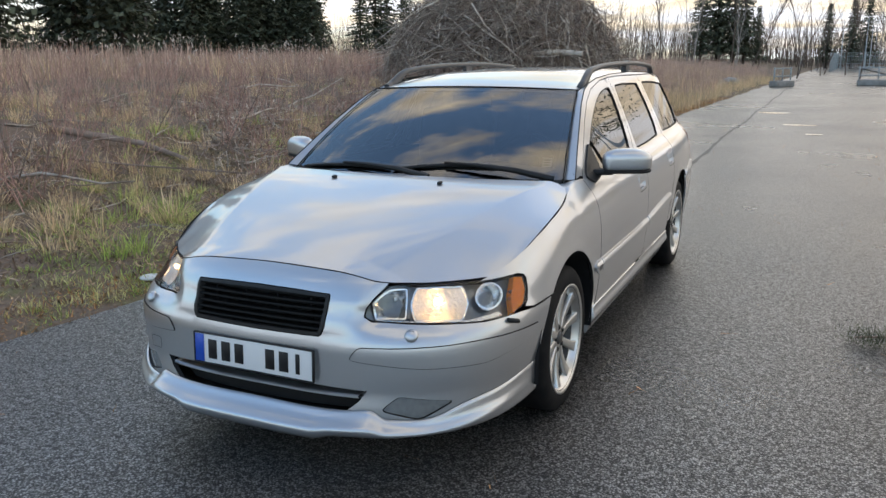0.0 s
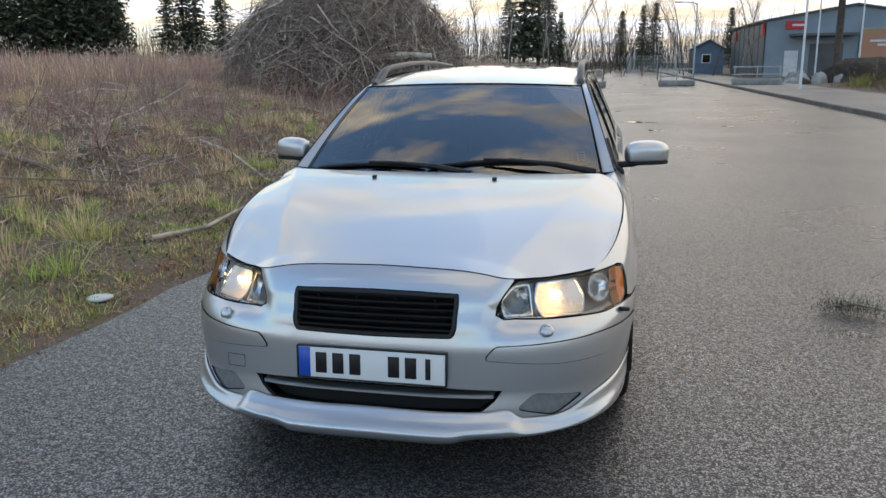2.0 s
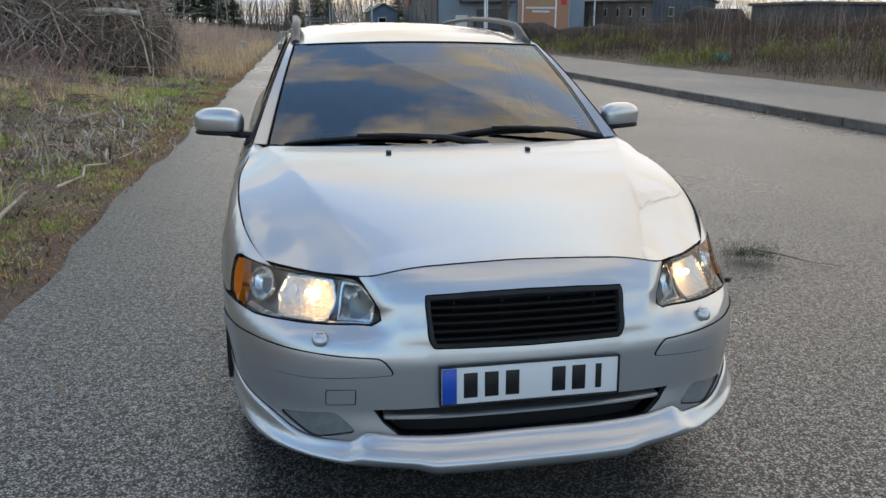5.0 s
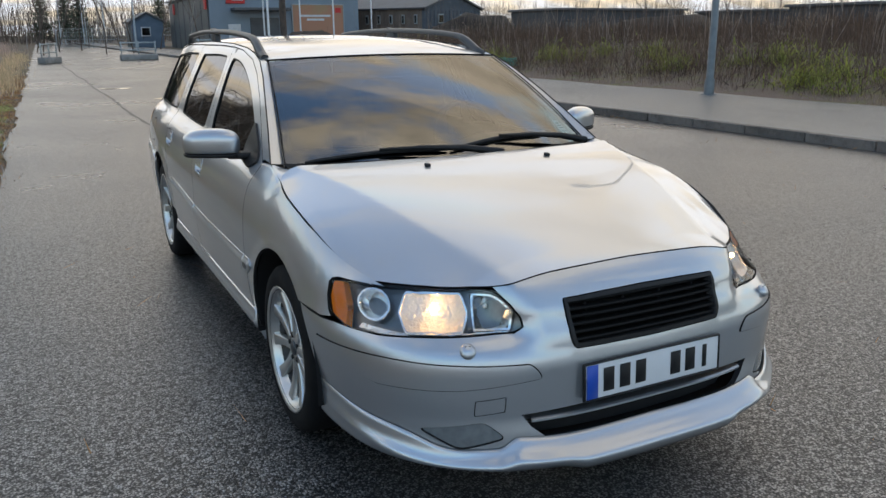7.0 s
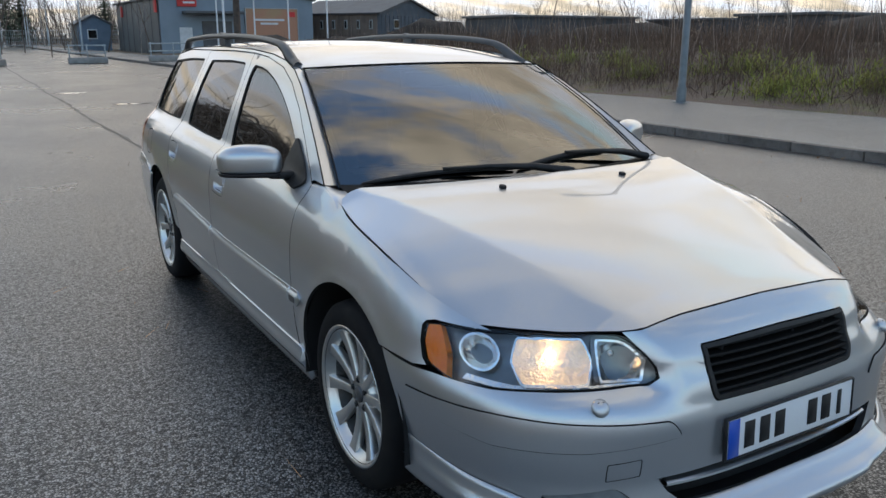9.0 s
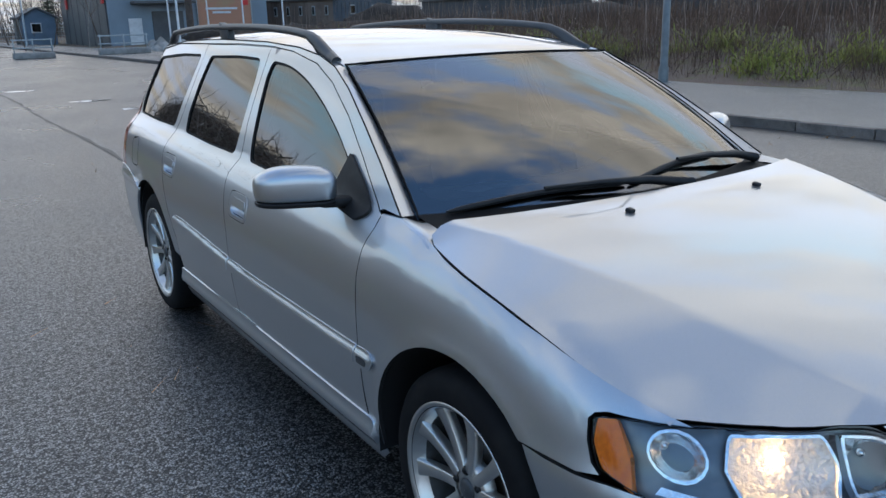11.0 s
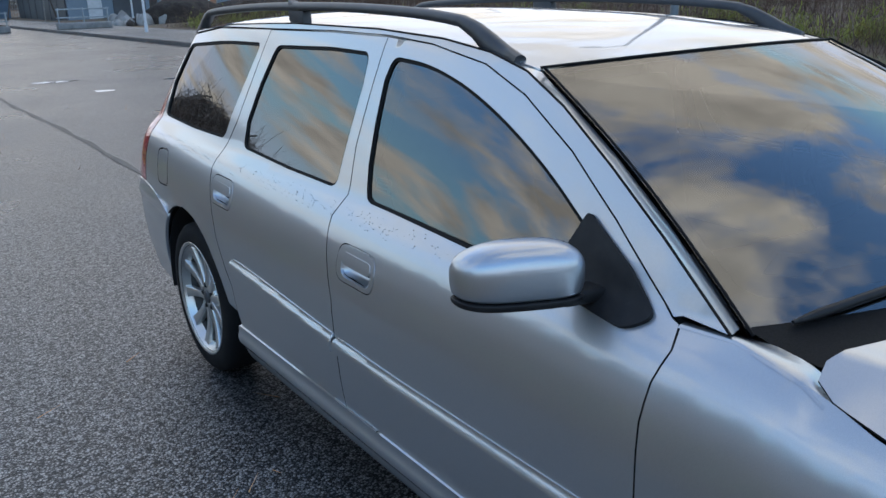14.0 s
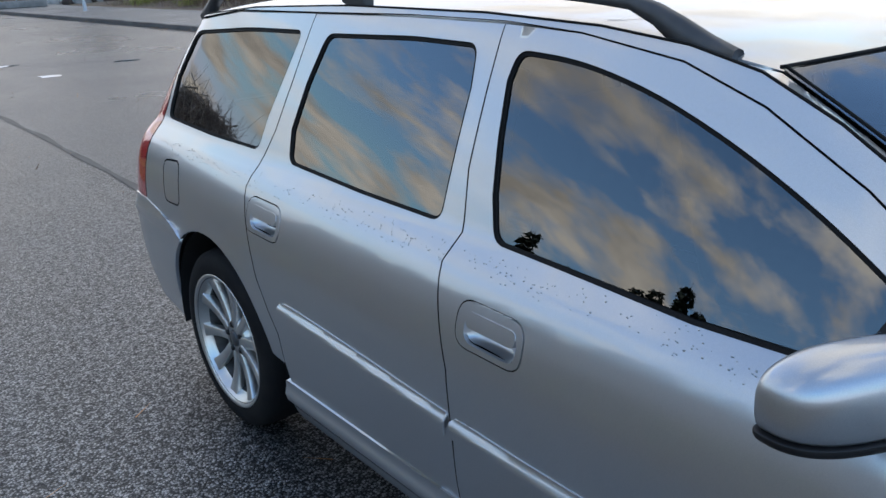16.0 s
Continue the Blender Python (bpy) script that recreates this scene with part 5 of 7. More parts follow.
def asphalt(name, dark, light, wet):
    """Worn asphalt: chippings, pale wear, and damp patches that shine."""
    m = material(name, dark, 0.6)
    nt = m.node_tree
    b = nt.nodes["Principled BSDF"]
    tc = nt.nodes.new("ShaderNodeTexCoord")

    def tex(kind, scale, detail=3):
        t = nt.nodes.new(kind)
        t.inputs["Scale"].default_value = scale
        if kind == "ShaderNodeTexNoise":
            t.inputs["Detail"].default_value = detail
        nt.links.new(tc.outputs["Object"], t.inputs["Vector"])
        return t

    def remap(src, a, b_, c, d):
        r = nt.nodes.new("ShaderNodeMapRange")
        for k, v in zip(("From Min", "From Max", "To Min", "To Max"), (a, b_, c, d)):
            r.inputs[k].default_value = v
        nt.links.new(src, r.inputs["Value"])
        return r.outputs[0]

    def blend(fac, a, b_):
        mx = nt.nodes.new("ShaderNodeMix")
        mx.data_type = "RGBA"
        nt.links.new(fac, mx.inputs["Factor"])
        for key, v in (("A", a), ("B", b_)):
            if isinstance(v, tuple):
                mx.inputs[key].default_value = (*v, 1)
            else:
                nt.links.new(v, mx.inputs[key])
        return mx.outputs["Result"]
    chips = tex("ShaderNodeTexVoronoi", 118)
    small = tex("ShaderNodeTexVoronoi", 175)
    grit = tex("ShaderNodeTexNoise", 240, 2)
    big = tex("ShaderNodeTexNoise", 0.35, 5)
    mid = tex("ShaderNodeTexNoise", 2.6, 4)
    fleck = nt.nodes.new("ShaderNodeSeparateColor")
    nt.links.new(chips.outputs["Color"], fleck.inputs[0])
    tar = remap(chips.outputs["Distance"], 0.20, 0.62, 1.0, 0.0)
    pale = remap(fleck.outputs[0], 0.05, 0.95, 0.05, 1.0)
    tone = nt.nodes.new("ShaderNodeMath"); tone.operation = "MULTIPLY"
    nt.links.new(pale, tone.inputs[0]); nt.links.new(tar, tone.inputs[1])
    c = blend(tone.outputs[0], dark, light)
    c = blend(remap(grit.outputs["Fac"], 0.50, 0.64, 0.0, 0.7), c, dark)
    mottle = tex("ShaderNodeTexNoise", 34, 3)
    c = blend(remap(mottle.outputs["Fac"], 0.44, 0.62, 0.0, 0.55), c, dark)
    c = blend(remap(big.outputs["Fac"], 0.42, 0.62, 0.0, 0.10), c, tuple(x * 0.7 for x in light))
    c = blend(remap(mid.outputs["Fac"], 0.5, 0.75, 0.0, 0.35), c, tuple(x * 0.6 for x in dark))
    nt.links.new(c, b.inputs["Base Color"])
    nt.links.new(remap(big.outputs["Fac"], 0.35, 0.68, wet[0], wet[1]), b.inputs["Roughness"])
    sheen = nt.nodes.new("ShaderNodeMath"); sheen.operation = "MULTIPLY"
    nt.links.new(remap(tone.outputs[0], 0.0, 0.5, 0.12, 1.0), sheen.inputs[0]); nt.links.new(remap(mottle.outputs["Fac"], 0.42, 0.60, 1.0, 0.35), sheen.inputs[1])
    nt.links.new(remap(sheen.outputs[0], 0.0, 1.0, 1.12, wet[2]), b.inputs["IOR"])
    # chippings of uneven height with smaller grains between them
    rise = nt.nodes.new("ShaderNodeMath"); rise.operation = "MULTIPLY"
    nt.links.new(tar, rise.inputs[0]); nt.links.new(remap(fleck.outputs[1], 0.0, 1.0, 0.15, 1.0), rise.inputs[1])
    fine = nt.nodes.new("ShaderNodeMath"); fine.operation = "MULTIPLY_ADD"
    nt.links.new(remap(small.outputs["Distance"], 0.1, 0.6, 1.0, 0.0), fine.inputs[0]); fine.inputs[1].default_value = 0.35
    nt.links.new(rise.outputs[0], fine.inputs[2])
    height = nt.nodes.new("ShaderNodeMath"); height.operation = "MULTIPLY_ADD"
    nt.links.new(grit.outputs["Fac"], height.inputs[0]); height.inputs[1].default_value = 0.4
    nt.links.new(fine.outputs[0], height.inputs[2])
    bp = nt.nodes.new("ShaderNodeBump")
    bp.inputs["Strength"].default_value, bp.inputs["Distance"].default_value = 1.0, wet[3]
    nt.links.new(height.outputs[0], bp.inputs["Height"])
    nt.links.new(bp.outputs[0], b.inputs["Normal"])
    return m


ROADM = asphalt("damp_asphalt", (0.014, 0.014, 0.0145), (0.34, 0.328, 0.312), (0.26, 0.37, 3.4, 0.0016))
PAVEM = asphalt("pavement_asphalt", (0.08, 0.078, 0.074), (0.52, 0.50, 0.465), (0.36, 0.5, 2.4, 0.002))
KERBM = material("granite_kerb", (0.13, 0.112, 0.098), 0.8, noise=(6, (0.055, 0.044, 0.035), 0.4, 0.7), fine=(140, (0.24, 0.22, 0.20), 0.5, 0.7), bump=(90, 0.4, 0.004), spread=0.2, island=False)

xs = np.concatenate([np.linspace(-420, -60, 10), np.linspace(-50, -16, 18), np.linspace(-15, -1.2, 130), np.linspace(-0.5, 11, 6), np.linspace(11.2, 30, 50), np.linspace(33, 420, 14)])
ys = np.concatenate([np.linspace(-420, -12, 12), np.linspace(-10, 30, 280), np.linspace(31, 70, 30), np.linspace(80, 420, 12)])
tagged(grid_mesh("ground", xs, ys, terrain, SOIL), "rough brown land with moss and litter beside the road", "ground", kind="structure")
ry = np.concatenate([np.linspace(-60, 100, 401), [140, 200]])
rv = [(float(left_edge(y) + 0.045 * math.sin(y * 1.1) + 0.025 * math.sin(y * 4.3) + 0.012 * math.sin(y * 9.7)), float(y), 0.0) for y in ry] + [(float(kerb_x(y)), float(y), 0.0) for y in ry]
n = len(ry)
tagged(mesh_object("road", rv, [[i, n + i, n + i + 1, i + 1] for i in range(n - 1)], ROADM, smooth=False), "damp dark grey asphalt road with pale wear", "road", kind="structure")
pv = [(float(kerb_x(y)) + 0.12, float(y), 0.115) for y in ry] + [(float(verge_x(y)) + 0.08 * math.sin(y * 1.3), float(y), 0.125) for y in ry]
tagged(mesh_object("pavement", pv, [[i, n + i, n + i + 1, i + 1] for i in range(n - 1)], PAVEM, smooth=False), "grey asphalt pavement behind the granite kerb", "pavement", kind="structure")
# seam and repairs in the road
SEAMM = material("road_seam_tar", (0.02, 0.02, 0.021), 0.5, noise=(3, (0.06, 0.06, 0.06), 0.4, 0.7))
sv, sf = [], []
for k, y in enumerate(np.linspace(1.5, 62, 90)):
    x = 0.12 - 0.003 * y + 0.03 * math.sin(y * 0.8) + 0.012 * math.sin(y * 3.7)
    w = 0.016 + 0.022 * math.sin(y * 2.3) ** 2
    sv += [(x - w, y, 0.004), (x + w, y, 0.004)]
    if k:
        sf.append([2 * k - 2, 2 * k - 1, 2 * k + 1, 2 * k])
tagged(mesh_object("road_seam", sv, sf, SEAMM, smooth=False), "dark tar seam along the road", "road seam", kind="structure")
PUDDLE = material("rain_puddle", (0.02, 0.021, 0.022), 0.03, inputs={"Specular IOR Level": 0.6})
for x, y, rx_, ry_ in ((1.62, 14.3, 0.16, 0.22), (3.27, 15.5, 0.22, 0.12), (1.3, 16.7, 0.4, 0.16), (0.5, 21.0, 0.4, 0.35)):
    o = [(x + rx_ * (1 + 0.25 * math.sin(3 * w + x)) * math.cos(w), y + ry_ * (1 + 0.3 * math.sin(2 * w + y)) * math.sin(w), 0.005) for w in np.linspace(0, 2 * math.pi, 28, endpoint=False)]
    tagged(mesh_object("puddle", o, [list(range(28))], PUDDLE, smooth=False), "thin rain puddle on the asphalt", "puddle", kind="structure")

# ---- scattered plants, all as real blades and twigs ----
def blades(name, P, H, W, lean, mat, label, category, segs=2, tip=0.15, bow=0.5):
    """Upright blades at the places P, of height H and width W, each leaning its own way; one mesh."""
    n = len(P)
    az, tilt = rng.uniform(0, 2 * np.pi, n), np.abs(rng.normal(0, lean, n))
    d = np.stack([np.cos(az), np.sin(az), np.zeros(n)], -1)
    face = rng.uniform(0, 2 * np.pi, n)
    side_v = np.stack([np.cos(face), np.sin(face), np.zeros(n)], -1)
    rows = []
    for k in range(segs + 1):
        t = k / segs
        c = P + d * (H * np.sin(tilt) * (t + bow * t * t))[:, None] + np.array([0, 0, 1.0]) * (H * np.cos(tilt) * t * (1 - 0.18 * bow * t))[:, None]
        w = (W * (1 - (1 - tip) * t) / 2)[:, None]
        rows += [c - side_v * w, c + side_v * w]
    V = np.stack(rows, 1).reshape(-1, 3)
    m = 2 * (segs + 1)
    base = np.arange(n) * m
    F = np.concatenate([np.stack([base + 2 * k, base + 2 * k + 1, base + 2 * k + 3, base + 2 * k + 2], -1) for k in range(segs)])
    me = bpy.data.meshes.new(name)
    me.from_pydata(V.tolist(), [], F.tolist())
    me.materials.append(mat)
    me.shade_smooth()
    return tagged(new(name, me), label, category, kind="stuff")


def clumps(n, x0, x1, y0, y1, per, spread, keep):
    """Places in clumps, kept where keep(x, y) says so, standing on the land."""
    cx, cy = rng.uniform(x0, x1, n), rng.uniform(y0, y1, n)
    ok = keep(cx, cy)
    cx, cy = cx[ok], cy[ok]
    cnt = rng.integers(max(1, per // 2), per * 2, len(cx))
    x = np.repeat(cx, cnt) + rng.normal(0, spread, cnt.sum())
    y = np.repeat(cy, cnt) + rng.normal(0, spread, cnt.sum())
    return np.stack([x, y, terrain(x, y) - 0.01], -1)


DRY = material("dry_grass", (0.76, 0.60, 0.39), 0.8, noise=(0.9, (0.58, 0.46, 0.25), 0.4, 0.62), fine=(5, (0.62, 0.43, 0.27), 0.45, 0.65), spread=0.5, through=0.4)
VERGEDRY = material("dull_dry_grass", (0.36, 0.28, 0.17), 0.8, noise=(0.9, (0.26, 0.21, 0.11), 0.4, 0.62), spread=0.5, through=0.3)
GREEN = material("green_grass", (0.42, 0.52, 0.13), 0.75, noise=(0.9, (0.62, 0.56, 0.26), 0.42, 0.60), fine=(4, (0.32, 0.42, 0.10), 0.48, 0.64), spread=0.5, through=0.4)
STEM = material("dead_stems", (0.46, 0.31, 0.25), 0.9, noise=(0.5, (0.56, 0.42, 0.33), 0.4, 0.65), spread=0.5, through=0.2)
STEMR = material("brown_stems", (0.085, 0.052, 0.037), 0.9, noise=(0.7, (0.16, 0.105, 0.068), 0.4, 0.65), spread=0.6, through=0.15)
FLUFF = material("pale_seed_heads", (0.58, 0.50, 0.43), 0.95, spread=0.25, through=0.4)
LITTER = material("needle_litter", (0.50, 0.25, 0.095), 0.9, noise=(3, (0.36, 0.21, 0.10), 0.4, 0.65), spread=0.6)
WOOD = material("weathered_wood", (0.54, 0.475, 0.405), 0.85, noise=(6, (0.27, 0.215, 0.175), 0.42, 0.65), spread=0.4, bump=(60, 0.4, 0.01))
DARKWOOD = material("brown_twigs", (0.27, 0.205, 0.17), 0.9, noise=(4, (0.16, 0.12, 0.09), 0.4, 0.65), spread=0.5)
LEAFG = material("young_green_leaves", (0.22, 0.25, 0.05), 0.7, noise=(2, (0.30, 0.28, 0.07), 0.4, 0.65), spread=0.5, through=0.4)


DEBRIS = material("bark_pieces", (0.44, 0.32, 0.25), 0.85, noise=(4, (0.16, 0.11, 0.085), 0.42, 0.62), spread=0.65)
LEAFLIT = material("fallen_leaves", (0.38, 0.27, 0.17), 0.8, noise=(2, (0.14, 0.09, 0.055), 0.42, 0.62), spread=0.65)


def dl(x, y):
    return left_edge(y) - x


def patch(x, y, s, t):
    return wavy(x * 1.0 + 3, y * 1.0 - 5, s) > t


def tufts(n, x0, x1, y0, y1, per, radius, keep, h, w, mat, name, label, spread=0.55):
    """Grass in tufts: the blades of each spring from one crown and bend outwards; each tuft has its own height."""
    cx, cy = rng.uniform(x0, x1, n), rng.uniform(y0, y1, n)
    ok = keep(cx, cy)
    cx, cy = cx[ok], cy[ok]
    size = rng.uniform(0.55, 1.25, len(cx)) * (0.75 + 0.35 * wavy(cx, cy, 0.8))
    cnt = np.maximum(4, (per * size * rng.uniform(0.6, 1.3, len(cx))).astype(int))
    k = np.repeat(np.arange(len(cx)), cnt)
    m = len(k)
    az, rr = rng.uniform(0, 2 * np.pi, m), radius * size[k] * np.sqrt(rng.uniform(0, 1, m))
    x, y = cx[k] + rr * np.cos(az), cy[k] + rr * np.sin(az)
    P = np.stack([x, y, terrain(x, y) - 0.012], -1)
    H = rng.uniform(*h, m) * size[k]
    tilt = np.abs(rng.normal(0, spread, m)) * (0.35 + rr / radius)
    turn = az + rng.normal(0, 0.6, m)
    d = np.stack([np.cos(turn), np.sin(turn), np.zeros(m)], -1)
    face = rng.uniform(0, 2 * np.pi, m)
    sv_ = np.stack([np.cos(face), np.sin(face), np.zeros(m)], -1)
    W = rng.uniform(*w, m)
    rows = []
    for t, taper in ((0, 1.0), (0.5, 0.8), (0.85, 0.45), (1.0, 0.1)):
        c = P + d * (H * np.sin(tilt) * (0.5 * t + 0.9 * t * t))[:, None] + np.array([0, 0, 1.0]) * (H * np.cos(tilt) * (t - 0.28 * t * t))[:, None]
        rows += [c - sv_ * (W * taper / 2)[:, None], c + sv_ * (W * taper / 2)[:, None]]
    V = np.stack(rows, 1).reshape(-1, 3)
    base = np.arange(m) * 8
    F = np.concatenate([np.stack([base + 2 * q, base + 2 * q + 1, base + 2 * q + 3, base + 2 * q + 2], -1) for q in range(3)])
    me = bpy.data.meshes.new(name)
    me.from_pydata(V.tolist(), [], F.tolist())
    me.materials.append(mat)
    me.shade_smooth()
    return tagged(new(name, me), label, "grass", kind="stuff")


def slash(x, y):
    """Bare strips with felling waste between the grass."""
    return (wavy(x * 1.0 + 3, y * 0.8 - 5, 1.25) + 0.5 * wavy(x, y, 0.45)) > 0.22


# left side: low grass and moss by the road, tufts, then felling waste and tall dry grass
tufts(5200, -4.5, -1.9, -4, 18, 26, 0.075, lambda x, y: (dl(x, y) > 0.10) & (dl(x, y) < 2.2) & patch(x, y, 0.42, -0.30), (0.03, 0.11), (0.004, 0.008), GREEN, "short_grass", "short green and yellow grass on the road verge", 0.8)
tufts(520, -7.5, -2.6, -4, 18, 60, 0.12, lambda x, y: (dl(x, y) > 0.75) & ~slash(x, y) & patch(x + 4, y, 0.9, -0.1), (0.16, 0.40), (0.004, 0.009), GREEN, "grass_tufts", "green grass tufts on the bank")
tufts(1700, -12.5, -3.0, -4, 24, 46, 0.11, lambda x, y: (dl(x, y) > 1.2) & ~slash(x, y) & patch(x, y, 0.7, -0.45), (0.16, 0.50), (0.004, 0.009), DRY, "dry_grass", "dry yellow grass on the rough bank")
tufts(420, -12.5, -3.2, -4, 24, 30, 0.11, lambda x, y: (dl(x, y) > 1.4) & slash(x, y), (0.15, 0.45), (0.004, 0.008), DRY, "sparse_grass", "thin dry grass among the felling waste")
P = clumps(9000, -4, -1.3, -4, 30, 10, 0.09, lambda x, y: (dl(x, y) > 0.0) & (dl(x, y) < 0.50) & patch(x, y, 0.5, -0.6))
P[:, 2] += 0.012
blades("needle_litter", P, rng.uniform(0.02, 0.06, len(P)), rng.uniform(0.004, 0.012, len(P)), 1.35, LITTER, "brown needles and leaves along the road edge", "litter", segs=1)
P = clumps(8000, -7, -1.9, -4, 18, 9, 0.16, lambda x, y: dl(x, y) > 0.15)
P[:, 2] += 0.014
blades("leaf_litter", P, rng.uniform(0.015, 0.05, len(P)), rng.uniform(0.008, 0.022, len(P)), 1.35, LEAFLIT, "brown fallen leaves on the soil of the verge", "litter", segs=1, tip=0.5)
P = clumps(1700, -10, -2.4, -4, 20, 9, 0.25, lambda x, y: (dl(x, y) > 0.4) & slash(x, y))
P[:, 2] += 0.02
blades("wood_chips", P, rng.uniform(0.05, 0.20, len(P)), rng.uniform(0.010, 0.028, len(P)), 1.3, WOOD, "broken bark and wood chips on the soil", "wood chips", segs=1, tip=0.7)
P = clumps(2600, -11, -2.2, -4, 22, 14, 0.22, lambda x, y: (dl(x, y) > 0.5) & slash(x, y))
P[:, 2] += 0.015
blades("bark_debris", P, rng.uniform(0.04, 0.20, len(P)), rng.uniform(0.008, 0.026, len(P)), 1.2, DEBRIS, "dark broken bark and twigs on bare soil", "wood debris", segs=1, tip=0.6)
# standing weeds farther in
P = clumps(1500, -30, -6.0, -5, 45, 9, 0.30, lambda x, y: (dl(x, y) > 3.2) & ((dl(x, y) > 6.5) | patch(x, y, 1.8, 0.05)))
blades("dead_stems", P, rng.uniform(0.25, 0.95, len(P)), rng.uniform(0.005, 0.012, len(P)), 0.34, STEM, "dead reddish-brown weeds standing on the field", "weeds", bow=0.2)
P = clumps(1800, -75, -20, 5, 75, 9, 0.6, lambda x, y: dl(x, y) > 14)
blades("far_weeds", P, rng.uniform(0.6, 1.4, len(P)), rng.uniform(0.03, 0.07, len(P)), 0.15, STEM, "dead brown weeds over the far field", "weeds", bow=0.2)
P = clumps(1500, -60, -14, 4, 60, 8, 0.5, lambda x, y: (dl(x, y) > 9) & patch(x, y, 5, -0.2))
blades("pale_field_grass", P, rng.uniform(0.4, 0.9, len(P)), rng.uniform(0.02, 0.04, len(P)), 0.25, DRY, "pale dry grass over the far field", "grass")
# fluffy heads over the tallest weeds
P = clumps(90, -16, -6.5, 2, 24, 12, 0.14, lambda x, y: dl(x, y) > 5.5)
P[:, 2] += rng.uniform(0.85, 1.35, len(P))
blades("seed_heads", P, rng.uniform(0.04, 0.10, len(P)), rng.uniform(0.015, 0.035, len(P)), 1.0, FLUFF, "pale fluffy seed heads on dead weeds", "weeds", segs=1, tip=0.6)
# right side behind the pavement
dr = lambda x, y: x - verge_x(y)
P = clumps(3600, 11.2, 26, -6, 40, 8, 0.2, lambda x, y: (dr(x, y) > 0.7) & (dr(x, y) < 13))
blades("brown_weeds", P, rng.uniform(0.3, 1.35, len(P)) * (0.75 + 0.45 * np.clip(wavy(P[:, 0], P[:, 1], 2.2), -1, 1)), rng.uniform(0.006, 0.014, len(P)), 0.42, STEMR, "tall dead brown weeds behind the pavement", "weeds", bow=0.25)
P = clumps(1800, 11, 18, -6, 42, 10, 0.1, lambda x, y: (dr(x, y) > 0.15) & (dr(x, y) < 4.5) & patch(x, y, 1.1, 0.05))
blades("verge_grass", P, rng.uniform(0.08, 0.32, len(P)), rng.uniform(0.005, 0.010, len(P)), 0.4, VERGEDRY, "dry grass on the verge behind the pavement", "grass")
P = clumps(150, 11.5, 19, -4, 42, 170, 0.26, lambda x, y: (dr(x, y) > 0.5) & (dr(x, y) < 5) & patch(x, y + 7, 2.0, -0.1))
P[:, 2] += np.abs(rng.normal(0, 0.22, len(P)))
blades("green_bushes", P, rng.uniform(0.06, 0.22, len(P)), rng.uniform(0.015, 0.04, len(P)), 0.8, LEAFG, "low yellow-green bushes on the verge", "shrubs", segs=1, tip=0.4)
P = clumps(1500, 22, 75, -30, 60, 8, 0.6, lambda x, y: dr(x, y) > 11)
blades("far_brown_weeds", P, rng.uniform(0.6, 1.5, len(P)), rng.uniform(0.03, 0.06, len(P)), 0.15, STEMR, "dead brown weeds on the far bank", "weeds", bow=0.2)
P = clumps(120, 12.5, 24, -4, 36, 14, 0.2, lambda x, y: dr(x, y) > 2)
P[:, 2] += rng.uniform(0.6, 1.1, len(P))
blades("brown_seed_heads", P, rng.uniform(0.04, 0.09, len(P)), rng.uniform(0.012, 0.03, len(P)), 1.0, material("rusty_seed_heads", (0.26, 0.19, 0.14), 0.95, spread=0.3), "rusty seed heads on dead weeds", "weeds", segs=1, tip=0.6)


P = clumps(1500, 6, 13, -8, 44, 9, 0.10, lambda x, y: (x - kerb_x(y) > -0.28) & (x - kerb_x(y) < -0.02))
P[:, 2] = 0.006
blades("kerb_litter", P, rng.uniform(0.02, 0.06, len(P)), rng.uniform(0.010, 0.025, len(P)), 1.4, LITTER, "brown leaves gathered along the kerb", "litter", segs=1)
P = clumps(260, -1.5, 7.5, -4, 20, 2, 0.3, lambda x, y: x > left_edge(y) + 0.2)
P[:, 2] = 0.006
blades("road_twigs", P, rng.uniform(0.03, 0.10, len(P)), rng.uniform(0.003, 0.008, len(P)), 1.5, LITTER, "small twigs and leaves scattered over the asphalt", "litter", segs=1)


# ---- branches ----
def branch_set(name, starts, dirs, lengths, radii, mat, label, category, sides=4, segs=4, wobble=0.12, kind="stuff"):
    """Many crooked branches as one mesh."""
    n = len(starts)
    V = []
    d = dirs / np.linalg.norm(dirs, axis=1)[:, None]
    ref = np.where(np.abs(d[:, 2:3]) > 0.9, np.array([[1.0, 0, 0]]), np.array([[0, 0, 1.0]]))
    a = np.cross(d, ref); a /= np.linalg.norm(a, axis=1)[:, None]
    b = np.cross(d, a)
    pos = starts.copy()
    off = np.zeros((n, 2))
    for k in range(segs + 1):
        t = k / segs
        r = radii * (1 - 0.75 * t)
        c = starts + d * (lengths * t)[:, None] + a * off[:, :1] + b * off[:, 1:]
        for s_ in range(sides):
            w = 2 * math.pi * s_ / sides
            V.append(c + (a * math.cos(w) + b * math.sin(w)) * r[:, None])
        off += rng.normal(0, wobble, (n, 2)) * (lengths / segs)[:, None]
    V = np.stack(V, 1).reshape(-1, 3)
    m = sides * (segs + 1)
    base = np.arange(n) * m
    F = []
    for k in range(segs):
        for s_ in range(sides):
            l = (s_ + 1) % sides
            F.append(np.stack([base + k * sides + s_, base + k * sides + l, base + (k + 1) * sides + l, base + (k + 1) * sides + s_], -1))
    me = bpy.data.meshes.new(name)
    me.from_pydata(V.tolist(), [], np.concatenate(F).tolist())
    me.materials.append(mat)
    me.shade_smooth()
    return tagged(new(name, me), label, category, kind=kind)


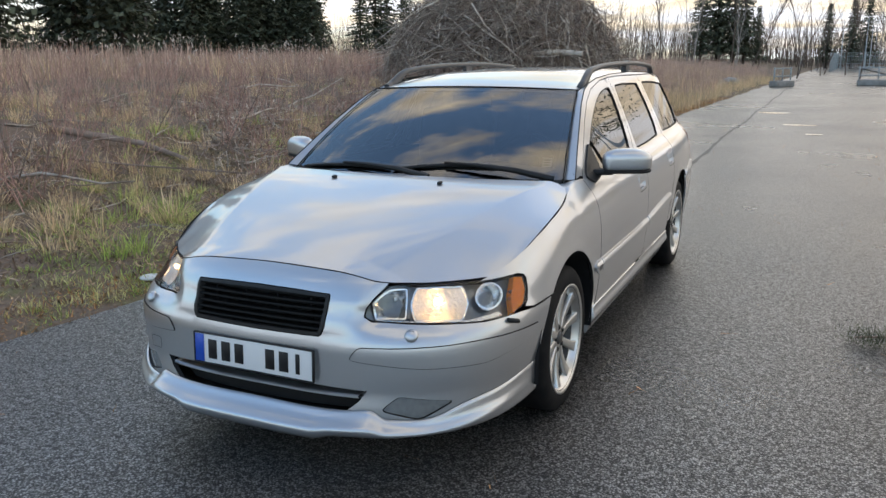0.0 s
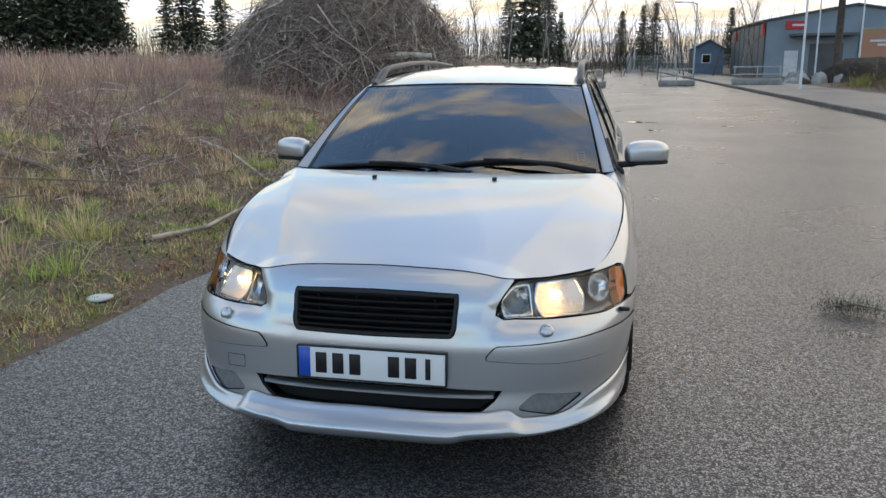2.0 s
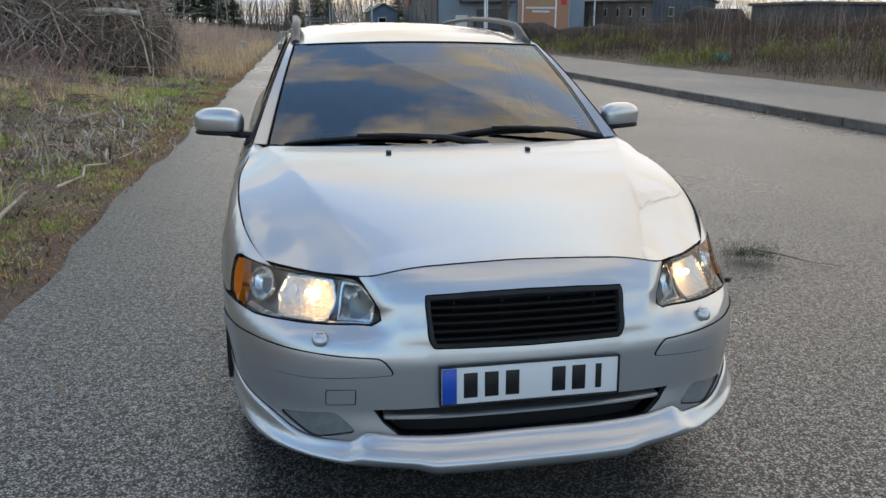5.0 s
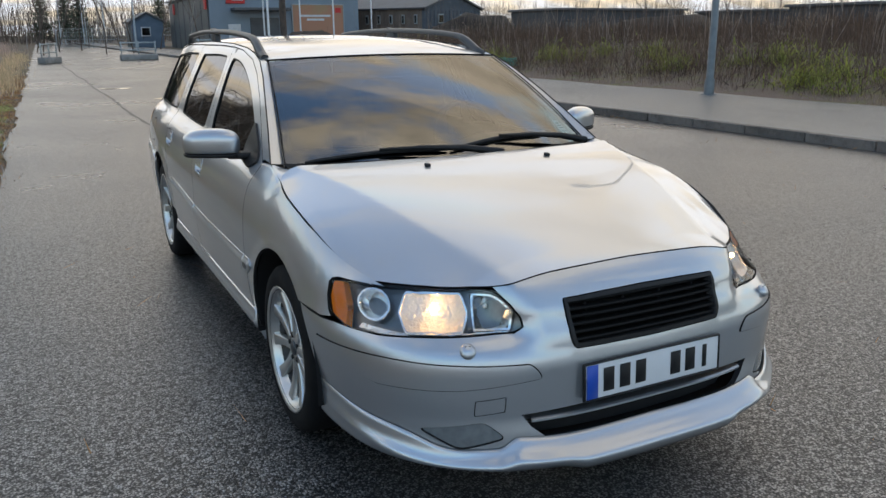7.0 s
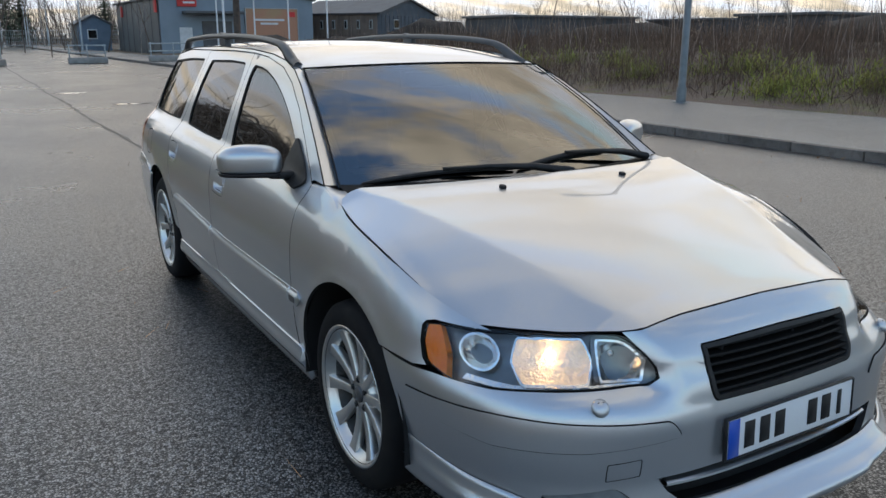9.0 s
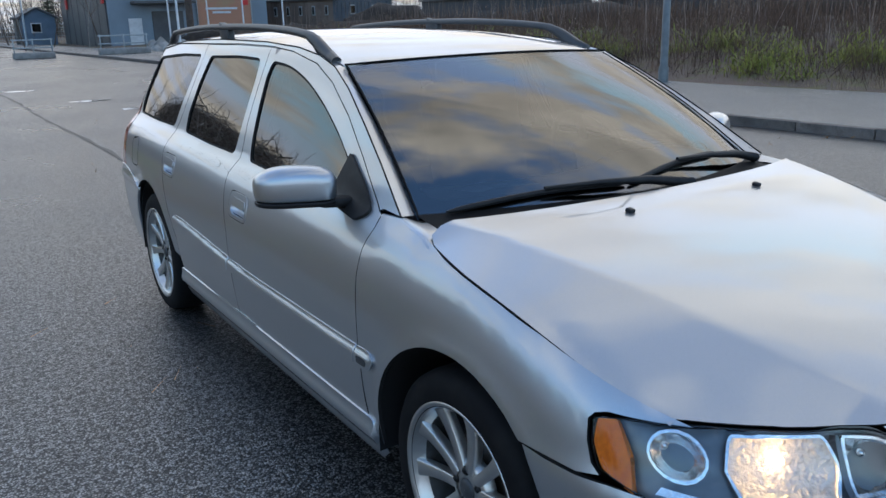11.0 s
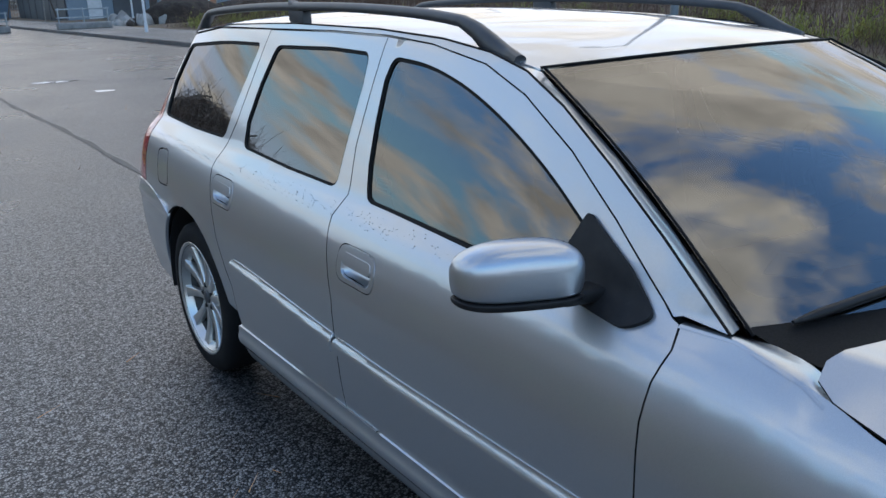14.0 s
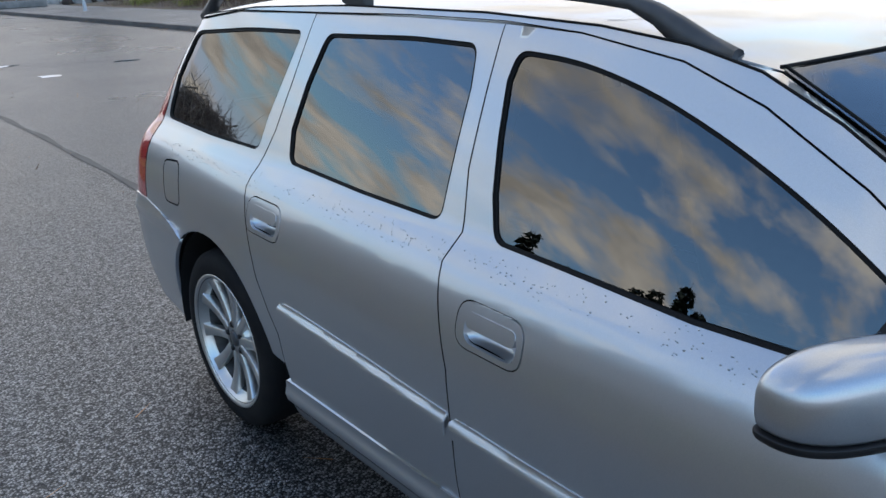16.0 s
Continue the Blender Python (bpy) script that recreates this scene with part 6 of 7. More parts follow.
def brush_pile(cx, cy, rx_, ry_, h):
    root = tagged(empty("brush_pile"), "big grey heap of cut branches and twigs", "brush pile")
    # solid core added inside; its dark colour is the shade between the branches
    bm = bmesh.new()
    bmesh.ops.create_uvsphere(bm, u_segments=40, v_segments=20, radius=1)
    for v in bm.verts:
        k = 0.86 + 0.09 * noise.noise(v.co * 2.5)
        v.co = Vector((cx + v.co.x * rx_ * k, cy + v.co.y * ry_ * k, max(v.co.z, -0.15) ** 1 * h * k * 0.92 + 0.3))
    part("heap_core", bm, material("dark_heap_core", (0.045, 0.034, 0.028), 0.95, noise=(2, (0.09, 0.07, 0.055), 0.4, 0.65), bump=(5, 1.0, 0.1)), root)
    for nm, cnt, rad, ln, mt in (("thick_branch", 330, (0.014, 0.034), (1.2, 3.0), WOOD), ("twig_tangle", 6500, (0.004, 0.011), (0.7, 2.2), DARKWOOD), ("pale_twig_tangle", 3000, (0.004, 0.010), (0.7, 2.0), WOOD)):
        u, w = rng.uniform(0, 2 * np.pi, cnt), np.arcsin(rng.uniform(0.02, 0.99, cnt))
        nrm = np.stack([np.cos(w) * np.cos(u), np.cos(w) * np.sin(u), np.sin(w)], -1)
        S = nrm * np.array([rx_, ry_, h]) * rng.uniform(0.84, 1.0, cnt)[:, None] + np.array([cx, cy, 0.3])
        D = np.cross(nrm, rng.normal(0, 1, (cnt, 3))) + nrm * rng.normal(0.10, 0.16, cnt)[:, None] + np.array([0, 0, -0.35]) * rng.uniform(0, 1, cnt)[:, None]
        L = rng.uniform(*ln, cnt)
        D /= np.linalg.norm(D, axis=1)[:, None]
        o = branch_set(nm, S - D * (L * 0.4)[:, None], D, L, rng.uniform(*rad, cnt), mt, "", "", 4 if cnt < 1000 else 3, 4, 0.16)
        o.parent = root
    cnt = 700
    u, w = rng.uniform(0, 2 * np.pi, cnt), np.arcsin(rng.uniform(0.1, 0.99, cnt))
    nrm = np.stack([np.cos(w) * np.cos(u), np.cos(w) * np.sin(u), np.sin(w)], -1)
    S = nrm * np.array([rx_, ry_, h]) * rng.uniform(0.80, 0.95, cnt)[:, None] + np.array([cx, cy, 0.3])
    D = np.cross(nrm, rng.normal(0, 1, (cnt, 3))) * 0.8 + nrm * rng.uniform(0.35, 1.0, cnt)[:, None]
    o = branch_set("jutting_branch", S, D, rng.uniform(0.6, 1.9, cnt), rng.uniform(0.006, 0.018, cnt), WOOD, "", "", 4, 4, 0.14)
    o.parent = root
    return root


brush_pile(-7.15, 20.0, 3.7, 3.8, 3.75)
# reddish shoots in clumps, and dry growth along the far verge
cnt = 900
cx_, cy_ = rng.uniform(-20, -4.0, cnt), rng.uniform(-3, 42, cnt)
ok = dl(cx_, cy_) > 2.2
cx_, cy_ = np.repeat(cx_[ok], 9), np.repeat(cy_[ok], 9)
cx_, cy_ = cx_ + rng.normal(0, 0.10, len(cx_)), cy_ + rng.normal(0, 0.10, len(cy_))
S = np.stack([cx_, cy_, terrain(cx_, cy_)], -1)
D = np.stack([rng.normal(0, 0.42, len(cx_)), rng.normal(0, 0.42, len(cx_)), np.ones(len(cx_))], -1)
branch_set("bramble_shoots", S, D, rng.uniform(0.35, 1.25, len(cx_)), rng.uniform(0.003, 0.007, len(cx_)), material("reddish_shoots", (0.38, 0.225, 0.185), 0.85, spread=0.5), "reddish bare shoots in clumps on the bank", "shrubs", 3, 4, 0.16)
P = clumps(2600, -9, -1.5, 19, 60, 11, 0.16, lambda x, y: (dl(x, y) > 0.25) & patch(x, y, 2.0, -0.35))
blades("far_verge_grass", P, rng.uniform(0.15, 0.55, len(P)), rng.uniform(0.008, 0.016, len(P)), 0.38, DRY, "dry grass along the far verge", "grass")
P = clumps(1500, -12, -2.5, 26, 70, 9, 0.3, lambda x, y: dl(x, y) > 1.2)
blades("far_verge_weeds", P, rng.uniform(0.3, 1.1, len(P)), rng.uniform(0.010, 0.020, len(P)), 0.25, STEM, "brown weeds along the far verge", "weeds", bow=0.2)
# loose sticks on the bank
for cnt, ln, rad, mt, nm, lab in ((2600, (0.2, 0.9), (0.003, 0.010), WOOD, "loose_sticks", "loose grey sticks lying on the bank"), (4200, (0.2, 0.8), (0.004, 0.011), DARKWOOD, "dark_sticks", "dark wet sticks in the felling waste"), (150, (0.9, 2.4), (0.012, 0.028), WOOD, "long_branches", "long pale branches lying on the felling waste")):
    x, y = rng.uniform(-12, -2.6, cnt), rng.uniform(-3, 22, cnt)
    ok = (slash(x, y) | (rng.uniform(0, 1, cnt) < 0.12)) & (dl(x, y) > 0.4 + ln[1])
    x, y = x[ok], y[ok]
    cnt = len(x)
    S = np.stack([x, y, terrain(x, y) + rng.uniform(0.01, 0.09, cnt)], -1)
    D = np.stack([rng.normal(0, 1, cnt), rng.normal(0, 1, cnt), rng.normal(0.05, 0.16, cnt)], -1)
    branch_set(nm, S, D, rng.uniform(*ln, cnt), rng.uniform(*rad, cnt), mt, lab, "sticks", 4, 4, 0.14)
cnt = 260
x, y = rng.uniform(-14, -4.5, cnt), rng.uniform(-3, 24, cnt)
S = np.stack([x, y, terrain(x, y)], -1)
D = np.stack([rng.normal(0, 0.35, cnt), rng.normal(0, 0.35, cnt), np.ones(cnt)], -1)
branch_set("bare_saplings", S, D, rng.uniform(0.5, 1.5, cnt), rng.uniform(0.004, 0.010, cnt), DARKWOOD, "thin bare saplings standing on the bank", "saplings", 3, 5, 0.10)
cnt = 5200
x, y = rng.uniform(12.0, 26, cnt), rng.uniform(-6, 40, cnt)
S = np.stack([x, y, terrain(x, y) + 0.05], -1)
D = np.stack([rng.normal(0, 0.7, cnt), rng.normal(0, 0.7, cnt), np.ones(cnt)], -1)
branch_set("bramble_tangle", S, D, rng.uniform(0.3, 1.2, cnt), rng.uniform(0.004, 0.009, cnt), STEMR, "tangled dark brambles behind the pavement", "shrubs", 3, 4, 0.3)
cnt = 520
x, y = rng.uniform(12.5, 30, cnt), rng.uniform(-6, 40, cnt)
S = np.stack([x, y, terrain(x, y)], -1)
D = np.stack([rng.normal(0, 0.16, cnt), rng.normal(0, 0.16, cnt), np.ones(cnt)], -1)
branch_set("bare_birch_saplings", S, D, rng.uniform(0.9, 2.9, cnt), rng.uniform(0.006, 0.014, cnt), DARKWOOD, "thin bare birch saplings behind the pavement", "saplings", 3, 5, 0.06)


def stick(pts, r, label, mat=WOOD):
    pts = [Vector((px, py, float(terrain(px, py)) + pz)) for px, py, pz in pts]
    v, f = tube(pts, [r * (1 - 0.45 * i / (len(pts) - 1)) for i in range(len(pts))], 7)
    return tagged(mesh_object("stick", v, f, mat), label, "stick")


stick([(-2.93, 2.36, 0.03), (-2.80, 2.62, 0.045), (-2.71, 2.9, 0.05), (-2.73, 3.35, 0.06), (-2.74, 3.8, 0.08)], 0.024, "pale peeled branch lying on the verge grass")
stick([(-2.65, 4.35, 0.02), (-2.52, 4.75, 0.05), (-2.58, 5.1, 0.09), (-2.45, 5.45, 0.05)], 0.013, "thin crooked pale stick on the verge")
stick([(-6.4, 3.2, 0.10), (-5.2, 3.5, 0.14), (-4.2, 4.2, 0.10)], 0.013, "long grey branch lying on the bank", DARKWOOD)
stick([(-7.6, 4.4, 0.06), (-6.2, 4.6, 0.10), (-5.5, 4.7, 0.06)], 0.05, "dark rotten log lying on the soil", DARKWOOD)
stick([(-5.1, 7.2, 0.16), (-4.3, 6.6, 0.20), (-3.6, 6.0, 0.06)], 0.018, "grey branch lying across the bank")
# log on the pile
v, f = tube([(-5.37, 17.58, 1.63), (-4.61, 17.47, 1.68), (-3.96, 17.47, 1.63)], [0.075, 0.07, 0.065], 9)
tagged(mesh_object("log", v, f, WOOD), "short sawn log on the brush pile", "log")
# white lid on the verge
v, f = revolve([(0.0, 0.075), (0.006, 0.08), (0.014, 0.078), (0.017, 0.06), (0.017, 0.001)], 24, "z")
lid = tagged(mesh_object("plastic_disc", v, f, material("white_plastic", (0.62, 0.63, 0.62), 0.5, noise=(20, (0.5, 0.5, 0.48), 0.4, 0.7))), "white plastic disc lying on the verge", "disc")
lid.location = (-2.38, 0.87, float(terrain(-2.38, 0.87)) + 0.012)
# spruce sprig on the road
sp = tagged(empty("spruce_sprig"), "broken green spruce sprig lying on the asphalt", "sprig")
pts = [(2.05, 1.42, 0.03), (2.2, 1.40, 0.06), (2.32, 1.34, 0.05), (2.5, 1.22, 0.015), (2.66, 1.12, 0.012)]
tube_part("twig", pts, [0.006, 0.006, 0.005, 0.003, 0.002], DARKWOOD, sp, 6)
cnt = 900
k = rng.uniform(0, 1, cnt)
S = np.stack([2.02 + 0.30 * k + rng.normal(0, 0.045, cnt), 1.44 - 0.08 * k + rng.normal(0, 0.05, cnt), np.abs(rng.normal(0.02, 0.035, cnt)) + 0.004], -1)
nd = blades("needles", S, rng.uniform(0.02, 0.05, cnt), np.full(cnt, 0.0035), 0.9, material("spruce_needles", (0.045, 0.062, 0.022), 0.7, spread=0.5), "", "", segs=1)
nd.parent = sp

# ---- kerb stones ----
kerb = tagged(empty("kerb"), "grey granite kerb of long stones along the pavement", "kerb", kind="structure")
kb = box_bm(0.13, 0.985, 0.26, Matrix.Translation((0, 0, -0.005)), 0.014, 2)
kme = bpy.data.meshes.new("kerb_stone")
kb.to_mesh(kme); kb.free(); kme.materials.append(KERBM)
for k in range(98):
    y = -12 + k * 1.0
    o = new("kerb_stone", kme)
    o.parent = kerb
    o.matrix_local = pose(float(kerb_x(y)) + 0.055 + rng.normal(0, 0.006), y, 0.0 + rng.normal(0, 0.004), 0, 0, 1.03 + rng.normal(0, 0.25))

# ---- trees ----
BARK = material("spruce_bark", (0.085, 0.062, 0.048), 0.95, noise=(4, (0.05, 0.04, 0.032), 0.4, 0.65), bump=(20, 0.8, 0.03))
PALEBARK = material("birch_bark", (0.34, 0.31, 0.28), 0.9, noise=(5, (0.10, 0.085, 0.075), 0.5, 0.62), bump=(20, 0.5, 0.02))
# needle green lightened, with the distance haze put into the colour
NEEDLE = material("spruce_foliage", (0.070, 0.085, 0.055), 0.8, noise=(0.6, (0.095, 0.105, 0.065), 0.4, 0.65), spread=0.5)
TWIGM = material("bare_twigs", (0.115, 0.085, 0.068), 0.9, noise=(0.3, (0.16, 0.125, 0.10), 0.4, 0.65), spread=0.4)


def spruce_meshes(h, seed):
    """Trunk and crown of a spruce: whorls of drooping boughs, each with many small sprays."""
    g = np.random.default_rng(seed)
    tv, tf = tube([(0, 0, -0.3), (0, 0, h * 0.35), (0.05, 0, h * 0.7), (0, 0.03, h)], [h * 0.016, h * 0.012, h * 0.007, 0.01], 8)
    tm = bpy.data.meshes.new("trunk")
    tm.from_pydata([tuple(p) for p in tv], [], tf)
    tm.materials.append(BARK)
    V, F = [], []
    z = h * 0.12
    while z < h * 0.985:
        t = z / h
        reach = h * (0.20 * (1 - t) ** 0.85 + 0.01) * g.uniform(0.75, 1.2)
        n = int(g.integers(6, 10))
        for k in range(n):
            w = 2 * math.pi * k / n + g.uniform(-0.35, 0.35)
            L = reach * g.uniform(0.6, 1.15)
            m = max(4, int(L / 0.22))
            for j in range(m):
                u = (j + g.uniform(0.2, 1.0)) / m
                r = L * u
                c = np.array([r * math.cos(w), r * math.sin(w), z - 0.28 * L * u + 0.10 * L * u * u * u + g.normal(0, 0.05)])
                for q in range(3):
                    a = w + g.normal(0, 0.8)
                    ln, wd = g.uniform(0.20, 0.48) * (0.5 + h / 24), g.uniform(0.07, 0.18) * (0.5 + h / 24)
                    d = np.array([math.cos(a), math.sin(a), g.normal(-0.35, 0.3)])
                    s_ = np.array([-math.sin(a), math.cos(a), g.normal(0, 0.5)])
                    i = len(V)
                    V += [c - s_ * wd * 0.5, c + d * ln * 0.6 + s_ * wd, c + d * ln, c + d * ln * 0.5 - s_ * wd]
                    F.append([i, i + 1, i + 2, i + 3])
        z += h * g.uniform(0.022, 0.036)
    cm = bpy.data.meshes.new("crown")
    cm.from_pydata([tuple(map(float, p)) for p in V], [], F)
    cm.materials.append(NEEDLE)
    return tm, cm


def bare_tree_meshes(h, seed, bark):
    g = np.random.default_rng(seed)
    V, F = [], []

    def limb(p, d, L, r, depth):
        n = 4 if depth < 2 else 3
        pts, q, dd = [Vector(p)], Vector(p), Vector(d)
        for k in range(n):
            dd = (dd + Vector(g.normal(0, 0.12, 3)) + Vector((0, 0, 0.05))).normalized()
            q = q + dd * (L / n)
            pts.append(q.copy())
        v, f = tube(pts, [r * (1 - 0.7 * i / n) for i in range(n + 1)], 6 if depth == 0 else 3, caps=False)
        o = len(V)
        V.extend(v)
        F.extend([[o + i for i in ff] for ff in f])
        if depth < 3:
            cnt = (13, 6, 4)[depth]
            for k in range(cnt):
                t = g.uniform(0.25 if depth == 0 else 0.15, 1.0)
                i = min(int(t * n), n - 1)
                c = pts[i].lerp(pts[i + 1], t * n - i)
                a = g.uniform(0, 2 * math.pi)
                out = Vector((math.cos(a), math.sin(a), g.uniform(0.5, 1.3))).normalized()
                limb(c, (out + dd * 0.5).normalized(), L * g.uniform(0.25, 0.42) * (1.15 - 0.5 * t), r * 0.42 * (1.1 - 0.5 * t), depth + 1)
    limb((0, 0, -0.2), (0, 0, 1), h, h * 0.0065, 0)
    m = bpy.data.meshes.new("branchwork")
    m.from_pydata([tuple(p) for p in V], [], F)
    m.materials.append(bark)
    return m


spruces = [spruce_meshes(16, 3), spruce_meshes(14, 5), spruce_meshes(18, 8)]
bare = [bare_tree_meshes(9, 2, TWIGM), bare_tree_meshes(11, 4, PALEBARK), bare_tree_meshes(8, 6, TWIGM)]


def plant_spruce(x, y, h, k, zr=0):
    tm, cm = spruces[k % 3]
    s_ = h / (16, 14, 18)[k % 3]
    root = tagged(empty("spruce_tree", pose(x, y, float(terrain(x, y)), 0, 0, zr) @ Matrix.Diagonal((s_, s_, s_, 1))), "dark green spruce tree at the edge of the field", "tree", group="spruces at the field edge")
    for nm, me in (("trunk", tm), ("crown", cm)):
        o = new(nm, me)
        o.parent = root


def plant_bare(x, y, h, k, zr=0):
    s_ = h / (9, 11, 8)[k % 3]
    root = tagged(empty("bare_tree", pose(x, y, float(terrain(x, y)), 0, 0, zr) @ Matrix.Diagonal((s_, s_, s_, 1))), "leafless slender tree in winter state" if k % 3 != 1 else "leafless birch with a pale trunk", "tree", group="bare trees")
    o = new("branchwork", bare[k % 3])
    o.parent = root


def polar(az, d, ox=0.8, oy=-3.3):
    return ox + d * math.sin(radians(az)), oy + d * math.cos(radians(az))


for k in range(64):
    az, d = -49 + 15.5 * rng.uniform(0, 1), rng.uniform(105, 140)
    plant_spruce(*polar(az, d), rng.uniform(12, 18), k, rng.uniform(0, 360))
for az, d, h in ((-30.4, 108, 11), (-28.6, 115, 13), (-29.4, 118, 14), (-7.4, 118, 12), (-6.4, 122, 16), (-5.4, 120, 17), (-4.7, 124, 13), (-3.9, 120, 8), (0.2, 128, 9), (1.6, 124, 9.5), (2.4, 128, 10), (-27, 70, 8), (7.2, 130, 9), (-62, 90, 11), (-66, 92, 13), (-70, 88, 10), (-80, 95, 12), (-86, 95, 9), (-95, 100, 11), (-110, 100, 12), (-125, 100, 10)):
    plant_spruce(*polar(az, d), h, int(h * 7), h * 50)
for k in range(40):
    az, d = -45 - 52 * ((k * 0.618) % 1), rng.uniform(58, 76)
    (plant_spruce if k % 3 else plant_bare)(*polar(az, d), rng.uniform(12, 19) * (1 if k % 3 else 0.7), k, rng.uniform(0, 360))
for k in range(44):
    az, d = rng.uniform(-64, -44), rng.uniform(80, 125)
    plant_bare(*polar(az, d), rng.uniform(8, 13), k, rng.uniform(0, 360))
for k in range(46):
    az, d = rng.uniform(-17, 9), rng.uniform(62, 115)
    plant_bare(*polar(az, d), rng.uniform(5, 9.5), k, rng.uniform(0, 360))
for k in range(34):
    az, d = rng.uniform(34, 75), rng.uniform(60, 95)
    plant_bare(*polar(az, d), rng.uniform(5, 8.5), k, rng.uniform(0, 360))
# woods all round the horizon: trunks and twigs, one object
cnt = 24000
az, d = rng.uniform(-180, 180, cnt), rng.uniform(125, 190, cnt)
x, y = 0.8 + d * np.sin(np.radians(az)), -3.3 + d * np.cos(np.radians(az))
S = np.stack([x, y, terrain(x, y)], -1)
hh = rng.uniform(4.5, 9.5, cnt) * np.where((az > 15) & (az < 90), 0.75, 1.0)
D = np.stack([rng.normal(0, 0.14, cnt), rng.normal(0, 0.14, cnt), np.ones(cnt)], -1)
branch_set("far_woods", S, D, hh, rng.uniform(0.02, 0.06, cnt), TWIGM, "leafless brown woods along the horizon", "woods", 3, 3, 0.08)
P = S[rng.integers(0, cnt, 150000)] + np.stack([rng.normal(0, 1.2, 150000), rng.normal(0, 1.2, 150000), 6.0 * rng.beta(1.0, 1.7, 150000)], -1)
blades("far_woods_twigs", P, rng.uniform(0.6, 1.9, 150000), rng.uniform(0.02, 0.06, 150000), 0.55, TWIGM, "bare twigs of the far woods", "woods", segs=1)

# ---- hall beside the road ----
# cladding blue lightened to hold the haze over the hall
BLUEWALL = material("blue_grey_cladding", (0.20, 0.25, 0.30), 0.55, noise=(0.7, (0.175, 0.22, 0.265), 0.4, 0.65), bump=(8, 0.1, 0.01))
DARKWALL = material("dark_cladding", (0.10, 0.105, 0.105), 0.5, noise=(0.9, (0.075, 0.08, 0.082), 0.4, 0.65))
ROOFM = material("roof_sheet", (0.09, 0.095, 0.10), 0.6, noise=(1, (0.07, 0.07, 0.075), 0.4, 0.65))
REDSIGN = material("red_sign", (0.55, 0.03, 0.025), 0.5, noise=(3, (0.45, 0.03, 0.03), 0.4, 0.7))
# poster orange greyed by the same haze, mixed into its colour
ORANGE = material("orange_poster", (0.40, 0.20, 0.12), 0.6, noise=(0.35, (0.34, 0.25, 0.13), 0.42, 0.6))
GALV = material("galvanised_steel", (0.36, 0.39, 0.40), 0.5, 0.6, noise=(6, (0.28, 0.31, 0.32), 0.4, 0.65))
WHITEP = material("white_paint", (0.62, 0.63, 0.64), 0.5, noise=(4, (0.52, 0.53, 0.54), 0.4, 0.7))
CONC = material("concrete", (0.30, 0.29, 0.275), 0.9, noise=(3, (0.21, 0.205, 0.195), 0.4, 0.65), bump=(40, 0.5, 0.01))
SOILH = material("dark_soil_heap", (0.035, 0.026, 0.020), 0.95, noise=(2, (0.06, 0.046, 0.034), 0.4, 0.65), bump=(6, 1.0, 0.1))
PANE = glass("building_glass", (0.05, 0.06, 0.065), 1.7)


def at(x, y, z):
    return Matrix.Translation((x, y, z))


def gable_house(name, label, x0, x1, y0, y1, eave, ridge, wall_m, side_m, along_x=True):
    root = tagged(empty(name), label, "building")
    ym, xm = (y0 + y1) / 2, (x0 + x1) / 2
    if along_x:      # gable looks along y
        v = [(x0, y0, 0), (x1, y0, 0), (x1, y0, eave), (xm, y0, ridge), (x0, y0, eave)]
        w2 = [(p[0], y1, p[2]) for p in v]
        walls = [[0, 1, 2, 3, 4]]
    mesh_object("gable_wall", v + [(p[0], p[1] + 0.25, p[2]) for p in v], [[0, 1, 2, 3, 4], [9, 8, 7, 6, 5], [0, 4, 9, 5], [1, 6, 7, 2]], wall_m, root, False)
    mesh_object("rear_wall", w2 + [(p[0], p[1] - 0.25, p[2]) for p in w2], [[4, 3, 2, 1, 0], [5, 6, 7, 8, 9]], wall_m, root, False)
    for xs_, nm in ((x0, "long_wall"), (x1, "long_wall")):
        part(nm, box_bm(0.25, y1 - y0 - 0.5, eave, at(xs_ + (0.125 if xs_ == x0 else -0.125), ym, eave / 2)), side_m, root, smooth=False)
    for sgn, xe_ in ((-1, x0), (1, x1)):
        dx, dz = xm - xe_, ridge - eave
        a = math.degrees(math.atan2(dz, abs(dx)))
        L = math.hypot(dx, dz) + 0.3
        o = part("roof_slope", box_bm(L, y1 - y0 + 0.5, 0.16, None, 0.02, 1), ROOFM, root, smooth=False)
        o.matrix_local = pose((xm + xe_) / 2 + sgn * 0.10, ym, (eave + ridge) / 2 + 0.05, 0, sgn * a, 0)
    return root


hall = gable_house("industrial_hall", "blue-grey clad industrial hall with dark side wall", 12.0, 24.6, 64.5, 84, 4.35, 5.4, BLUEWALL, DARKWALL)
for k in range(7):
    part("side_panel", box_bm(0.05, 2.5, 3.9, at(11.97, 66.2 + 2.7 * k, 2.2), 0.01, 1), DARKWALL, hall, smooth=False)
    part("panel_joint", box_bm(0.06, 0.10, 4.2, at(11.95, 64.85 + 2.7 * k, 2.15)), ROOFM, hall, smooth=False)
part("entrance_canopy", box_bm(4.6, 1.4, 0.22, at(16.0, 63.85, 3.25), 0.03, 1), ROOFM, hall, smooth=False)
part("loading_door", box_bm(2.4, 0.06, 2.6, at(16.4, 64.46, 1.3), 0.02, 1), ROOFM, hall, smooth=False)
part("entrance_door", box_bm(1.0, 0.06, 2.1, at(13.9, 64.46, 1.05), 0.02, 1), WHITEP, hall, smooth=False)
sg = part("wall_sign", box_bm(1.5, 0.12, 0.62, at(14.1, 64.42, 4.0), 0.02, 1), REDSIGN, hall, "red wall sign with a plain pale bar", smooth=False)
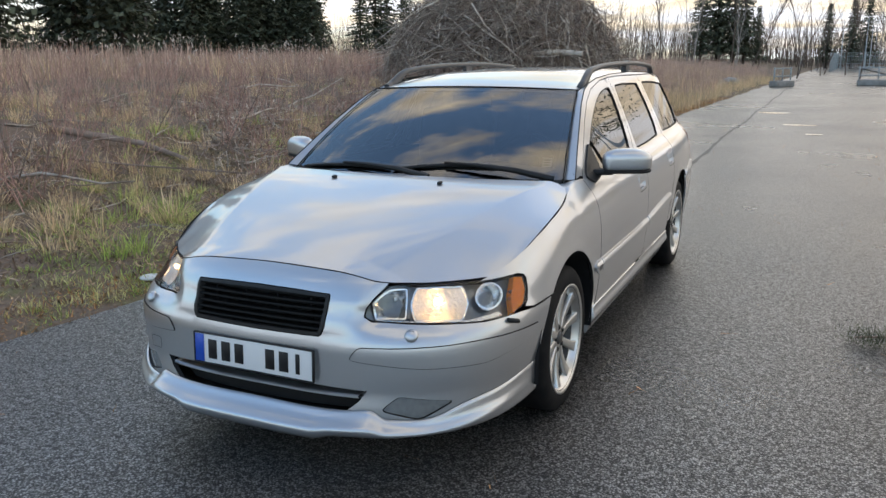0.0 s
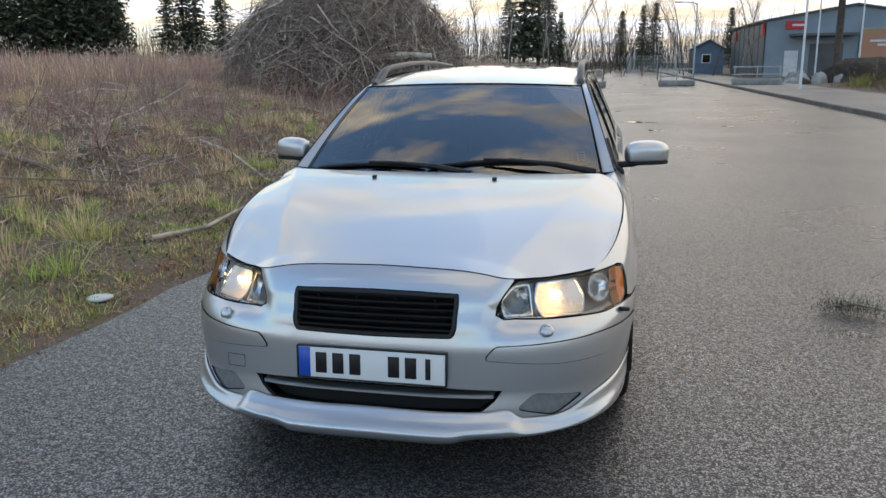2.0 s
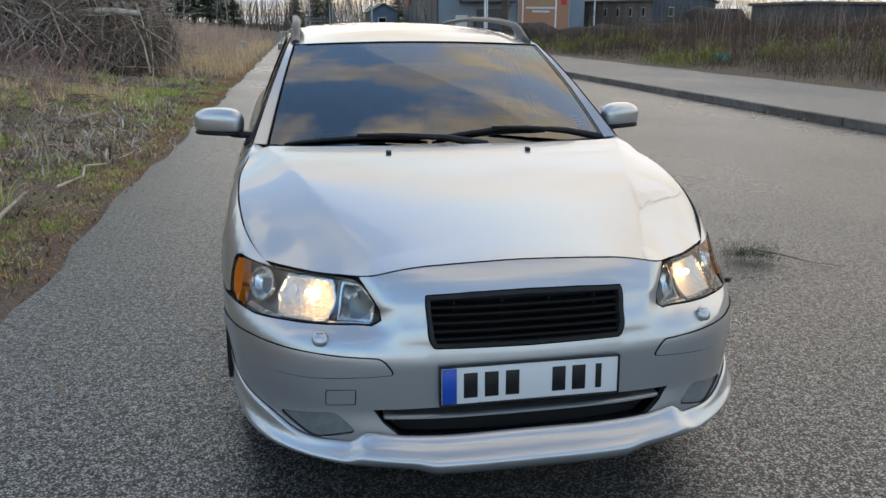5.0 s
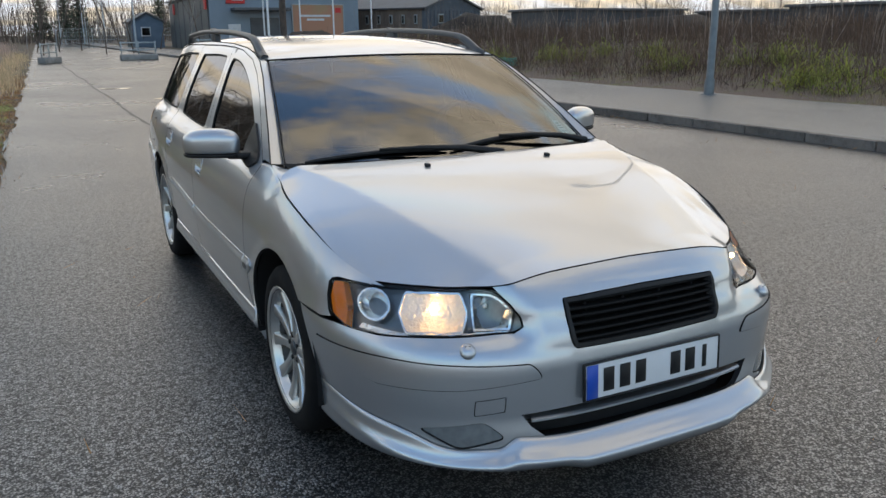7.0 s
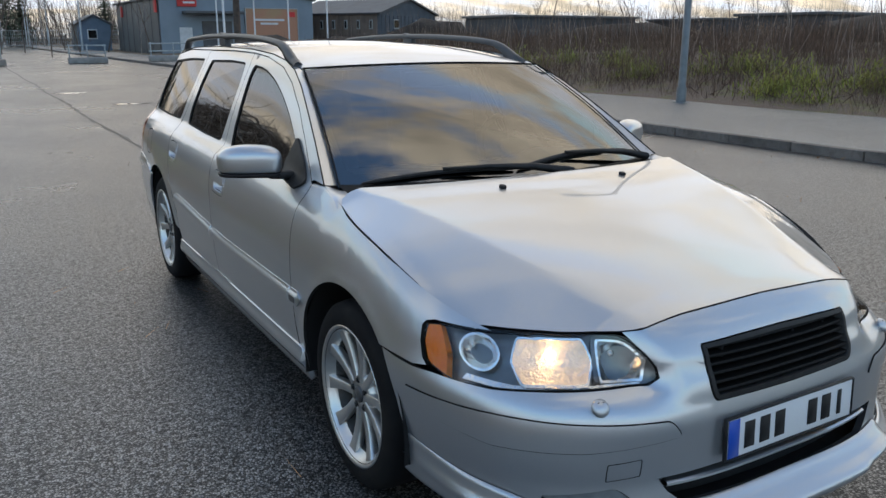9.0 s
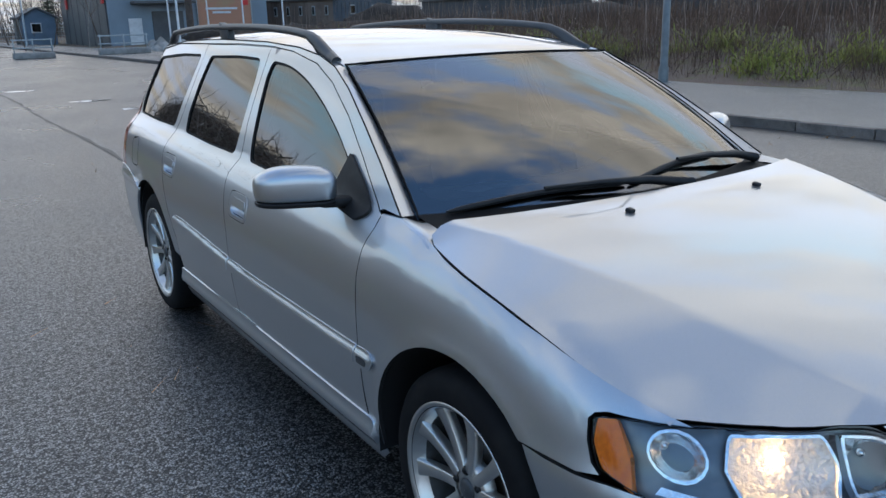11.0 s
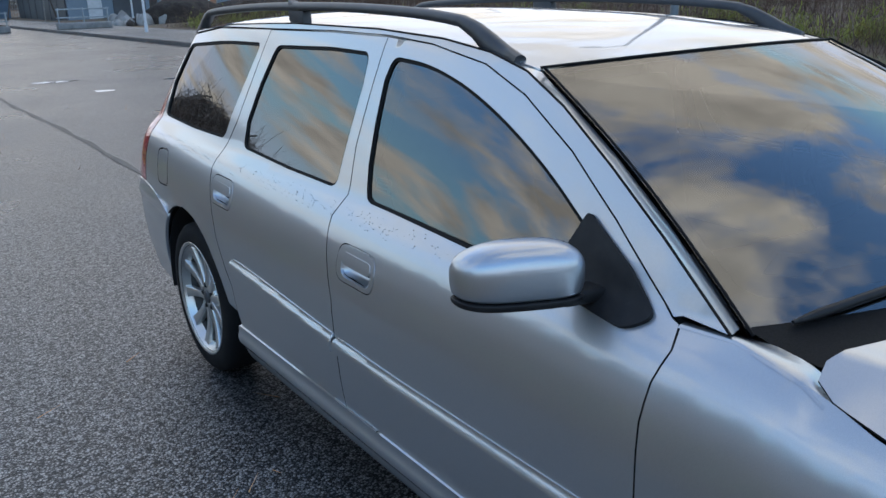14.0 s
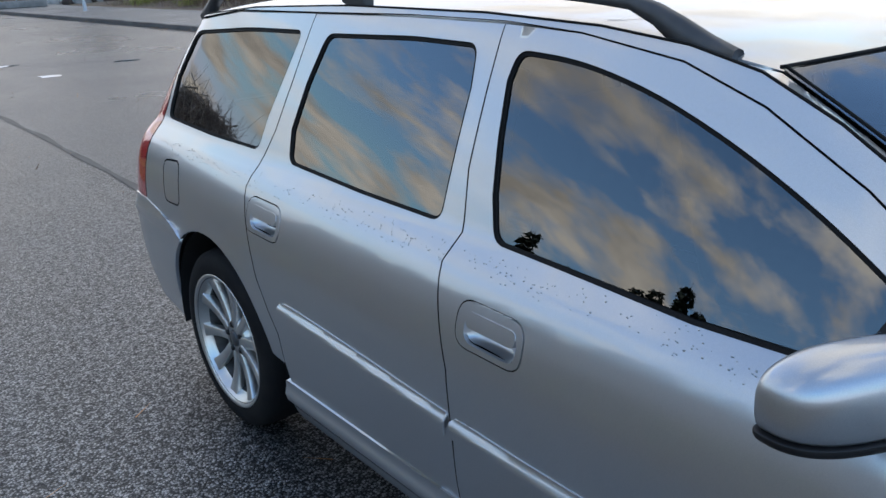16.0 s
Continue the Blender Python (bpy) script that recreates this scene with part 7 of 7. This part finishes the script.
part("sign_bar", box_bm(0.9, 0.02, 0.16, at(14.25, 64.34, 4.0)), WHITEP, sg, smooth=False)
part("flag_sign", box_bm(0.12, 0.7, 0.95, at(11.8, 65.0, 3.7), 0.02, 1), REDSIGN, hall, smooth=False)
part("flag_sign", box_bm(0.12, 0.7, 0.95, at(11.8, 80.0, 3.6), 0.02, 1), REDSIGN, hall, smooth=False)
bb = tagged(empty("billboard"), "orange billboard poster on the hall's front wall", "billboard")
part("poster", box_bm(4.4, 0.06, 3.15, at(20.95, 64.38, 2.05), 0.01, 1), ORANGE, bb, smooth=False)
for nm, sx, sz, x, z in (("frame_rail", 4.55, 0.08, 20.95, 3.66), ("frame_rail", 4.55, 0.08, 20.95, 0.44), ("frame_post", 0.08, 3.3, 18.71, 2.05), ("frame_post", 0.08, 3.3, 23.19, 2.05)):
    part(nm, box_bm(sx, 0.12, sz, at(x, 64.36, z), 0.01, 1), GALV, bb, smooth=False)
for w, x, z in ((2.6, 20.7, 2.75), (1.5, 20.7, 2.45)):
    part("poster_bar", box_bm(w, 0.02, 0.16, at(x, 64.33, z)), WHITEP, bb, smooth=False)
part("poster_logo", box_bm(0.5, 0.02, 0.4, at(22.7, 64.33, 3.2)), REDSIGN, bb, smooth=False)

# brown house and long dark sheds farther right
TIMBER = material("brown_timber", (0.17, 0.135, 0.11), 0.85, noise=(1, (0.125, 0.098, 0.08), 0.4, 0.6))
BLUETIMBER = material("dark_blue_timber", (0.085, 0.10, 0.12), 0.8, noise=(1, (0.065, 0.078, 0.095), 0.4, 0.6))
house = gable_house("timber_house", "brown timber house with a dark roof and pale window frames", 0, 8.6, 0, 10.5, 3.35, 4.6, BLUETIMBER, TIMBER)
house.matrix_basis = pose(29.8, 62.2, 0, 0, 0, 26)
for k in range(18):
    part("wall_board", box_bm(0.05, 0.10, 3.2, at(-0.02, 0.4 + 0.57 * k, 1.62), 0.01, 1), TIMBER, house, smooth=False)
for k in range(15):
    part("wall_board", box_bm(0.10, 0.05, 3.2, at(0.3 + 0.57 * k, -0.02, 1.62), 0.01, 1), BLUETIMBER, house, smooth=False)
for x, y, sx, sy, z in [(2.3, -0.06, 0.75, 0.08, 2.5), (5.6, -0.06, 0.75, 0.08, 2.5)] + [(-0.06, 0.9 + 1.42 * k, 0.08, 0.34, 2.45) for k in range(7)]:
    w = part("window_frame", box_bm(sx, sy, 0.8, at(x, y, z), 0.01, 1), GALV, house, smooth=False)
    part("pane", box_bm(max(sx - 0.16, 0.04), max(sy - 0.16, 0.04), 0.62, at(x - (0.05 if sx < 0.2 else 0), y - (0.05 if sy < 0.2 else 0), z)), PANE, w, smooth=False)
SHED = material("dark_shed_cladding", (0.060, 0.062, 0.068), 0.7, noise=(0.5, (0.045, 0.047, 0.052), 0.4, 0.6))
for x, y, lx, ly, h in ((56, 72, 17, 9, 3.4), (76, 64, 16, 10, 3.2), (72, 46, 22, 9, 3.3), (84, 22, 20, 10, 3.4), (90, 2, 18, 10, 3.4)):
    sh = tagged(empty("storage_shed"), "long low dark storage shed beyond the field", "building", group="dark sheds")
    part("shed_wall", box_bm(lx, ly, h, at(x, y, h / 2), 0.03, 1), SHED, sh, smooth=False)
    part("shed_roof", box_bm(lx + 0.6, ly + 0.6, 0.25, at(x, y, h + 0.1), 0.04, 1), ROOFM, sh, smooth=False)
    for k in range(4):
        part("shed_gate", box_bm(2.4, 0.08, h * 0.65, at(x - lx / 2 + (k + 0.5) * lx / 4, y - ly / 2 - 0.03, h * 0.33), 0.02, 1), DARKWALL, sh, smooth=False)
hut = gable_house("site_hut", "small blue-grey site hut with a white window", 8.3, 11.3, 84, 89, 2.5, 3.3, material("hut_blue", (0.14, 0.19, 0.25), 0.7, noise=(1, (0.115, 0.16, 0.215), 0.4, 0.6)), DARKWALL)
w = part("window_frame", box_bm(0.9, 0.08, 0.9, at(9.6, 83.95, 1.6), 0.01, 1), WHITEP, hut, smooth=False)
part("pane", box_bm(0.72, 0.04, 0.72, at(9.6, 83.9, 1.6)), PANE, w, smooth=False)


# ---- poles and lamps ----
def pole(name, label, category, x, y, h, r, mat, arm=None, flag=None):
    root = tagged(empty(name, at(x, y, 0.11)), label, category)
    v, f = revolve([(0, r * 1.3), (0.3, r * 1.3), (0.36, r), (h, r * 0.6), (h + 0.01, 0.001)], 14, "z")
    mesh_object("pole", v, f, mat, root)
    v, f = revolve([(0.0, r * 2.2), (0.02, r * 2.2), (0.03, r * 1.3)], 14, "z")
    mesh_object("base_plate", v, f, mat, root)
    if arm:
        tube_part("arm", [(0, 0, h - 0.3), (-0.1, 0, h), (arm * 0.5, 0, h + 0.12), (arm, 0, h + 0.15)], [r * 0.6, r * 0.55, r * 0.5, r * 0.45], mat, root, 8)
        part("lamp_head", box_bm(0.65, 0.26, 0.12, at(arm * 1.1, 0, h + 0.14), 0.04), GALV, root)
    if flag:
        g = grid_mesh("flag", np.linspace(0, 0.9, 8), np.linspace(0, 0.5, 5), lambda X, Y: 0.05 * np.sin(X * 7), REDSIGN)
        g.parent = root
        g.matrix_local = pose(0.03, 0, h - 0.9, 70, 12, 0)
    return root


pole("street_lamp", "tall grey steel street lamp on the pavement edge", "street lamp", 11.05, 9.85, 7.5, 0.078, material("dull_grey_steel", (0.17, 0.19, 0.20), 0.55, 0.4, noise=(6, (0.13, 0.145, 0.155), 0.4, 0.65)), arm=-1.3)
pole("street_lamp", "tall grey steel street lamp beside the road", "street lamp", 8.0, 79, 6.6, 0.09, GALV, arm=-1.6)
pole("street_lamp", "tall grey steel street lamp beside the road", "street lamp", 9.3, 125, 7.2, 0.12, GALV, arm=-1.9)
pole("flag_pole", "white flag pole beside the pavement", "flag pole", 8.85, 35.7, 9.0, 0.055, WHITEP)
for k, (x, y) in enumerate(((13.0, 52), (15.5, 52), (17.7, 51.5), (20.3, 51))):
    pole("flag_pole", "white flag pole in front of the hall" + (" with a red flag" if k == 0 else ""), "flag pole", x, y, 9.0, 0.055, WHITEP, flag=k == 0)
for k in range(6):
    pole("lamp_post", "slim grey post along the far fence", "post", 3.0 + 0.9 * k, 112 + 9 * (k % 3), 6.0 + 0.5 * (k % 2), 0.07, GALV)
# pine trunk in front of the hall
pine = tagged(empty("pine_tree", at(13.7, 50.0, 0.0)), "tall dark pine trunk with a high crown", "tree")
tube_part("trunk", [(0, 0, -0.2), (0.03, 0, 4), (0.0, 0.05, 8), (0.1, 0, 13)], [0.24, 0.20, 0.17, 0.06], BARK, pine, 10)
PS = np.stack([rng.normal(0, 1.6, 5000), rng.normal(0, 1.6, 5000), rng.uniform(6.6, 13.2, 5000)], -1)
cr = blades("crown", PS, rng.uniform(0.15, 0.4, 5000), rng.uniform(0.05, 0.12, 5000), 1.0, NEEDLE, "", "", segs=1)
cr.parent = pine


# ---- fence, barriers, heaps ----
def mesh_fence(x0, y0, x1, y1, h):
    root = tagged(empty("site_fence"), "grey steel mesh site fence panels beyond the road", "fence", group="site fences")
    n = max(1, int(math.hypot(x1 - x0, y1 - y0) / 3.0))
    for k in range(n + 1):
        t = k / n
        part("fence_post", box_bm(0.06, 0.06, h, at(x0 + (x1 - x0) * t, y0 + (y1 - y0) * t, h / 2)), GALV, root, smooth=False)
    ang = math.degrees(math.atan2(y1 - y0, x1 - x0))
    L = math.hypot(x1 - x0, y1 - y0)
    bm = bmesh.new()
    for i in range(int(L / 0.22)):
        c = bmesh.ops.create_cube(bm, size=1.0, matrix=at(i * 0.22, 0, h / 2) @ Matrix.Diagonal((0.02, 0.02, h, 1)))
    for i in range(6):
        bmesh.ops.create_cube(bm, size=1.0, matrix=at(L / 2, 0, 0.15 + i * (h - 0.2) / 5) @ Matrix.Diagonal((L, 0.025, 0.03, 1)))
    o = part("fence_mesh", bm, GALV, root, smooth=False)
    o.matrix_local = pose(x0, y0, 0, 0, 0, ang)


mesh_fence(1.8, 92, 8.2, 86, 2.0)
mesh_fence(8.2, 86, 12.2, 84, 2.0)
mesh_fence(1.8, 92, 3.0, 130, 2.0)


def road_barrier(x, y, w, rz, label):
    root = tagged(empty("road_barrier", pose(x, y, 0 if x < 7 else 0.115, 0, 0, rz)), label, "barrier", group="road barriers")
    part("base_block", box_bm(w, 0.45, 0.32, at(0, 0, 0.16), 0.04), CONC, root)
    for z in (0.55, 0.95):
        part("rail", box_bm(w, 0.05, 0.07, at(0, 0, z), 0.015), GALV, root)
    for k in (-0.46, 0, 0.46):
        part("post", box_bm(0.06, 0.06, 0.8, at(w * k, 0, 0.62), 0.01, 1), GALV, root)


road_barrier(4.2, 46.0, 2.0, 6, "low steel road barrier on a concrete block")
road_barrier(-0.4, 43.5, 1.6, 60, "low steel road barrier on a concrete block")
road_barrier(8.3, 44.0, 2.6, 4, "long steel road barrier on the pavement")


def heap(name, label, category, x, y, rx_, ry_, h, mat, rough_=0.25, cuts=3):
    bm = bmesh.new()
    bmesh.ops.create_icosphere(bm, subdivisions=cuts, radius=1.0)
    for v in bm.verts:
        k = 1 + rough_ * noise.noise(v.co * 2.2 + Vector((x, y, 0))) + rough_ * 0.5 * noise.noise(v.co * 6 + Vector((x, y, 3)))
        v.co = Vector((v.co.x * rx_ * k, v.co.y * ry_ * k, v.co.z * h * k))
    ob = part(name, bm, mat, None)
    ob.location = (x, y, float(terrain(x, y)) + h * 0.05)
    return tagged(ob, label, category)


STONE = material("pale_granite", (0.34, 0.325, 0.30), 0.9, noise=(3, (0.23, 0.22, 0.20), 0.4, 0.65), bump=(25, 0.7, 0.02), spread=0.2, island=False)
b = heap("boulder", "pale granite boulder at the road edge", "boulder", -3.0, 43.5, 0.55, 0.5, 0.42, STONE, 0.2)
for k in range(5):
    x, y = -2.2 - 5 * rng.uniform(0, 1), 55 + 22 * rng.uniform(0, 1)
    heap("boulder", "grey stone beside the far road edge", "boulder", x, y, rng.uniform(0.2, 0.4), rng.uniform(0.2, 0.4), rng.uniform(0.15, 0.3), STONE, 0.25, 2)
heap("soil_mound", "dark heap of dug soil in front of the hall", "soil mound", 14.8, 47.5, 2.4, 1.6, 1.15, SOILH)
heap("soil_mound", "dark heap of dug soil in front of the hall", "soil mound", 20.5, 50, 3.6, 2, 1.0, SOILH)
heap("soil_mound", "large dark heap of soil before the timber house", "soil mound", 33.0, 58, 5.0, 3.0, 2.3, SOILH)
heap("soil_mound", "long dark bank of soil behind the weeds", "soil mound", 42, 45, 9.0, 3.0, 1.7, SOILH)
heap("soil_mound", "long dark bank of soil behind the weeds", "soil mound", 46, 20, 5.0, 12.0, 2.0, SOILH)
heap("soil_mound", "dark bank of soil with roots beside the pavement", "soil mound", 24.5, 49, 3.4, 2.2, 1.2, SOILH)
for k in range(46):
    x, y = 10.6 + 3.4 * rng.uniform(0, 1), 46.5 + 3.2 * rng.uniform(0, 1)
    heap("rock", "broken rock in the heap beside the pavement", "rock", x, y, rng.uniform(0.2, 0.5), rng.uniform(0.2, 0.45), rng.uniform(0.25, 0.7), STONE if k % 3 else SOILH, 0.35, 2)["group"] = "rock heap"
# teal net lying on the verge
pts = [(13.0 + 0.28 * math.cos(k * 1.9) * (1 - k / 40), 21.0 + 0.35 * math.sin(k * 1.3), 0.42 + 0.14 * math.sin(k * 0.9)) for k in range(26)]
v, f = tube(pts, 0.018, 6)
tagged(mesh_object("plastic_rope", v, f, material("teal_plastic", (0.10, 0.36, 0.30), 0.5, noise=(9, (0.07, 0.28, 0.24), 0.4, 0.7))), "tangled teal plastic rope on the verge", "rope")
